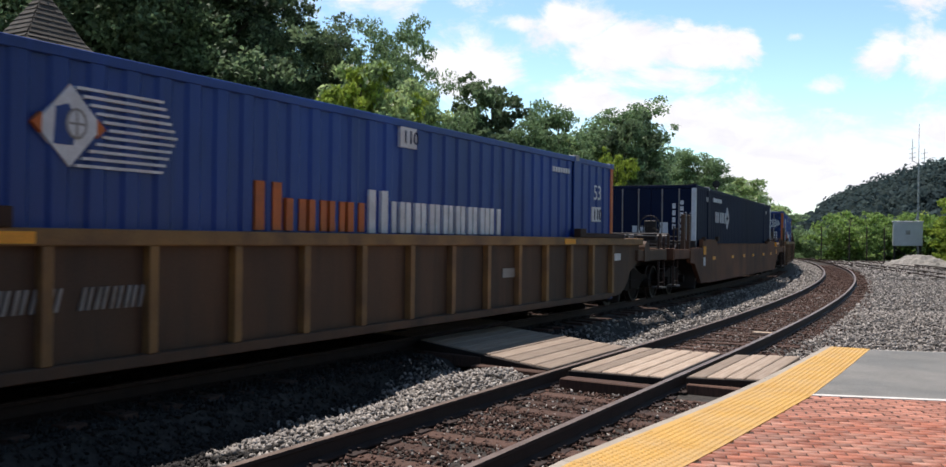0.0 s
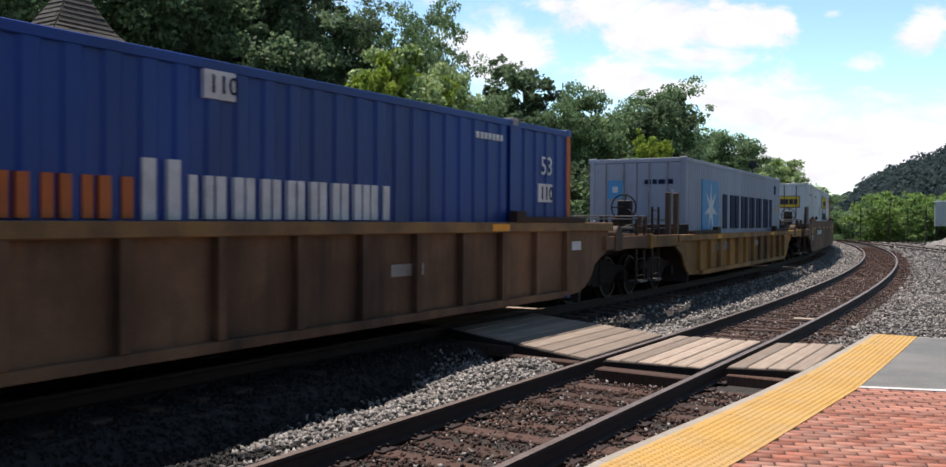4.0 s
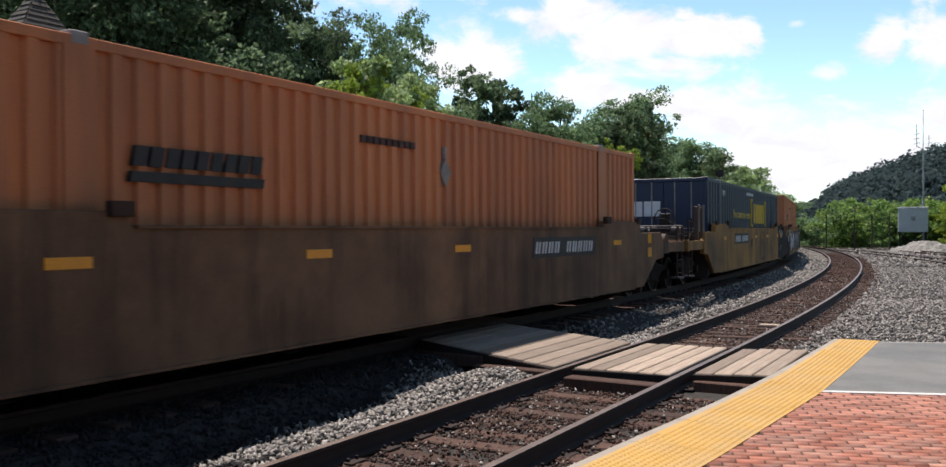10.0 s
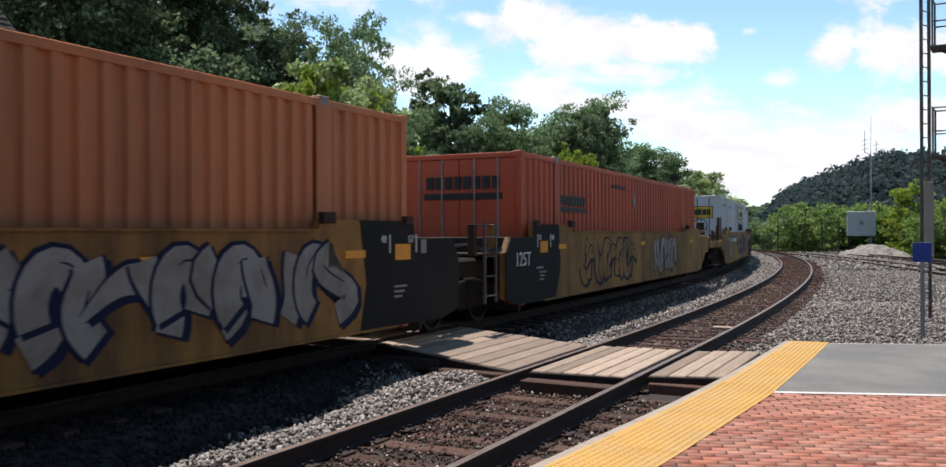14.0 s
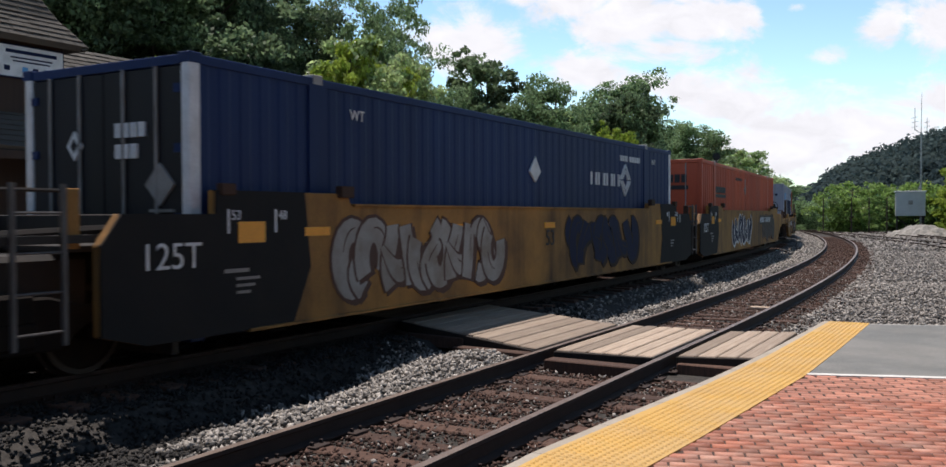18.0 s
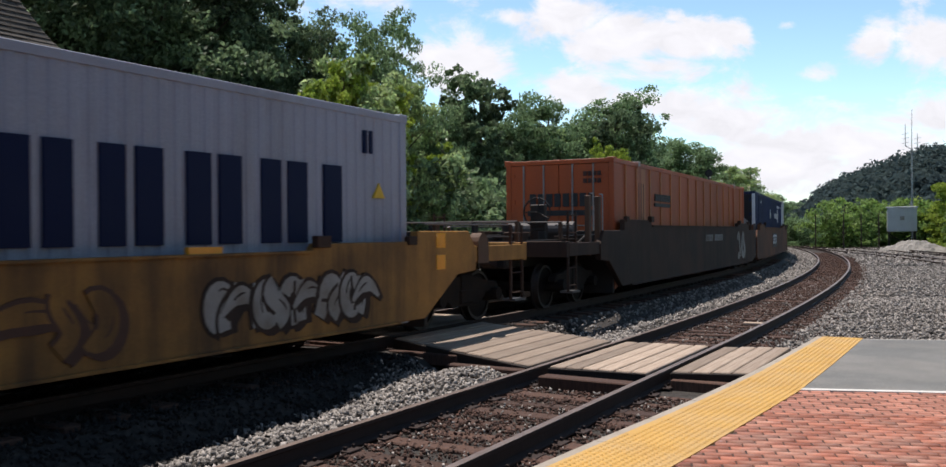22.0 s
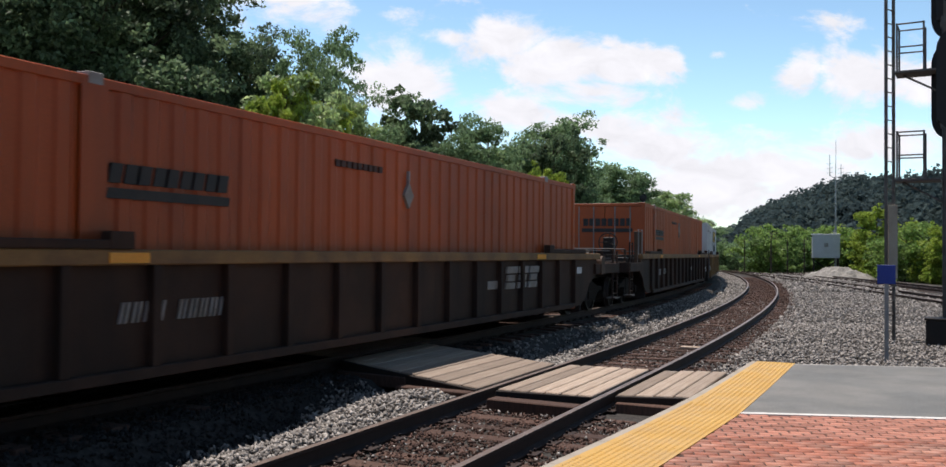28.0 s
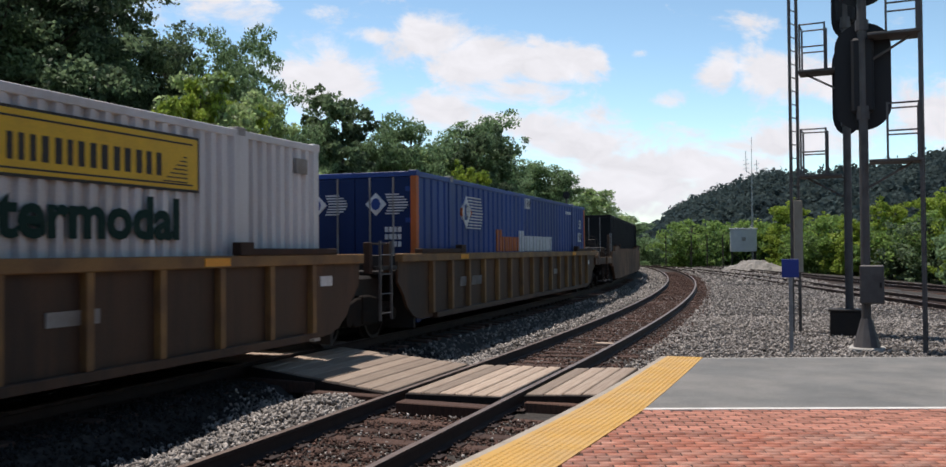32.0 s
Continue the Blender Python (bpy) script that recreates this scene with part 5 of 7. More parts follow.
# each leaf mass lies on its crown's shell, so that crowns have lit tops and dark undersides
lump = 1 + 0.22 * np.sin(hn[..., :1] * 5 + hs) * np.cos(hn[..., 1:2] * 5 - hs)
hp = (hc[:, None] + hn * np.array([1, 1, 1.25]) * hs * lump * hr.uniform(0.8, 1.04, (n, per, 1))).reshape(-1, 3)
hq = hn.reshape(-1, 3) + hr.normal(0, 0.55, (n * per, 3))
h1 = np.cross(hq, hr.normal(size=(n * per, 3)))
h1 /= np.linalg.norm(h1, axis=1)[:, None]
h2 = np.cross(hq, h1)
h2 /= np.linalg.norm(h2, axis=1)[:, None]
hl = hr.uniform(0.5, 1.1, (n * per, 1))
hverts = np.stack([hp - h1 * hl, hp + h2 * hl * 0.8, hp + h1 * hl, hp - h2 * hl * 0.8], 1).reshape(-1, 3)
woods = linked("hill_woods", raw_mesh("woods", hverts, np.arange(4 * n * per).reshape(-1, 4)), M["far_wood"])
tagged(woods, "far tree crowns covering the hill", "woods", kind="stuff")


# ---- the train ----
# In a car's own space x runs back along the train, y to the far side, z up from the rail; the near side is -y.
DECK = 0.22                        # container floor above the rail


def corrugated(x0, x1, z0, z1, y, pitch, depth, out=-1):
    """A steel wall pressed into upright ribs."""
    bm = bmesh.new()
    xs = []
    n = max(1, round((x1 - x0) / pitch))
    p = (x1 - x0) / n
    for i in range(n):
        a = x0 + i * p
        xs += [(a, 0), (a + p * 0.38, 0), (a + p * 0.5, depth), (a + p * 0.88, depth)]
    xs.append((x1, 0))
    lo = [bm.verts.new((x, y - out * d, z0)) for x, d in xs]
    hi = [bm.verts.new((x, y - out * d, z1)) for x, d in xs]
    for i in range(len(xs) - 1):
        q = (lo[i], lo[i + 1], hi[i + 1], hi[i])
        bm.faces.new(q if out < 0 else q[::-1])
    return bm


def container(L, W, H, paint, pitch, depth, label, post=None, end_post=None, door_paint=None):
    """A shipping container whose doors look forward (-x)."""
    c = thing("shipping_container", None, label, "shipping container", "containers on the train")
    h, w = L / 2, W / 2
    post = post or paint
    if pitch:
        part("side_wall", corrugated(-h + 0.14, h - 0.14, 0.16, H - 0.1, -w + 0.012, pitch, depth, -1), paint, c)
        part("side_wall", corrugated(-h + 0.14, h - 0.14, 0.16, H - 0.1, w - 0.012, pitch, depth, 1), paint, c)
    else:
        part("side_wall", box(-h + 0.14, h - 0.14, -w + 0.025, -w + 0.09, 0.16, H - 0.1), paint, c)
        part("side_wall", box(-h + 0.14, h - 0.14, w - 0.06, w - 0.025, 0.16, H - 0.1), paint, c)
    part("roof", box(-h + 0.1, h - 0.1, -w + 0.03, w - 0.03, H - 0.09, H - 0.03), paint, c)
    part("floor", box(-h + 0.1, h - 0.1, -w + 0.05, w - 0.05, 0.1, 0.16), M["black_steel"], c)
    for y in (-w, w - 0.07):
        part("top_rail", box(-h + 0.12, h - 0.12, y, y + 0.07, H - 0.12, H - 0.02, 0.008), paint, c)
        part("bottom_rail", box(-h + 0.12, h - 0.12, y, y + 0.07, 0.04, 0.18, 0.008), paint, c)
    for x in (-h, h - 0.15):
        for y in (-w, w - 0.12):
            part("corner_post", box(x, x + 0.15, y, y + 0.12, 0.1, H - 0.1, 0.01), end_post or post, c)
            for z in (0, H - 0.115):
                part("corner_casting", box(x - 0.004, x + 0.174, y - 0.004, y + 0.155, z, z + 0.115, 0.008), post, c)
    if L > 14:                     # lifting posts where a shorter box would end
        for x in (-6.09, 6.09):
            for y in (-w - 0.006, w - 0.024):
                part("lifting_post", box(x - 0.16, x + 0.16, y, y + 0.03, 0.1, H - 0.02, 0.006), post, c)
            part("corner_casting", box(x - 0.09, x + 0.09, -w - 0.008, -w + 0.15, H - 0.1, H + 0.02, 0.008), M["mark_grey"], c)
    # doors with locking bars
    for y0, y1 in ((-w + 0.12, -0.008), (0.008, w - 0.12)):
        d = part("door", box(-h + 0.02, -h + 0.06, y0, y1, 0.18, H - 0.13, 0.008), door_paint or paint, c)
        for f in (0.3, 0.72):
            y = y0 + (y1 - y0) * f
            part("locking_bar", rod((-h - 0.005, y, 0.14), (-h - 0.005, y, H - 0.12), 0.02, 6), M["mark_grey"] if paint is not M["white"] else M["well_brown"], d)
            part("door_handle", box(-h - 0.03, -h + 0.005, y - 0.03, y + 0.26, 1.1, 1.14), M["mark_grey"], d)
        for z in (0.5, 1.2, 1.9, 2.5):
            yy = y0 if y0 < -0.2 else y1 - 0.1
            part("hinge", box(-h - 0.004, -h + 0.02, yy, yy + 0.1, z, z + 0.09), post, d)
    part("end_wall", corrugated_end(h - 0.05, w - 0.12, 0.16, H - 0.1), paint, c)
    part("door_header", box(-h + 0.01, -h + 0.12, -w + 0.12, w - 0.12, H - 0.12, H - 0.02, 0.006), paint, c)
    part("door_sill", box(-h + 0.01, -h + 0.12, -w + 0.12, w - 0.12, 0.02, 0.17, 0.006), paint, c)
    return c


def corrugated_end(x, w, z0, z1):
    bm = bmesh.new()
    ys = []
    n = 8
    p = 2 * w / n
    for i in range(n):
        a = -w + i * p
        ys += [(a, 0), (a + p * 0.4, 0), (a + p * 0.5, 0.04), (a + p * 0.9, 0.04)]
    ys.append((w, 0))
    lo = [bm.verts.new((x - d, y, z0)) for y, d in ys]
    hi = [bm.verts.new((x - d, y, z1)) for y, d in ys]
    for i in range(len(ys) - 1):
        bm.faces.new((lo[i], lo[i + 1], hi[i + 1], hi[i]))
    return bm


def mark(c, mat, x0, x1, z0, z1, y, slant=0.0, label="", depth=0.006, name="marking"):
    """A flat painted mark on the near side of a wall."""
    pts = [(x0, z0), (x1, z0), (x1 + slant, z1), (x0 + slant, z1)]
    return part(name, slab(pts, y - depth, y + 0.05), mat, c, label)


def poly_mark(c, mat, pts, y, label="", depth=0.006, name="marking"):
    return part(name, slab(pts, y - depth, y + 0.05), mat, c, label)


def end_mark(c, mat, h, y0, y1, z0, z1, label="", name="end_marking", out=0.012):
    return part(name, box(-h - out, -h + 0.03, y0, y1, z0, z1), mat, c, label)


def end_poly(c, mat, h, pts, label="", out=0.012):
    """A flat painted shape on the doors: an outline in y and z."""
    bm = bmesh.new()
    a, b = [bm.verts.new((-h - out, y, z)) for y, z in pts], [bm.verts.new((-h + 0.03, y, z)) for y, z in pts]
    n = len(pts)
    bm.faces.new(a)
    bm.faces.new(b[::-1])
    for i in range(n):
        bm.faces.new((a[(i + 1) % n], a[i], b[i], b[(i + 1) % n]))
    bmesh.ops.recalc_face_normals(bm, faces=bm.faces[:])
    return part("end_marking", bm, mat, c, label)


def block_word(c, mat, x0, widths, z0, z1, y, gap=0.1, slant=0.0, label="", fat=0.34):
    """A wordmark as plain upright bars of its size and colour, two for each wide sign."""
    x = x0
    for w in widths:
        if w < 0.2:
            mark(c, mat, x, x + w, z0, z1, y, slant, label, name="wordmark_block")
        else:
            mark(c, mat, x, x + fat * w, z0, z1, y, slant, label, name="wordmark_block")
            mark(c, mat, x + (1 - fat) * w, x + w, z0, z1, y, slant, label, name="wordmark_block")
        x += w + gap


def decals(c, kind, L, W, H, faded=False, back=0.0):
    h, y = L / 2, -W / 2 - 0.004

    def u(f):                       # metres back from the leading end
        return -h + f
    if kind == "stripes":
        # diamond emblem with speed lines, two-colour wordmark, size figures
        cx, cz = u(2.94), 2.2
        lb = "white diamond emblem"
        poly_mark(c, M["mark_white"], [(cx - 0.33, cz - 0.02), (cx, cz - 0.36), (cx + 0.33, cz + 0.02), (cx, cz + 0.36)], y, lb)
        for sg_ in (-1, 1):
            poly_mark(c, M["mark_orange"], [(cx + sg_ * 0.36, cz), (cx + sg_ * 0.27, cz - 0.09), (cx + sg_ * 0.27, cz + 0.09)][::sg_], y, "", 0.008)
        poly_mark(c, M["blue"], [(cx - 0.16, cz - 0.17), (cx + 0.03, cz - 0.17), (cx + 0.06, cz + 0.03), (cx - 0.02, cz + 0.19), (cx - 0.14, cz + 0.15)], y, "", 0.010)
        poly_mark(c, M["mark_grey"], [(cx + 0.06 + 0.11 * math.cos(radians(a)), cz + 0.02 + 0.14 * math.sin(radians(a))) for a in range(0, 360, 30)], y, "", 0.012)
        poly_mark(c, M["mark_white"], [(cx + 0.06 + 0.085 * math.cos(radians(a)), cz + 0.02 + 0.115 * math.sin(radians(a))) for a in range(0, 360, 30)], y, "", 0.014)
        mark(c, M["mark_grey"], cx + 0.05, cx + 0.07, cz - 0.09, cz + 0.13, y, 0.0, "", 0.016)
        mark(c, M["mark_grey"], cx - 0.02, cx + 0.14, cz + 0.01, cz + 0.03, y, 0.0, "", 0.017)
        for i in range(11):
            z = cz + 0.34 - i * 0.068
            x0 = cx + 0.4 - abs(z - cz) * 1.0
            mark(c, M["mark_white"], x0, cx + 1.18 - 0.5 * abs(z - cz), z - 0.013, z + 0.013, y, 0.01)
        block_word(c, M["mark_orange"], u(5.22), [0.42], 1.33, 1.87, y, 0.08)
        block_word(c, M["mark_orange"], u(5.72), [0.34, 0.32, 0.3, 0.34], 1.33, 1.70, y, 0.06)
        block_word(c, M["mark_white"], u(7.3), [0.42], 1.32, 1.88, y, 0.08)
        block_word(c, M["mark_white"], u(7.82), [0.3, 0.36, 0.34, 0.34, 0.32, 0.34, 0.36, 0.12, 0.36], 1.33, 1.75, y, 0.035)
        text_part("53", 0.3, M["mark_white"], c, u(15.0), y - 0.006, 2.09)
        mark(c, M["mark_white"], u(14.93), u(15.42), 1.64, 1.94, y)
        text_part("110", 0.22, M["mark_navy"], c, u(14.98), y - 0.012, 1.68)
        block_word(c, M["mark_white"], u(13.0), [0.07] * 7, 2.53, 2.62, y, 0.045)
        mark(c, M["mark_white"], u(8.0), u(8.4), 2.5, 2.78, y)
        text_part("110", 0.18, M["mark_navy"], c, u(8.05), y - 0.012, 2.56)
        for yy in (-0.66, 0.62):        # emblem on each door: a diamond and a rounded patch of lines
            end_poly(c, M["mark_white"], h, [(yy + 0.42, 2.26), (yy + 0.2, 2.04), (yy - 0.02, 2.26), (yy + 0.2, 2.48)], "white diamond emblem on the door")
            end_poly(c, M["blue"], h, [(yy + 0.2 + 0.1 * math.cos(radians(a)), 2.26 + 0.12 * math.sin(radians(a))) for a in range(0, 360, 45)], "", 0.016)
            for k in range(8):
                q = (k - 3.5) / 4.2
                end_mark(c, M["mark_white"], h, yy - 0.06 - 0.4 * math.sqrt(1 - q * q), yy + 0.02 - 0.1 * (1 - abs(q)), 2.26 + 0.22 * q - 0.012, 2.26 + 0.22 * q + 0.012)
        for i in range(3):
            for k in range(4 if i < 2 else 3):
                end_mark(c, M["mark_white"], h, -0.98 + 0.09 * k, -0.92 + 0.09 * k, 1.72 - 0.14 * i, 1.82 - 0.14 * i)
    elif kind == "diamond":
        block_word(c, M["mark_white"], u(10.65), [0.32, 0.4, 0.36, 0.36], 1.88, 2.14, y, 0.08, fat=0.2)
        diamond_logo(c, u(12.72), 2.03, y, 0.36)
        block_word(c, M["mark_white"], u(12.4), [0.08] * 4, 2.45, 2.57, y, 0.04)
        block_word(c, M["mark_white"], u(13.0), [0.08] * 6, 2.45, 2.57, y, 0.04)
        text_part("WT", 0.13, M["mark_white"], c, u(2.6), y - 0.006, 2.45)
        text_part("WT", 0.13, M["mark_white"], c, u(14.55), y - 0.006, 2.46)
        poly_mark(c, M["mark_white"], [(u(7.78), 2.03), (u(8.0), 1.84), (u(8.22), 2.03), (u(8.0), 2.3)], y, "white diamond")
        end_poly(c, M["mark_white"], h, [(0.56, 2.02), (0.44, 1.86), (0.32, 2.02), (0.44, 2.18)], "small white diamond emblem")
        end_poly(c, M["door_dark"], h, [(0.5, 2.02), (0.44, 1.94), (0.38, 2.02), (0.44, 2.1)], "", 0.016)
        for row, k1 in ((2.08, 4), (1.86, 3)):
            for k in range(k1):
                end_mark(c, M["mark_white"], h, -0.3 - 0.12 * k, -0.21 - 0.12 * k, row, row + 0.15)
        end_poly(c, M["mark_grey"], h, [(-0.66, 1.58), (-0.87, 1.36), (-1.08, 1.58), (-0.87, 1.8)], "faded pale placard")
        for k in range(3):
            end_mark(c, M["mark_grey"], h, -1.06, -0.72, 1.18 + 0.06 * k, 1.21 + 0.06 * k)
    elif kind == "diamond_forward":
        block_word(c, M["mark_white"], u(3.1), [0.36, 0.42, 0.38, 0.36], 1.86, 2.2, y, 0.05, fat=0.2)
        diamond_logo(c, u(5.14), 2.04, y, 0.36)
        block_word(c, M["mark_white"], u(2.7), [0.1] * 4, 2.5, 2.62, y, 0.03)
        block_word(c, M["mark_white"], u(3.3), [0.1] * 6, 2.5, 2.62, y, 0.03)
        text_part("WT", 0.15, M["mark_white"], c, u(1.5), y - 0.006, 2.45)
        text_part("WT", 0.13, M["mark_white"], c, u(14.45), y - 0.006, 2.46)
        for i in range(4):
            end_mark(c, M["mark_white"], h, -0.1 + 0.17 * i, 0.03 + 0.17 * i, 1.5, 1.7)
        for i in range(9):
            end_mark(c, M["mark_white"], h, -0.95, -0.86, 0.95 + 0.17 * i, 1.07 + 0.17 * i)
        for i in range(4):
            end_mark(c, M["mark_white"], h, -0.72, -0.63, 1.6 + 0.2 * i, 1.75 + 0.2 * i)
        end_mark(c, M["mark_white"], h, -0.5, -0.25, 1.45, 1.8)
    elif kind == "orange_box":
        block_word(c, M["mark_black"], u(2.15 + back), [0.15] * 9, 1.95, 2.14, y, 0.04, 0.04)
        mark(c, M["mark_black"], u(2.12 + back), u(3.86 + back), 1.8, 1.9, y, 0.02)
        for i in range(8):
            end_mark(c, M["mark_black"], h, -0.85 + 0.2 * i, -0.7 + 0.2 * i, 2.2, 2.44)
        end_mark(c, M["mark_black"], h, -0.9, 0.75, 2.0, 2.12)
        poly_mark(c, M["mark_grey"], [(u(7.88), 2.18), (u(8.03), 1.98), (u(8.18), 2.18), (u(8.03), 2.38)], y, "small pale diamond sticker")
        mark(c, M["mark_grey"], u(8.01), u(8.05), 2.38, 2.56, y)
        block_word(c, M["mark_brown"], u(6.0), [0.1] * 9, 2.46, 2.55, y, 0.04)
    elif kind == "orange_flat":
        block_word(c, M["mark_black"], u(3.4), [0.13] * 9, 2.02, 2.2, y, 0.04, 0.04)
        mark(c, M["mark_black"], u(3.36), u(4.9), 1.88, 1.97, y, 0.02)
        for i in range(8):
            end_mark(c, M["mark_black"], h, -0.85 + 0.2 * i, -0.7 + 0.2 * i, 1.82, 2.12)
        end_mark(c, M["mark_black"], h, -0.9, 0.75, 1.62, 1.74)
        for k in range(4):
            end_mark(c, M["mark_brown"], h, -1.0 + 0.11 * k, -0.92 + 0.11 * k, 2.5, 2.6)
            end_mark(c, M["mark_brown"], h, -1.0 + 0.11 * k, -0.92 + 0.11 * k, 2.34, 2.44)
    elif kind == "yellow_panel":
        x0, x1 = u(9.63), u(13.25)
        mark(c, M["mark_black"], x0 - 0.03, x1 + 0.03, 2.08, 2.75, y)
        mark(c, M["mark_bleached"] if faded else M["mark_yellow"], x0, x1, 2.11, 2.72, y, 0, "bleached yellow panel" if faded else "yellow panel", 0.010)
        if faded:
            mark(c, M["mark_orange"], u(8.3), u(8.35), 2.5, 2.72, y, 0, "red paint streak")
        mark(c, M["mark_black"], x0 + 0.1, x1 - 0.1, 2.64, 2.66, y, 0, "", 0.014)
        mark(c, M["mark_black"], x0 + 0.1, x1 - 0.1, 2.15, 2.17, y, 0, "", 0.014)
        block_word(c, M["mark_black"], x0 + 0.85, [0.2, 0.07, 0.25, 0.07, 0.25, 0.27, 0.27, 0.25], 2.24, 2.5, y - 0.008, 0.07)
        for i in range(7):
            mark(c, M["mark_black"], x1 - 0.62 + 0.06 * i, x1 - 0.2, 2.18 + 0.05 * i, 2.195 + 0.05 * i, y, 0, "", 0.014)
        text_part("Intermodal", 0.46, M["mark_green"], c, u(9.85), y - 0.006, 1.52, "dark green lettering", 0.0, 1.06, 0.02)
        end_mark(c, M["mark_black"], h, -0.98, 0.98, 1.98, 2.5)
        end_mark(c, M["mark_yellow"], h, -0.95, 0.95, 2.01, 2.47, "yellow panel on the doors", out=0.016)
        for i, w in enumerate((0.14, 0.05, 0.16, 0.05, 0.16, 0.16, 0.17, 0.15)):
            yy = 0.6 - i * 0.19
            end_mark(c, M["mark_black"], h, yy - w, yy, 2.12, 2.36, out=0.02)
        for x, n in ((1.2, 4), (2.0, 6), (4.6, 6)):
            for k in range(n):
                mark(c, M["mark_grey"], u(x + 0.11 * k), u(x + 0.11 * k + 0.06), 2.52, 2.62, y, 0.0, "", 0.004)
        poly_mark(c, M["mark_grey"], [(u(7.98) + 0.23 * math.cos(radians(a)), 1.95 + 0.23 * math.sin(radians(a))) for a in range(0, 360, 30)], y, "round worn patch", 0.003)
        poly_mark(c, M["white"], [(u(7.98) + 0.2 * math.cos(radians(a)), 1.95 + 0.2 * math.sin(radians(a))) for a in range(0, 360, 30)], y, "", 0.006)
        mark(c, M["mark_grey"], u(15.5), u(15.8), 2.5, 2.72, y)
    elif kind == "star":
        x0 = u(1.5)
        mark(c, M["mark_sky"], x0, x0 + 1.7, 0.95, 2.42, y, 0, "sky-blue square")
        star = []
        for i in range(14):
            a = math.pi / 2 + i * math.pi / 7
            rr = 0.68 if i % 2 == 0 else 0.2
            star.append((x0 + 0.85 + rr * math.cos(a), 1.68 + rr * math.sin(a)))
        poly_mark(c, M["mark_white"], star, y, "white seven-pointed star", 0.012)
        block_word(c, M["mark_navy"], u(3.72), [1.4, 1.25, 0.85, 0.95, 0.95, 1.0], 1.15, 2.1, y, 0.12)
        block_word(c, M["mark_navy"], u(11.2), [0.06] * 2, 2.3, 2.6, y, 0.06)
        poly_mark(c, M["mark_yellow"], [(u(11.4), 1.72), (u(11.65), 1.72), (u(11.52), 1.92)], y, "yellow warning triangle")
        end_mark(c, M["mark_sky"], h, 0.35, 0.75, 1.9, 2.35)
        end_mark(c, M["mark_white"], h, 0.48, 0.62, 2.05, 2.2, out=0.016)
        block = [(-0.9, -0.75), (-0.7, -0.55), (-0.5, -0.4), (-0.35, -0.2)]
        for a, b in block:
            end_mark(c, M["mark_navy"], h, a, b, 2.25, 2.36)
    elif kind == "gold":
        text_part("How tomorrow moves", 0.3, M["mark_gold"], c, u(4.3), y - 0.006, 1.74, "gold slanted lettering", 0.18, 0.9)
        for x, s in ((8.35, 1), (12.1, -1)):
            mark(c, M["mark_yellow"], u(x), u(x + 0.1), 1.45, 2.5, y)
            mark(c, M["mark_yellow"], u(x) if s > 0 else u(x - 0.2), u(x + 0.3) if s > 0 else u(x + 0.1), 2.4, 2.5, y)
            mark(c, M["mark_yellow"], u(x) if s > 0 else u(x - 0.2), u(x + 0.3) if s > 0 else u(x + 0.1), 1.45, 1.55, y)
        block_word(c, M["mark_yellow"], u(9.0), [0.78, 0.72, 0.85], 1.58, 2.32, y, 0.12)
        block_word(c, M["mark_white"], u(7.3), [0.12] * 9, 2.6, 2.7, y, 0.05)
        text_part("WT", 0.2, M["mark_white"], c, u(2.4), y - 0.006, 2.4)
        end_mark(c, M["mark_white"], h, 0.1, 0.6, 1.75, 2.2)
        end_mark(c, M["mark_white"], h, 0.65, 1.05, 1.75, 2.2)


def diamond_logo(c, cx, cz, y, r):
    for k in range(4):
        a = k * math.pi / 2
        ca, sa = math.cos(a), math.sin(a)
        for f, g in ((1.0, 0.82), (0.66, 0.48)):
            pts = [(0.04, f), (f - 0.04, 0.04 + 0.0), (g - 0.04, 0.04), (0.04, g)]
            poly_mark(c, M["mark_white"], [(cx + r * (x * ca - z * sa), cz + r * (x * sa + z * ca)) for x, z in pts][::-1], y, "white diamond emblem")


def wheel_mesh():
    """A wheelset: two flanged wheels on an axle along y."""
    bm = bmesh.new()
    n = 28
    for side in (-1, 1):
        prof = [(0.10, 0.78), (0.36, 0.77), (0.37, 0.80), (0.42, 0.80), (0.425, 0.70), (0.455, 0.685), (0.455, 0.66), (0.37, 0.66), (0.36, 0.70), (0.10, 0.69)]
        rings = [[bm.verts.new((r * math.cos(2 * math.pi * i / n), side * y, r * math.sin(2 * math.pi * i / n))) for i in range(n)] for r, y in prof]
        for j, (a, b) in enumerate(zip(rings[:-1], rings[1:])):
            for i in range(n):
                f = bm.faces.new((a[i], a[(i + 1) % n], b[(i + 1) % n], b[i]))
                f.material_index = 1 if j in (2, 3, 4) else 0
    add_rod(bm, (0, -1.05, 0), (0, 1.05, 0), 0.09, 12)
    bmesh.ops.recalc_face_normals(bm, faces=bm.faces[:])
    me = bpy.data.meshes.new("wheelset")
    bm.to_mesh(me)
    bm.free()
    me.materials.append(M["truck"])
    me.materials.append(M["tread"])
    return me


WHEELS = wheel_mesh()
_frame = [(-1.12, 0.52), (-1.05, 0.66), (-0.7, 0.68), (-0.35, 0.78), (0.35, 0.78), (0.7, 0.68), (1.05, 0.66), (1.12, 0.52), (0.72, 0.5), (0.45, 0.3), (-0.45, 0.3), (-0.72, 0.5)]


def cached(name, make, mats):
    bm = make()
    me = bpy.data.meshes.new(name)
    bm.to_mesh(me)
    bm.free()
    for m in mats:
        me.materials.append(m)
    return me


def _springs():
    return box(-0.24, 0.24, -0.11, 0.11, 0.32, 0.6, 0.05)


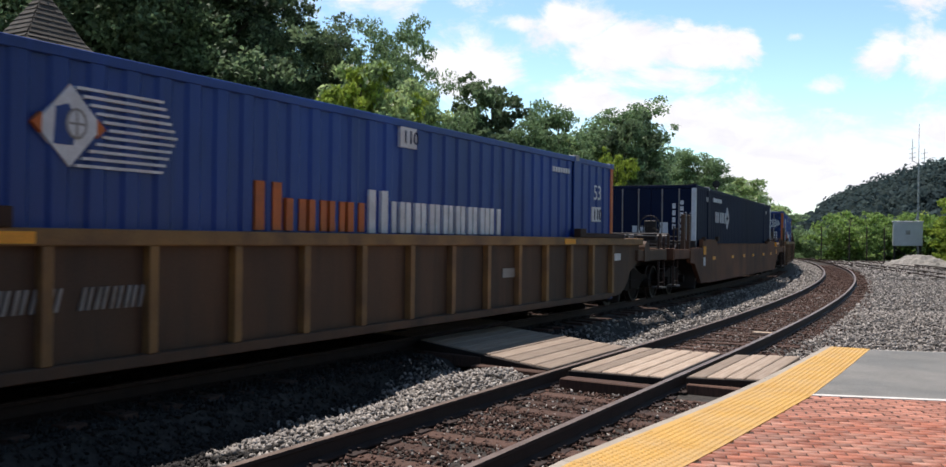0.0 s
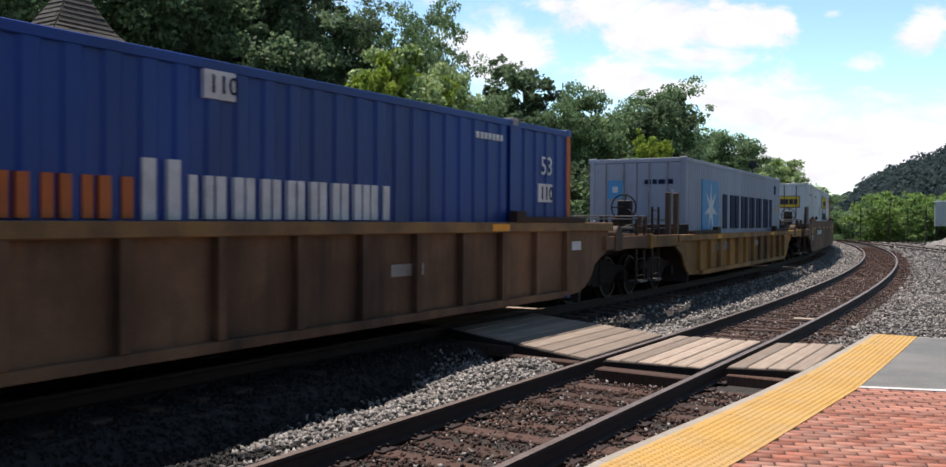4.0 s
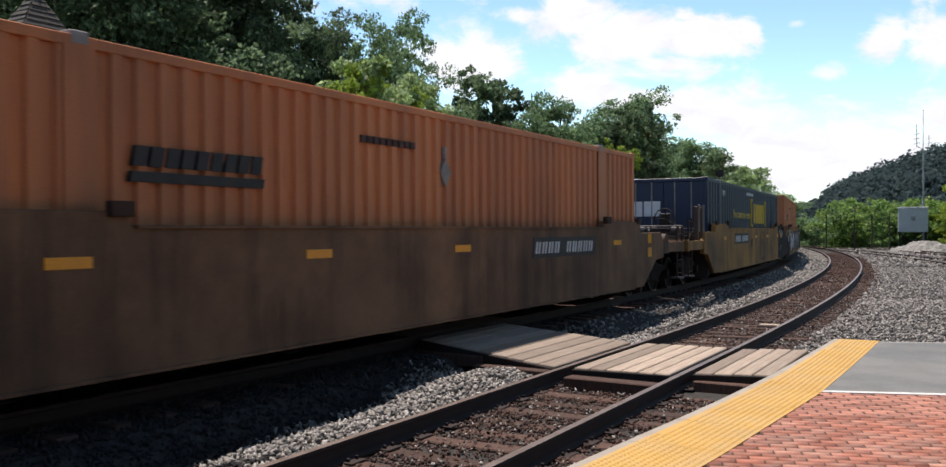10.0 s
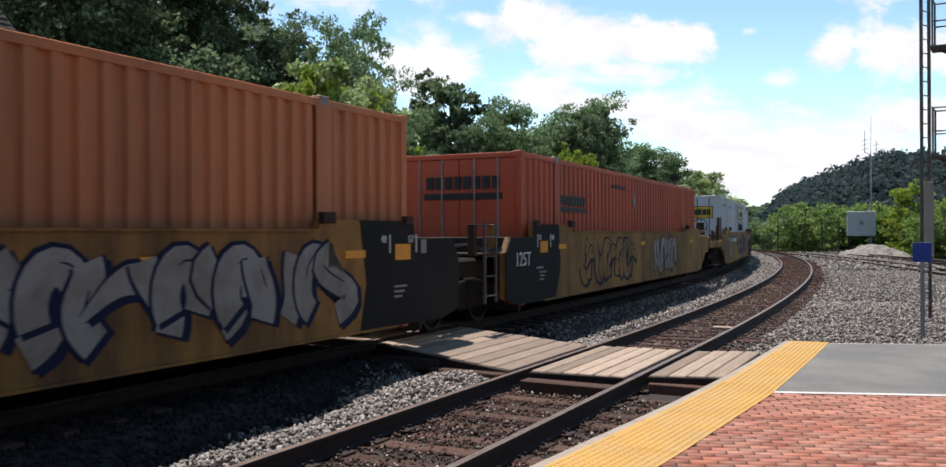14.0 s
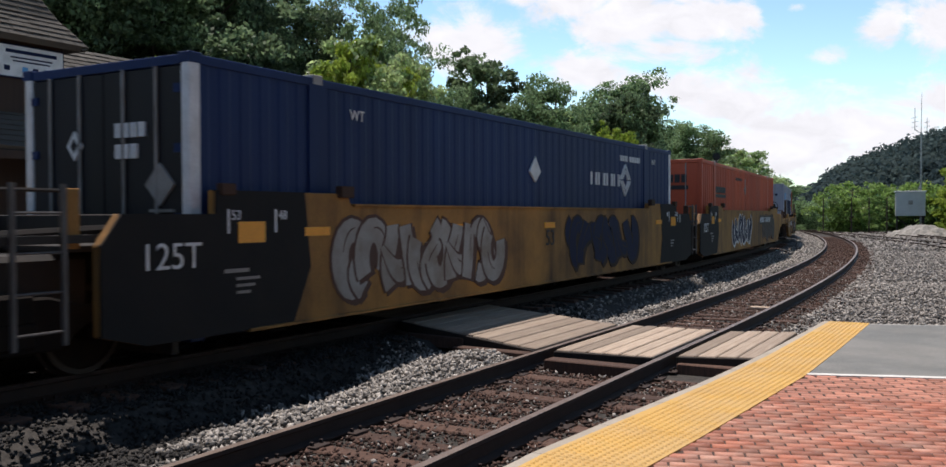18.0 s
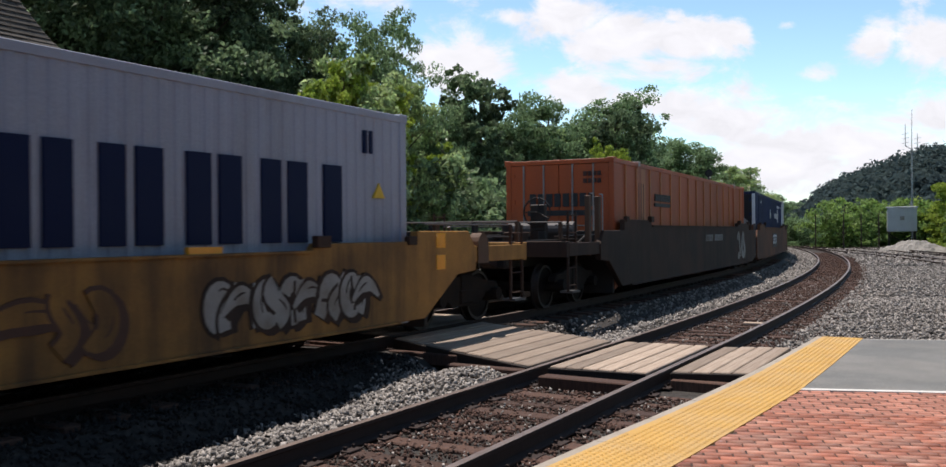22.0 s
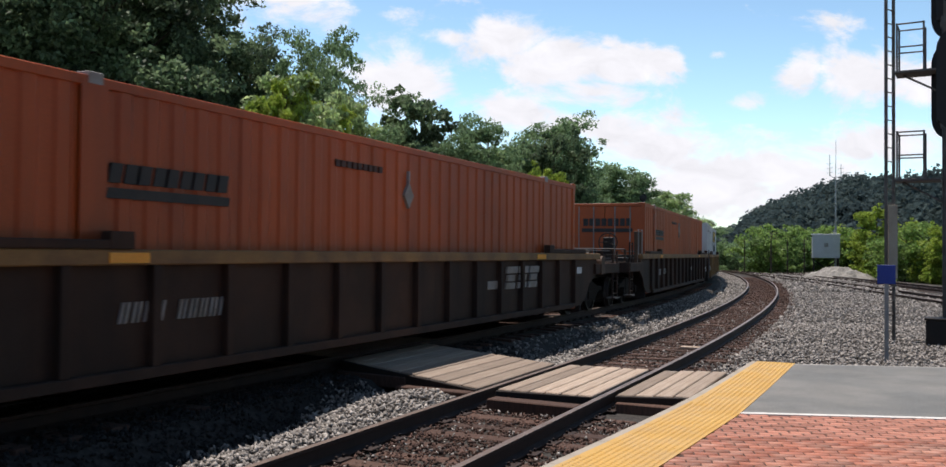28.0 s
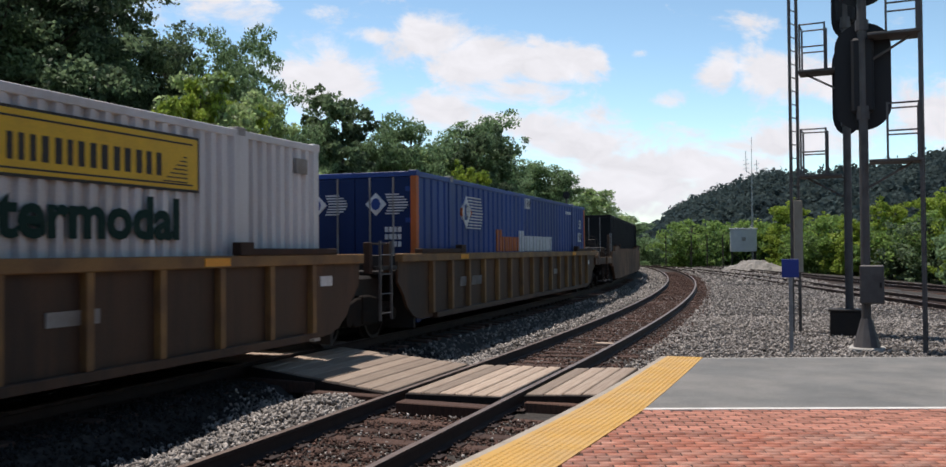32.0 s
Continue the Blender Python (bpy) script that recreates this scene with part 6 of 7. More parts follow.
FRAME_ME = cached("side_frame", lambda: slab(_frame, -0.08, 0.08, 0.02), [M["truck"]])
BOLSTER_ME = cached("bolster", lambda: box(-0.2, 0.2, -1.1, 1.1, 0.55, 0.82, 0.03), [M["truck"]])
SPRING_ME = cached("spring_nest", _springs, [M["truck"]])
BEARING_ME = cached("bearing", lambda: rod((0, -0.14, 0), (0, 0.1, 0), 0.11, 12), [M["truck"]])
WHEELSETS = []


def truck(parent, x):
    """A two-axle truck; its frames, springs and turning wheelsets are its own pieces."""
    t = new("truck", BOLSTER_ME)
    t.parent = parent
    t.location = (x, 0, 0)
    for y in (-1.0, 1.0):
        f = new("side_frame", FRAME_ME)
        f.parent, f.location = t, (0, y, 0)
        f = new("spring_nest", SPRING_ME)
        f.parent, f.location = t, (0, y, 0)
        for ax in (-0.89, 0.89):
            b = new("bearing", BEARING_ME)
            b.parent, b.location = t, (ax, y * 1.06, 0.455)
    for ax in (-0.89, 0.89):
        w = new("wheelset", WHEELS)
        w.parent, w.location = t, (ax, 0, 0.42)
        WHEELSETS.append(w)
    return t


def stroke(pts, w, taper=0.0):
    """A brush stroke of width w along a line of points, as one outline."""
    left, right = [], []
    for i, p in enumerate(pts):
        a, b = Vector(pts[max(i - 1, 0)]), Vector(pts[min(i + 1, len(pts) - 1)])
        d = (b - a).normalized()
        k = w * (1 - taper * abs(2 * i / (len(pts) - 1) - 1))
        left.append((p[0] - d.y * k, p[1] + d.x * k))
        right.append((p[0] + d.y * k, p[1] - d.x * k))
    return left + right[::-1]


def graffiti(c, x0, x1, z0, z1, n, seed, fill, edge, y):
    """Sprayed shapes: fat rounded strokes with a cast edge, an outline and thin inner lines, crowded over one another."""
    r = random.Random(seed)
    w, g = (x1 - x0) / n, z1 - z0
    layer = 0
    T = [k / 13 for k in range(14)]
    for i in range(n):
        cx = x0 + (i + 0.5) * w
        for j in range(3):
            fat = min(g * r.uniform(0.13, 0.19), w * 0.2)
            kind = (0, 1, 3, 1, 0, 2)[(i * 3 + j + seed) % 6]
            sx = cx + (j - 1) * w * 0.27
            zm = (z0 + z1) / 2
            taper = 0.1
            if kind == 0:               # upright with a sway
                k, q = r.uniform(-0.16, 0.16) * w, r.uniform(-0.1, 0.1) * w
                line = [(sx + k * (t - 0.5) * 2 + q * math.sin(t * 5), z0 + fat + (g - 2 * fat) * t) for t in T]
            elif kind == 1:             # open bow
                a0, rr = r.uniform(0, 6.28), g * 0.5 - fat - 0.04
                line = [(sx + rr * 0.7 * math.cos(a0 + t * 4.4), zm + rr * math.sin(a0 + t * 4.4)) for t in T]
            elif kind == 2:             # blade across, drawn out to a point
                s0, taper = r.choice((-1, 1)), 0.75
                line = [(sx - w * 0.5 + w * t, zm + s0 * g * (0.3 * math.sin(3 * t) - 0.12)) for t in T]
            else:                       # double bend
                s0 = r.choice((-1, 1))
                line = [(sx + s0 * w * 0.2 * math.sin(t * 6.0), z0 + fat + (g - 2 * fat) * t) for t in T]
            layer += 1
            e = 0.003 + 0.0009 * layer
            cast = [(x + 0.07, z - 0.045) for x, z in line]
            poly_mark(c, edge, stroke(cast, fat + 0.035, taper), y, "sprayed graffiti", e - 0.0003, "graffiti")
            poly_mark(c, edge, stroke(line, fat + 0.045, taper), y, "sprayed graffiti", e, "graffiti")
            poly_mark(c, fill, stroke(line, fat, taper), y, "sprayed graffiti", e + 0.0003, "graffiti")
            if fat > 0.08:              # a thin line inside the fill
                k0 = r.randrange(2, 7)
                inner = [(x + fat * 0.35, z + fat * 0.2) for x, z in line[k0:k0 + 5]]
                poly_mark(c, edge, stroke(inner, 0.014, 0.5), y, "sprayed graffiti", e + 0.0006, "graffiti")


def ladder_on(parent, x, y, z0, z1, mat, width=0.42):
    for d in (-width / 2, width / 2):
        part("ladder_stile", box(x + d - 0.02, x + d + 0.02, y - 0.02, y + 0.02, z0, z1), mat, parent)
    z = z0 + 0.12
    while z < z1:
        part("ladder_rung", rod((x - width / 2, y, z), (x + width / 2, y, z), 0.013, 6), mat, parent)
        z += 0.33


def car_end(car, sgn, he, coupled, paint, dark, first, tank=False):
    """Platform, draft sill, railings and ladders beyond the well at one end. he: the container's end from the middle."""
    def X(d):
        return sgn * (he + d)
    reach = 3.55 if coupled else 1.55
    part("draft_sill", box(X(0.2), X(reach), -0.28, 0.28, 0.78, 1.12, 0.02), dark, car)
    part("bulkhead", box(X(0.22), X(0.3), -1.36, 1.36, 0.14, 1.5, 0.01), dark, car)
    part("end_deck", box(X(0.3), X(reach - 0.3), -1.15, 1.15, 1.16, 1.22, 0.006), dark, car, "steel walkway deck")
    if coupled:
        part("end_beam", box(X(reach - 0.35), X(reach - 0.2), -1.45, 1.45, 1.0, 1.3, 0.01), paint, car)
        part("coupler", slab([(X(reach - 0.25), 0.82), (X(reach + 0.1), 0.8), (X(reach + 0.3), 0.86), (X(reach + 0.3), 1.06), (X(reach + 0.1), 1.08), (X(reach - 0.25), 1.04)], -0.12, 0.12, 0.02), M["rust_rail"], car)
        part("brake_hose", rod((X(reach - 0.2), 0.3, 0.85), (X(reach + 0.15), 0.25, 0.45), 0.03, 6), M["black_steel"], car)
        for y in (-1.3, -0.45, 0.45, 1.3):
            part("handrail_post", box(X(reach - 0.3), X(reach - 0.24), y - 0.03, y + 0.03, 1.3, 1.66), M["well_brown"] if abs(y) > 1 else dark, car)
        part("handrail", rod((X(reach - 0.27), -1.3, 1.66), (X(reach - 0.27), 1.3, 1.66), 0.018, 6), M["mast"], car)
        for y in (-1.2, 1.2):
            part("handrail", rod((X(0.5), y, 1.6), (X(reach - 0.3), y, 1.6), 0.015, 6), M["mast"], car)
            part("grab_rail", rod((X(0.5), y * 1.02, 1.42), (X(reach - 0.3), y * 1.02, 1.4), 0.013, 6), M["mast"], car)
        # the side beam runs on past the well to the end sill
        for y in (-1.46, 1.36):
            part("side_beam", box(X(1.2), X(reach - 0.3), y, y + 0.1, 1.02, 1.27, 0.01), paint, car)
        top = 1.86 if sgn < 0 else 1.6
        ladder_on(car, X(reach - 0.55), -1.42, 0.35, top, M["well_dark"])
        ladder_on(car, X(reach - 0.55), 1.42, 0.35, top, M["well_dark"])
        part("step", box(X(reach - 0.75), X(reach - 0.35), -1.5, -1.25, 0.33, 0.37), M["mast"], car)
        if sgn < 0:                     # tall brown stanchions with bent grab bars ahead of the doors
            for d in (1.25, 1.85):
                st = part("stanchion", box(X(d), X(d + 0.15), -1.42, -1.32, 1.0, 2.2, 0.012), M["well_brown"], car, "brown steel stanchion")
                part("grab_bar", rod((X(d - 0.08), -1.42, 1.5), (X(d - 0.08), -1.42, 2.24), 0.014, 6), M["galv"], st)
                part("grab_bar", rod((X(d - 0.08), -1.42, 2.24), (X(d + 0.1), -1.42, 2.24), 0.014, 6), M["galv"], st)
            part("placard", box(X(2.2), X(2.55), -1.44, -1.42, 1.06, 1.24, 0.004), M["reflector"], car, "yellow reflector plate")
        else:                           # round-topped housing at the end of the side beam
            cap = part("end_housing", slab([(X(1.75) + 0.17 * math.cos(radians(a)), math.sin(radians(a)) * 0.2 + 1.27) for a in range(0, 181, 20)] + [(X(1.75) - 0.17, 1.0), (X(1.75) + 0.17, 1.0)], -1.48, -1.3), M["well_brown"], car, "round-topped rusty end housing")
            part("release_lever", rod((X(1.2), -1.3, 1.28), (X(1.0), -1.3, 1.56), 0.02, 6), M["mast"], cap)
        if first and tank:
            part("air_reservoir", rod((X(1.0), -0.75, 1.55), (X(1.0), 0.75, 1.55), 0.15, 14), M["mast"], car, "grey air reservoir")
        if first and sgn < 0:
            bm = bmesh.new()
            ring = [Vector((X(reach - 0.34), -0.8 + 0.27 * math.cos(k_ * math.pi / 7), 1.85 + 0.27 * math.sin(k_ * math.pi / 7))) for k_ in range(15)]
            for k_ in range(14):
                add_rod(bm, ring[k_], ring[k_ + 1], 0.017, 5)
                if k_ % 4 == 0:
                    add_rod(bm, ring[k_], Vector((X(reach - 0.34), -0.8, 1.85)), 0.014, 5)
            part("brake_wheel", bm, M["black_steel"], car)
            # pipes, valves and brackets crowding the end platform
            rp = random.Random(int(he * 100) + (7 if tank else 0))
            for k_ in range(5):
                d_, y_ = rp.uniform(0.5, 2.8), rp.uniform(-1.2, 0.6)
                part("valve_box", box(X(d_), X(d_ + rp.uniform(0.15, 0.4)), y_, y_ + rp.uniform(0.15, 0.4), 1.22, 1.22 + rp.uniform(0.15, 0.45), 0.02), M["well_dark"] if k_ % 2 else dark, car)
            for k_ in range(4):
                y_ = rp.uniform(-1.25, 0.9)
                part("pipe", rod((X(rp.uniform(0.3, 1.0)), y_, rp.uniform(0.7, 1.6)), (X(rp.uniform(1.8, 3.0)), y_ + rp.uniform(-0.2, 0.2), rp.uniform(0.9, 1.7)), 0.022, 6), dark if k_ % 2 else M["well_dark"], car)
            part("brake_housing", box(X(reach - 0.5), X(reach - 0.36), -0.95, -0.65, 1.5, 2.0, 0.02), dark, car)
        for i, y in enumerate((-0.55, 0.15)):
            part("brake_pipe", rod((X(0.3), y, 1.32 + 0.09 * i), (X(reach - 0.4), y, 1.30 + 0.09 * i), 0.025, 6), dark, car)
    else:
        if first:
            ladder_on(car, X(1.75), -1.44, 0.4, 1.75, M["mast"], 0.46)
            part("ladder_bracket", box(X(1.2), X(2.1), -1.42, -1.3, 1.25, 1.32), dark, car)
            part("articulation_housing", box(X(0.9), X(2.4), -0.95, 0.95, 0.5, 1.14, 0.05), dark, car)
            for d, m in ((1.3, paint), (2.1, M["well_dark"])):
                part("handrail_post", box(X(d), X(d + 0.12), -1.36, -1.24, 1.2, 1.72, 0.008), m, car)
                part("handrail_post", box(X(d), X(d + 0.12), 1.24, 1.36, 1.2, 1.72, 0.008), m, car)
            part("handrail", rod((X(1.3), -1.3, 1.7), (X(2.2), -1.3, 1.7), 0.02, 6), dark, car)
            part("brake_hose", rod((X(0.3), -0.4, 1.35), (X(1.5), -0.3, 1.3), 0.05, 6), M["black_steel"], car)
        part("spigot", rod((X(reach - 0.1), 0, 0.7), (X(reach - 0.1), 0, 1.2), 0.26, 12), M["truck"], car)


def well_smooth(L, lead, trail, paint, label, black_ends=(), low=False, plain=False, refl=((1.5, 4.72, 7.96, 11.03, 14.32), 1.25), drop=0.0):
    """A well car with flat welded sides. lead, trail: whether that end is coupled."""
    car = thing("well_car", None, label, "railway car", "well cars of the train")
    he, w = L / 2, 1.49
    z0, z1, z2 = 0.29, 1.6, 1.74
    if low:
        z1, z2 = 1.26, 1.36
    z1, z2, ze = z1 - drop, z2 - drop, 1.5 - drop
    ra, rb = (1.5 if lead else 1.2), (1.5 if trail else 1.2)
    lo_a = [(-he - ra, 0.9), (-he - ra + 0.55, 0.86), (-he - 0.05, z0)] if lead else [(-he - ra, 0.42), (-he - ra + 0.5, z0)]
    lo_b = [(he + 0.05, z0), (he + rb - 0.55, 0.86), (he + rb, 0.9)] if trail else [(he + rb - 0.5, z0), (he + rb, 0.42)]
    pts = lo_a + lo_b + [(he + rb, 1.22), (he + rb - 0.22, ze),
           (he - 0.15, ze), (he - 0.15, z2), (he - 2.3, z2), (he - 2.38, z1),
           (-he + 2.38, z1), (-he + 2.3, z2), (-he + 0.15, z2), (-he + 0.15, ze), (-he - ra + 0.22, ze), (-he - ra, 1.22)]
    for y in (-w, w - 0.12):
        sill = part("side_sill", slab(pts, y, y + 0.12, 0.012), paint, car)
    y = -w - 0.002
    part("top_flange", box(-he + 2.4, he - 2.4, -w - 0.035, -w + 0.1, z1 - 0.012, z1 + 0.02, 0.004), paint, car)
    part("bottom_flange", box(-he + 0.6, he - 0.6, -w - 0.03, -w + 0.16, z0 - 0.02, z0 + 0.015, 0.004), paint, car)
    for sg_ in (-1, 1):
        part("guide", box(sg_ * (he - 2.1), sg_ * (he - 2.35), -w - 0.07, -w + 0.03, z2 - 0.05, z2 + 0.09, 0.01), M["well_dark"], car, "rusty container guide")
        part("guide", box(sg_ * (he - 0.2), sg_ * (he - 0.4), -w - 0.04, -w + 0.05, z2 - 0.05, z2 + 0.07, 0.01), M["well_dark"], car)
    for i in range(5):
        x = -he + 1.2 + i * (L - 2.4) / 4
        part("cross_beam", box(x - 0.12, x + 0.12, -w + 0.12, w - 0.12, z0 - 0.08, DECK - 0.005), M["black_steel"], car)
    for x in () if plain else refl[0][:9 if L > 14 else 3]:
        x -= he
        mark(car, M["reflector"], x, x + 0.45, refl[1], refl[1] + 0.1, y, 0, "yellow reflector strip", name="reflector")
    for e in black_ends:
        x0, x1 = ((-he - ra + 0.08, -he + 1.5) if e < 0 else (he - 1.5, he + rb - 0.08))
        if e < 0:
            q = [(-he - ra, 0.42), (-he - ra + 0.5, z0), (-he + 1.3, z0), (-he + 1.6, 0.9), (-he + 1.5, z2), (-he + 0.15, z2), (-he + 0.15, 1.5), (-he - ra + 0.22, 1.5), (-he - ra, 1.22)]
        else:
            q = [(he + rb, 0.42), (he + rb - 0.5, z0), (he - 1.5, z0), (he - 1.35, 0.9), (he - 1.5, z2), (he - 0.15, z2), (he - 0.15, 1.5), (he + rb - 0.22, 1.5), (he + rb, 1.22)]
        poly_mark(car, M["black"], q, y + 0.003, "black painted end panel", 0.008, "end_panel")
        xs = -he + 0.1 if e < 0 else he - 1.2
        xs -= 0.2 if e < 0 else 0.0
        if e < 0:
            text_part("125T", 0.25, M["mark_white"], car, -he - 0.8, y - 0.012, 0.98)
        for d, words in ((0.13, "53"), (0.83, "48")) if e < 0 else ((0.1, "48"), (0.8, "53")):
            text_part(words, 0.1, M["mark_white"], car, xs + d + 0.32 if e < 0 else xs + d + 0.08, y - 0.012, 1.44)
        mark(car, M["mark_grey"], *((xs + 1.25, xs + 1.4) if e > 0 else (xs + 0.35, xs + 0.7)), *((1.28, 1.48) if e > 0 else (0.9, 0.94)), y - 0.004, name="stencil_bar")
        for k in range(3):
            mark(car, M["mark_grey"], xs + 0.52, xs + 0.86 - 0.07 * k, 0.82 - 0.07 * k, 0.85 - 0.07 * k, y - 0.004, name="stencil_bar")
        mark(car, M["reflector"], xs + 0.55, xs + 0.95, 1.2, 1.42, y - 0.004, 0, "yellow reflector", name="reflector")
        for d in (0.4, 1.1):
            mark(car, M["mark_white"], xs + d, xs + d + 0.03, 1.3, 1.55, y - 0.004)
    if not black_ends and not plain:
        mark(car, M["reflector"], -he + 0.2, -he + 0.6, 1.1, 1.34, y, 0, "yellow reflector", name="reflector")
        mark(car, M["mark_white"], -he + 0.22, -he + 0.5, 0.78, 1.02, y)
        for z in (0.95, 1.26):
            mark(car, M["reflector"], he + 0.34, he + 0.58, z, z + 0.21, y, 0, "yellow reflector", name="reflector")
    car_end(car, -1, he, lead, paint, M["black_steel"], True, not low)
    car_end(car, 1, he, trail, paint, M["black_steel"], trail)
    truck(car, -he - (1.9 if lead else 1.75))
    if trail:
        truck(car, he + 1.9)
    return car


def number_panel(car, x0, x1, z, y, plate_mat=None):
    if plate_mat:
        mark(car, plate_mat, x0 - 0.1, x1 + 0.1, z - 0.07, z + 0.28, y, 0.05, "dark panel behind white figures", name="number_panel")
    n = 10
    w = (x1 - x0) / n
    for i in range(n):
        if i != 4:
            mark(car, M["mark_white"] if plate_mat else M["mark_grey"], x0 + i * w, x0 + i * w + w * 0.22, z, z + 0.2, y - 0.007, 0.05, name="number_bar")
            mark(car, M["mark_white"] if plate_mat else M["mark_grey"], x0 + i * w + w * 0.44, x0 + i * w + w * 0.66, z, z + 0.2, y - 0.007, 0.05, name="number_bar")


def well_ribbed(L, lead, trail, paint, chord, label, top=1.52, ribs=13, black_ends=()):
    """A well car with open panels between upright ribs under a heavy top chord."""
    car = thing("well_car", None, label, "railway car", "well cars of the train")
    he, w = L / 2, 1.49
    z0 = 0.29
    ra, rb = (1.45 if lead else 1.1), (1.45 if trail else 1.1)
    # web with a rounded cut-out over each truck
    a1 = [(he - 0.05 + 0.95 * math.sin(radians(a)), z0 + 0.75 * (1 - math.cos(radians(a)))) for a in (0, 15, 30, 50, 70)]
    pts = [(-x, z) for x, z in a1[::-1]] + a1 + [(he + rb, 1.02), (he + rb, top - 0.14), (-he - ra, top - 0.14), (-he - ra, 1.02)]
    for y in (-w + 0.1, w - 0.15):
        part("web", slab(pts, y, y + 0.05), paint, car, "recessed side web")
    for y in (-w, w - 0.16):
        part("top_chord", box(-he - ra, he + rb, y, y + 0.16, top - 0.15, top, 0.012), chord, car, "ochre top chord")
        part("bottom_chord", box(-he + 0.6, he - 0.6, y + 0.0, y + 0.16, z0 - 0.02, z0 + 0.09, 0.01), paint, car)
    rib_mat = M["chord"] if paint is M["well_brown"] else paint
    for i in range(ribs):
        x = -he + 0.45 + i * (L - 0.9) / (ribs - 1)
        for y in (-w + 0.005, w - 0.075):
            part("rib", box(x - 0.055, x + 0.055, y, y + 0.1, z0 + 0.09, top - 0.15, 0.008), rib_mat, car)
    part("end_cap", box(-he - 0.2, -he + 2.2, -w - 0.01, -w + 0.15, top, top + 0.09, 0.012), M["well_dark"], car)
    part("end_cap", box(he - 2.2, he + 0.2, -w - 0.01, -w + 0.15, top, top + 0.09, 0.012), M["well_dark"], car)
    for sg_ in (-1, 1):
        part("guide", box(sg_ * (he - 2.0), sg_ * (he - 2.3), -w - 0.02, -w + 0.12, top, top + 0.17, 0.01), M["well_dark"], car)
    for i in range(5):
        x = -he + 1.2 + i * (L - 2.4) / 4
        part("cross_beam", box(x - 0.12, x + 0.12, -w + 0.16, w - 0.16, z0 - 0.08, DECK - 0.005), M["black_steel"], car)
    for x in (-he + 2.0, he - 3.0):
        mark(car, M["reflector"], x, x + 0.5, top - 0.13, top - 0.03, -w - 0.002, 0, "yellow reflector strip", name="reflector")
    number_panel(car, -he + 2.2, -he + 3.75, 0.82, -w + 0.09)
    mark(car, M["mark_grey"], he - 5.3, he - 4.6, 0.85, 1.0, -w + 0.09, name="stencil_bar")
    for e in black_ends:
        x0 = -he - 0.6 if e < 0 else he - 0.45
        mark(car, M["black"], x0, x0 + 1.05, 0.62, 1.28, -w + 0.09, 0, "black end panel", 0.02, "end_panel")
        text_part("125T", 0.22, M["mark_white"], car, x0 + 0.15, -w + 0.03, 0.72)
    mark(car, M["mark_white"], he - 0.15, he + 0.2, 1.05, 1.2, -w + 0.09, name="stencil_bar")
    car_end(car, -1, he, lead, paint, M["black_steel"], True)
    car_end(car, 1, he, trail, paint, M["black_steel"], trail)
    truck(car, -he - (1.9 if lead else 1.75))
    if trail:
        truck(car, he + 1.9)
    return car


# Each vehicle: the place of its container's leading end at the start, length, container, well car
BLUE = dict(paint=M["blue"], pitch=0.38, depth=0.03, end_post=M["mark_orange"], door_paint=M["navy_bright"], kind="stripes", label="blue ribbed 53-foot container with white and orange marks")
NAVY = dict(paint=M["navy"], pitch=0.3, depth=0.01, end_post=M["mark_white"], door_paint=M["door_dark"], kind="diamond", label="navy blue container with white corner posts and emblem")
NAVY_B = dict(NAVY, paint=M["navy_dark"], door_paint=None, kind="diamond_forward", label="navy blue container with its white emblem near the doors")
ORANGE_P = dict(paint=M["pale_orange"], pitch=0.275, depth=0.048, tall=3.06, kind="orange_box", label="faded orange ribbed container with black marks")
ORANGE_R = dict(paint=M["red_orange"], pitch=0.3, depth=0.045, kind="orange_box", label="red-orange ribbed container with black marks")
ORANGE_O = dict(paint=M["orange"], pitch=0.36, depth=0.025, tall=2.95, kind="orange_box", label="bright orange container with black marks")
ORANGE_F = dict(paint=M["orange"], pitch=0, depth=0, kind="orange_flat", label="flat-sided orange container with pale upright posts")
WHITE = dict(paint=M["white"], pitch=0.222, depth=0.06, tall=3.06, kind="yellow_panel", label="white ribbed container with a yellow panel and dark lettering")
STAR = dict(paint=M["grey"], pitch=0.2, depth=0.014, kind="star", label="light grey 40-foot container with sky-blue star square")
GOLD = dict(paint=M["gold"], pitch=0.42, depth=0.04, kind="gold", label="dark blue container with gold slanted lettering")
BLK = dict(paint=M["black"], pitch=0.42, depth=0.04, kind="", label="plain black ribbed container")
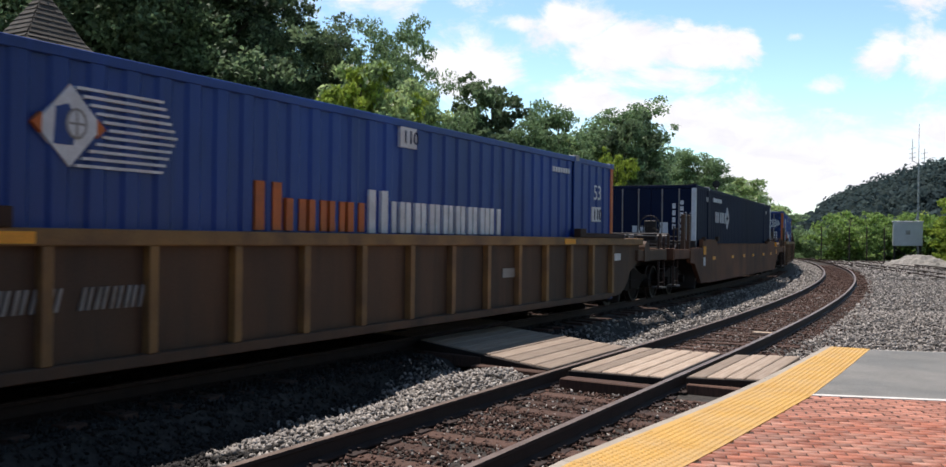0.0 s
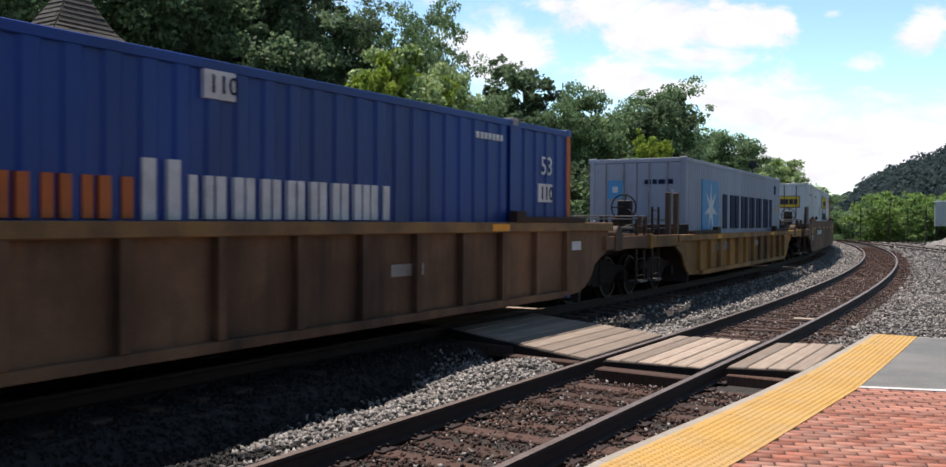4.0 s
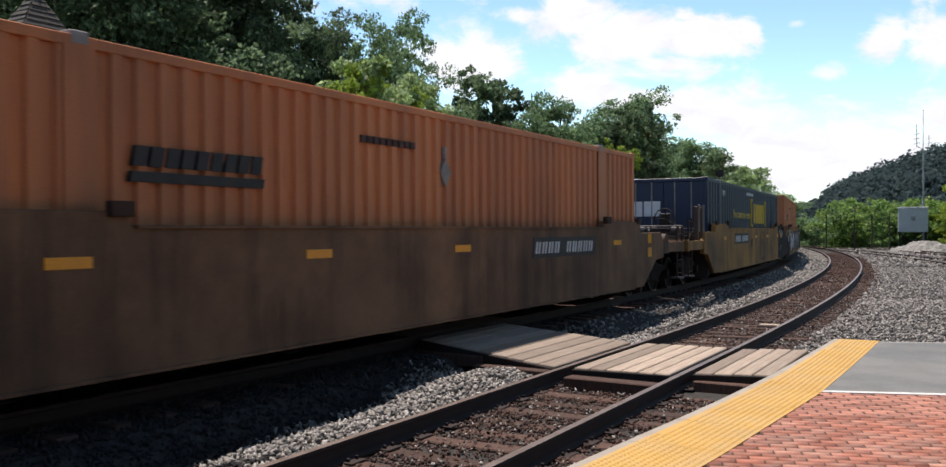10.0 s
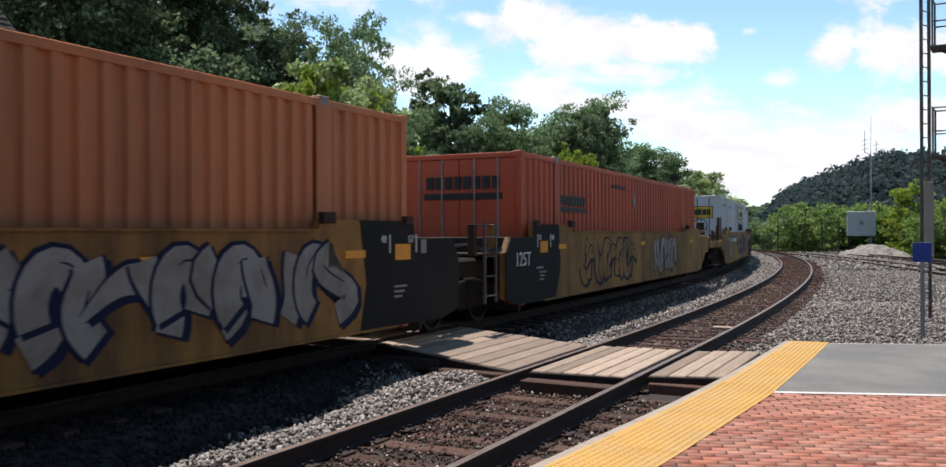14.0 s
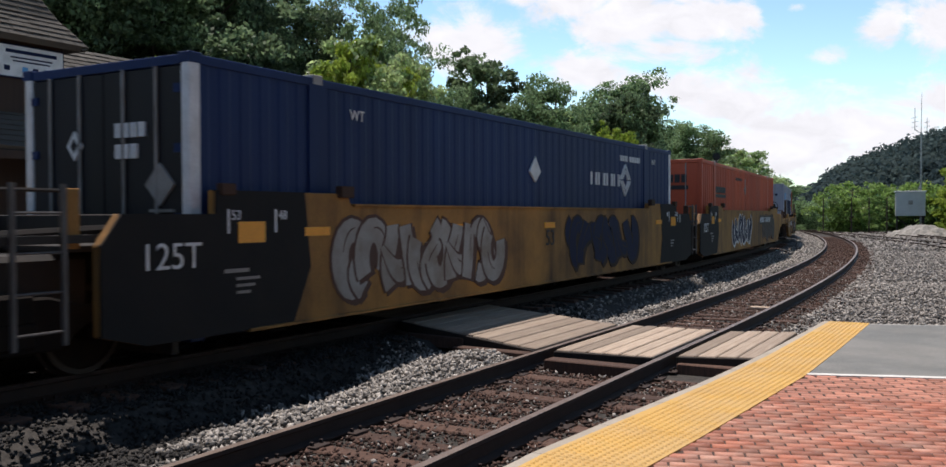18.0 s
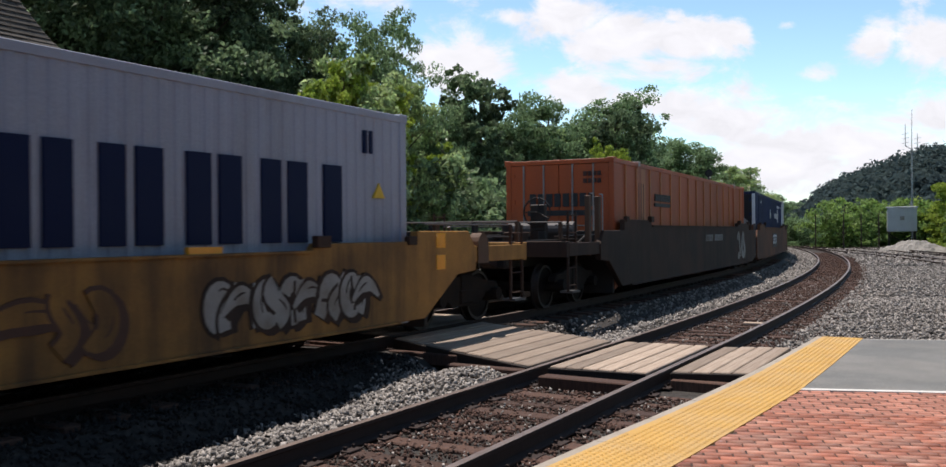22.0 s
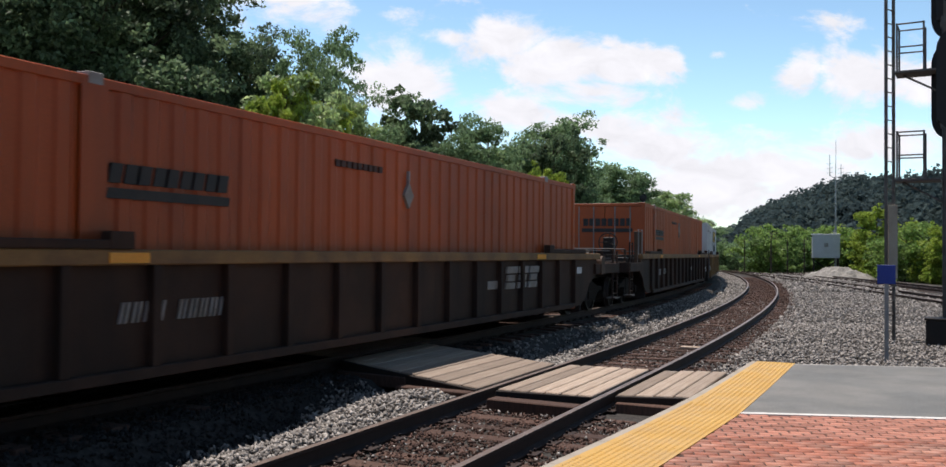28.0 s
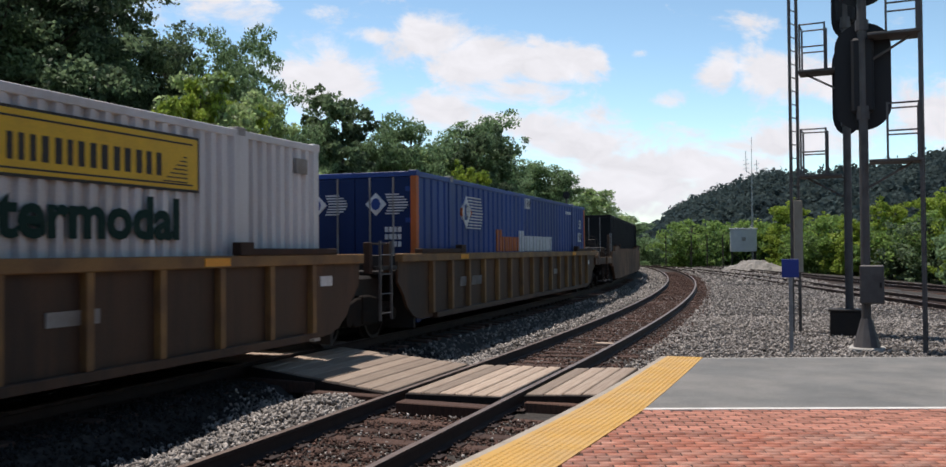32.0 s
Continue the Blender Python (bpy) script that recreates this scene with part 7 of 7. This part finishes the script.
# start, container, style, paint, coupled in front, coupled behind, extras
TRAIN = [
    (-1.94, BLUE, "R", "well_brown", True, True, {}),
    (21.47, NAVY_B, "S", "well_rust", True, True, dict(refl=((1.6, 4.9, 7.3, 9.5, 12.3, 14.55), 0.93), drop=0.2)),
    (45.3, BLUE, "R", "well_tan", True, True, {}),
    (68.29, STAR, "r", "well_yellow", True, True, {}),
    (88.2, WHITE, "S", "well_tan", True, False, dict(panel=(3.3, 6.1, 0.99))),
    (107.7, BLUE, "S", "well_tan", False, False, dict(end="lead", emblem=(8.6, 10.6), emblem_mat="mark_brown")),
    (127.28, dict(ORANGE_P, back=0.38), "S", "well_tan", False, True, dict(panel=(10.6, 13.2))),
    (150.49, GOLD, "S", "well_yellow", True, False, dict(end="trail", panel=(3.6, 6.25), size=6.9, art=((9.5, 10.6, 1, 31, "well_yellow", "mark_brown"),))),
    (170.65, ORANGE_P, "S", "well_yellow", False, False, dict(end="both", size=6.35, art=((1.95, 6.3, 3, 1, "mark_white", "mark_navy"), (7.3, 12.95, 5, 2, "mark_grey", "mark_navy"), (12.9, 14.5, 1, 12, "mark_grey", "mark_navy")))),
    (190.94, ORANGE_R, "S", "well_yellow", False, True, dict(end="lead", art=((3.0, 7.2, 5, 3, "well_yellow", "mark_navy"), (9.4, 12.0, 4, 4, "mark_grey", "mark_brown")))),
    (214.18, dict(WHITE, faded=True, tall=2.97, label="white ribbed container with a bleached panel and green lettering"), "S", "well_yellow", True, False, dict(end="trail", panel=(3.3, 5.75), size=6.5, art=((1.6, 3.0, 2, 5, "mark_grey", "mark_brown"), (7.4, 12.2, 4, 6, "mark_navy", "mark_grey")))),
    (233.95, dict(NAVY, paint=M["navy_bright"]), "S", "well_yellow", False, False, dict(end="both", size=8.0, art=((2.2, 6.2, 5, 7, "mark_grey", "mark_brown"), (9.0, 12.8, 4, 8, "mark_navy", "well_dark")))),
    (253.66, ORANGE_R, "S", "well_yellow", False, True, dict(end="lead", panel=(10.5, 13.5), art=((4.2, 8.1, 4, 9, "mark_navy", "mark_white"), (11.1, 14.6, 4, 10, "mark_black", "mark_brown")))),
    (277.53, STAR, "s", "well_yellow", True, True, dict(panel=(2.2, 4.4), art=((2.3, 7.2, 4, 14, "well_yellow", "mark_brown"), (8.25, 10.95, 5, 15, "mark_grey", "well_dark"),))),
    (297.97, ORANGE_F, "S", "well_dark", True, False, dict(panel=(8.4, 11.0), art=((13.7, 15.1, 2, 21, "mark_grey", "well_dark"),))),
    (317.48, NAVY, "S", "well_rust", False, False, dict(emblem=(6.95, 9.1), emblem_mat="mark_white", emblem_plate=True)),
    (337.01, WHITE, "S", "well_dark", False, True, {}),
    (360.9, ORANGE_O, "R", "well_dark", True, True, dict(emblem=(11.6, 13.4), emblem_mat="mark_grey")),
    (384.98, ORANGE_O, "R", "well_dark", True, False, dict(end="trail")),
    (404.75, dict(WHITE, tall=2.98), "R", "well_brown", False, False, dict(end="lead")),
    (424.57, BLUE, "R", "well_brown", False, True, {}),
    (448.1, BLK, "S", "well_tan", True, False, {}),
    (468.0, BLK, "S", "well_tan", False, True, {}),
]
MOVING = []
for start, cs, style, paint, lead, trail, ex in TRAIN:
    L = 12.19 if cs is STAR else 16.15
    W = 2.44 if cs is STAR else 2.59
    tall = cs.get("tall", 2.9)
    box_thing = container(L, W, tall, cs["paint"], cs["pitch"], cs["depth"], cs["label"], end_post=cs.get("end_post"), door_paint=cs.get("door_paint"))
    decals(box_thing, cs["kind"], L, W, tall, cs.get("faded", False), cs.get("back", 0.0))
    if cs is ORANGE_F:
        for i in range(15):
            x = -L / 2 + 0.9 + i * 1.03
            part("side_post", box(x - 0.035, x + 0.035, -W / 2 - 0.006, -W / 2 + 0.03, 0.18, 2.78, 0.006), M["pale_orange"], box_thing, "pale upright post")
        mark(box_thing, M["pale_orange"], -L / 2 + 1.75, -L / 2 + 2.5, 0.9, 2.76, -W / 2, 0, "faded pale panel", 0.004)
        for i in range(3):
            mark(box_thing, M["mark_brown"], -L / 2 + 1.9 + 0.2 * i, -L / 2 + 1.95 + 0.2 * i, 1.3, 2.4, -W / 2, 0, "", 0.008)
    ends = {"lead": (-1,), "trail": (1,), "both": (-1, 1)}.get(ex.get("end"), ())
    if style in "Ss":
        car = well_smooth(L, lead, trail, M[paint], {"well_tan": "tan smooth-sided well car with yellow reflectors", "well_yellow": "weathered yellow smooth-sided well car", "well_dark": "dark rust-brown smooth-sided well car", "well_rust": "red-brown weathered smooth-sided well car"}[paint], ends, low=style == "s", plain=paint == "well_dark" or start > 310, **{k: ex[k] for k in ("refl", "drop") if k in ex})
    else:
        car = well_ribbed(L, lead, trail, M[paint], M["chord"] if paint != "well_yellow" else M["well_yellow"],
                          {"well_brown": "rust-brown well car with upright ribs", "well_tan": "tan ribbed well car", "well_yellow": "yellow ribbed well car under a short container", "well_dark": "dark brown ribbed well car"}[paint],
                          1.26 if style == "r" else 1.53, 15 if L > 14 else 12, ends)
    y = -1.49 - 0.003
    if "panel" in ex:
        number_panel(car, -L / 2 + ex["panel"][0], -L / 2 + ex["panel"][1], (ex["panel"] + (1.16 if style == "S" else 0.86,))[2], y, M["mark_black"] if paint != "well_dark" else None)
    if "size" in ex:
        text_part("53", 0.28, M["mark_black"], car, -L / 2 + ex["size"], y - 0.006, 0.94)
    if "emblem" in ex:
        a, b = ex["emblem"]
        if "emblem_plate" in ex:
            mark(car, M["mark_black"], -L / 2 + a - 0.2, -L / 2 + b + 0.25, 0.66, 1.34, y, 0, "black painted panel", 0.004)
        yy = y if style in "Ss" else -1.42
        w = (b - a) / 3
        for i in range(3):
            for z_, q_, g_ in ((1.13, 1.26, 0.86), (0.98, 1.1, 0.6), (0.83, 0.95, 0.74)):
                mark(car, M[ex["emblem_mat"]], -L / 2 + a + (i + 0.43 - g_ / 2) * w + (z_ - 0.83) * 0.3, -L / 2 + a + (i + 0.43 + g_ / 2) * w + (z_ - 0.83) * 0.3, z_, q_, yy, 0.04, "faded emblem block", 0.006, "emblem_block")
    for a, b, n, seed, fill, edge in ex.get("art", ()):
        graffiti(car, -L / 2 + a, -L / 2 + b, 0.4, 1.5 if style == "S" else 1.05, n, seed, M[fill], M[edge], y)
    MOVING.append((start + L / 2, L, car, box_thing))

# ---- brick paving, laid in running bond beside the white edging ----
BRICK_ME = cached("brick", lambda: box(-0.0955, 0.0955, -0.043, 0.043, -0.045, 0.0, 0.007), [M["brick"]])
paving = thing("brick_paving", None, "worn red brick platform paving in running bond", "brick paving", kind="structure")
_br = random.Random(17)
spots = []
for j in range(52):
    v = -0.09 - j * 0.106
    for i in range(-30, 46):
        u = i * 0.21 + (0.105 if j % 2 else 0)
        p = on_platform(u, v)
        d = Vector(p) - Vector((on_line(0, 0).x, on_line(0, 0).y))
        hx, hy = math.cos(STH), math.sin(STH)
        s_, o_ = d.x * hx + d.y * hy, -d.x * hy + d.y * hx
        if o_ < edge_off(INN, s_) + 0.05 and p[1] > 3.6 and p[0] < 9.0:
            spots.append((p[0], p[1], 0 <= u < 6.2 and v > -1.25 or -1.2 < u < 1.5))
near = [q for q in spots if q[2]][:300]
kept = set(id(q) for q in near)
ANG = math.degrees(math.atan2(E1.y, E1.x))
for x, y, _ in near:
    ob = new("brick", BRICK_ME)
    ob.parent = paving
    ob.matrix_world = pose(x, y, PZ + _br.uniform(-0.003, 0.004), _br.uniform(-0.8, 0.8), _br.uniform(-0.5, 0.5), ANG + _br.uniform(-0.7, 0.7))
bv_, bf_ = [], []
cube = [(sx * 0.0955, sy * 0.043, z) for z in (-0.04, 0.0) for sx, sy in ((-1, -1), (1, -1), (1, 1), (-1, 1))]
k = 0
for q in spots:
    if id(q) in kept:
        continue
    m = pose(q[0], q[1], PZ + _br.uniform(-0.003, 0.004), _br.uniform(-0.8, 0.8), _br.uniform(-0.5, 0.5), ANG + _br.uniform(-0.7, 0.7))
    bv_ += [(m @ Vector(c))[:] for c in cube]
    bf_ += [(k + 4, k + 5, k + 6, k + 7)] + [(k + i, k + (i + 1) % 4, k + 4 + (i + 1) % 4, k + 4 + i) for i in range(4)]
    k += 8
rest = linked("brick_field", raw_mesh("bricks", np.array(bv_), np.array(bf_)), M["brick_far"], paving)
rest["kind"] = "stuff"


# ---- what moves: the whole train rolls by at a steady pace ----
def rolled(t):
    return 12.891 * t + 0.00414 * (t - 16) ** 2


def ride(center, L, t):
    s = center - rolled(t)
    a, b = on_line(s - L * 0.45, GAP), on_line(s + L * 0.45, GAP)
    m = (a + b) / 2
    h = math.degrees(math.atan2(b.y - a.y, b.x - a.x))
    return m, h


def motions():
    times = [0.5 * i for i in range(65)]
    for center, L, car, box_thing in MOVING:
        rows_car, rows_box = [], []
        for t in times:
            m, h = ride(center, L, t)
            rows_car.append((t, pose(m.x, m.y, LIFT, 0, 0, h)))
            rows_box.append((t, pose(m.x, m.y, LIFT + DECK, 0, 0, h)))
        walk(car, rows_car)
        walk(box_thing, rows_box)
    # every wheelset turns alike; it rolls back towards -x
    turns = [i / 30.0 for i in range(961)]
    done = {}
    for w in WHEELSETS:
        key = round(w.location.x, 2)
        if key not in done:
            x = w.location.x
            walk(w, [(t, pose(x, 0, 0.42, 0, -math.degrees(rolled(t) / 0.42), 0)) for t in turns])
            done[key] = w
        else:
            w.rotation_mode = "QUATERNION"
            w.animation_data_create()
            w.animation_data.action = done[key].animation_data.action
            w.animation_data.action_slot = done[key].animation_data.action_slot


motions()
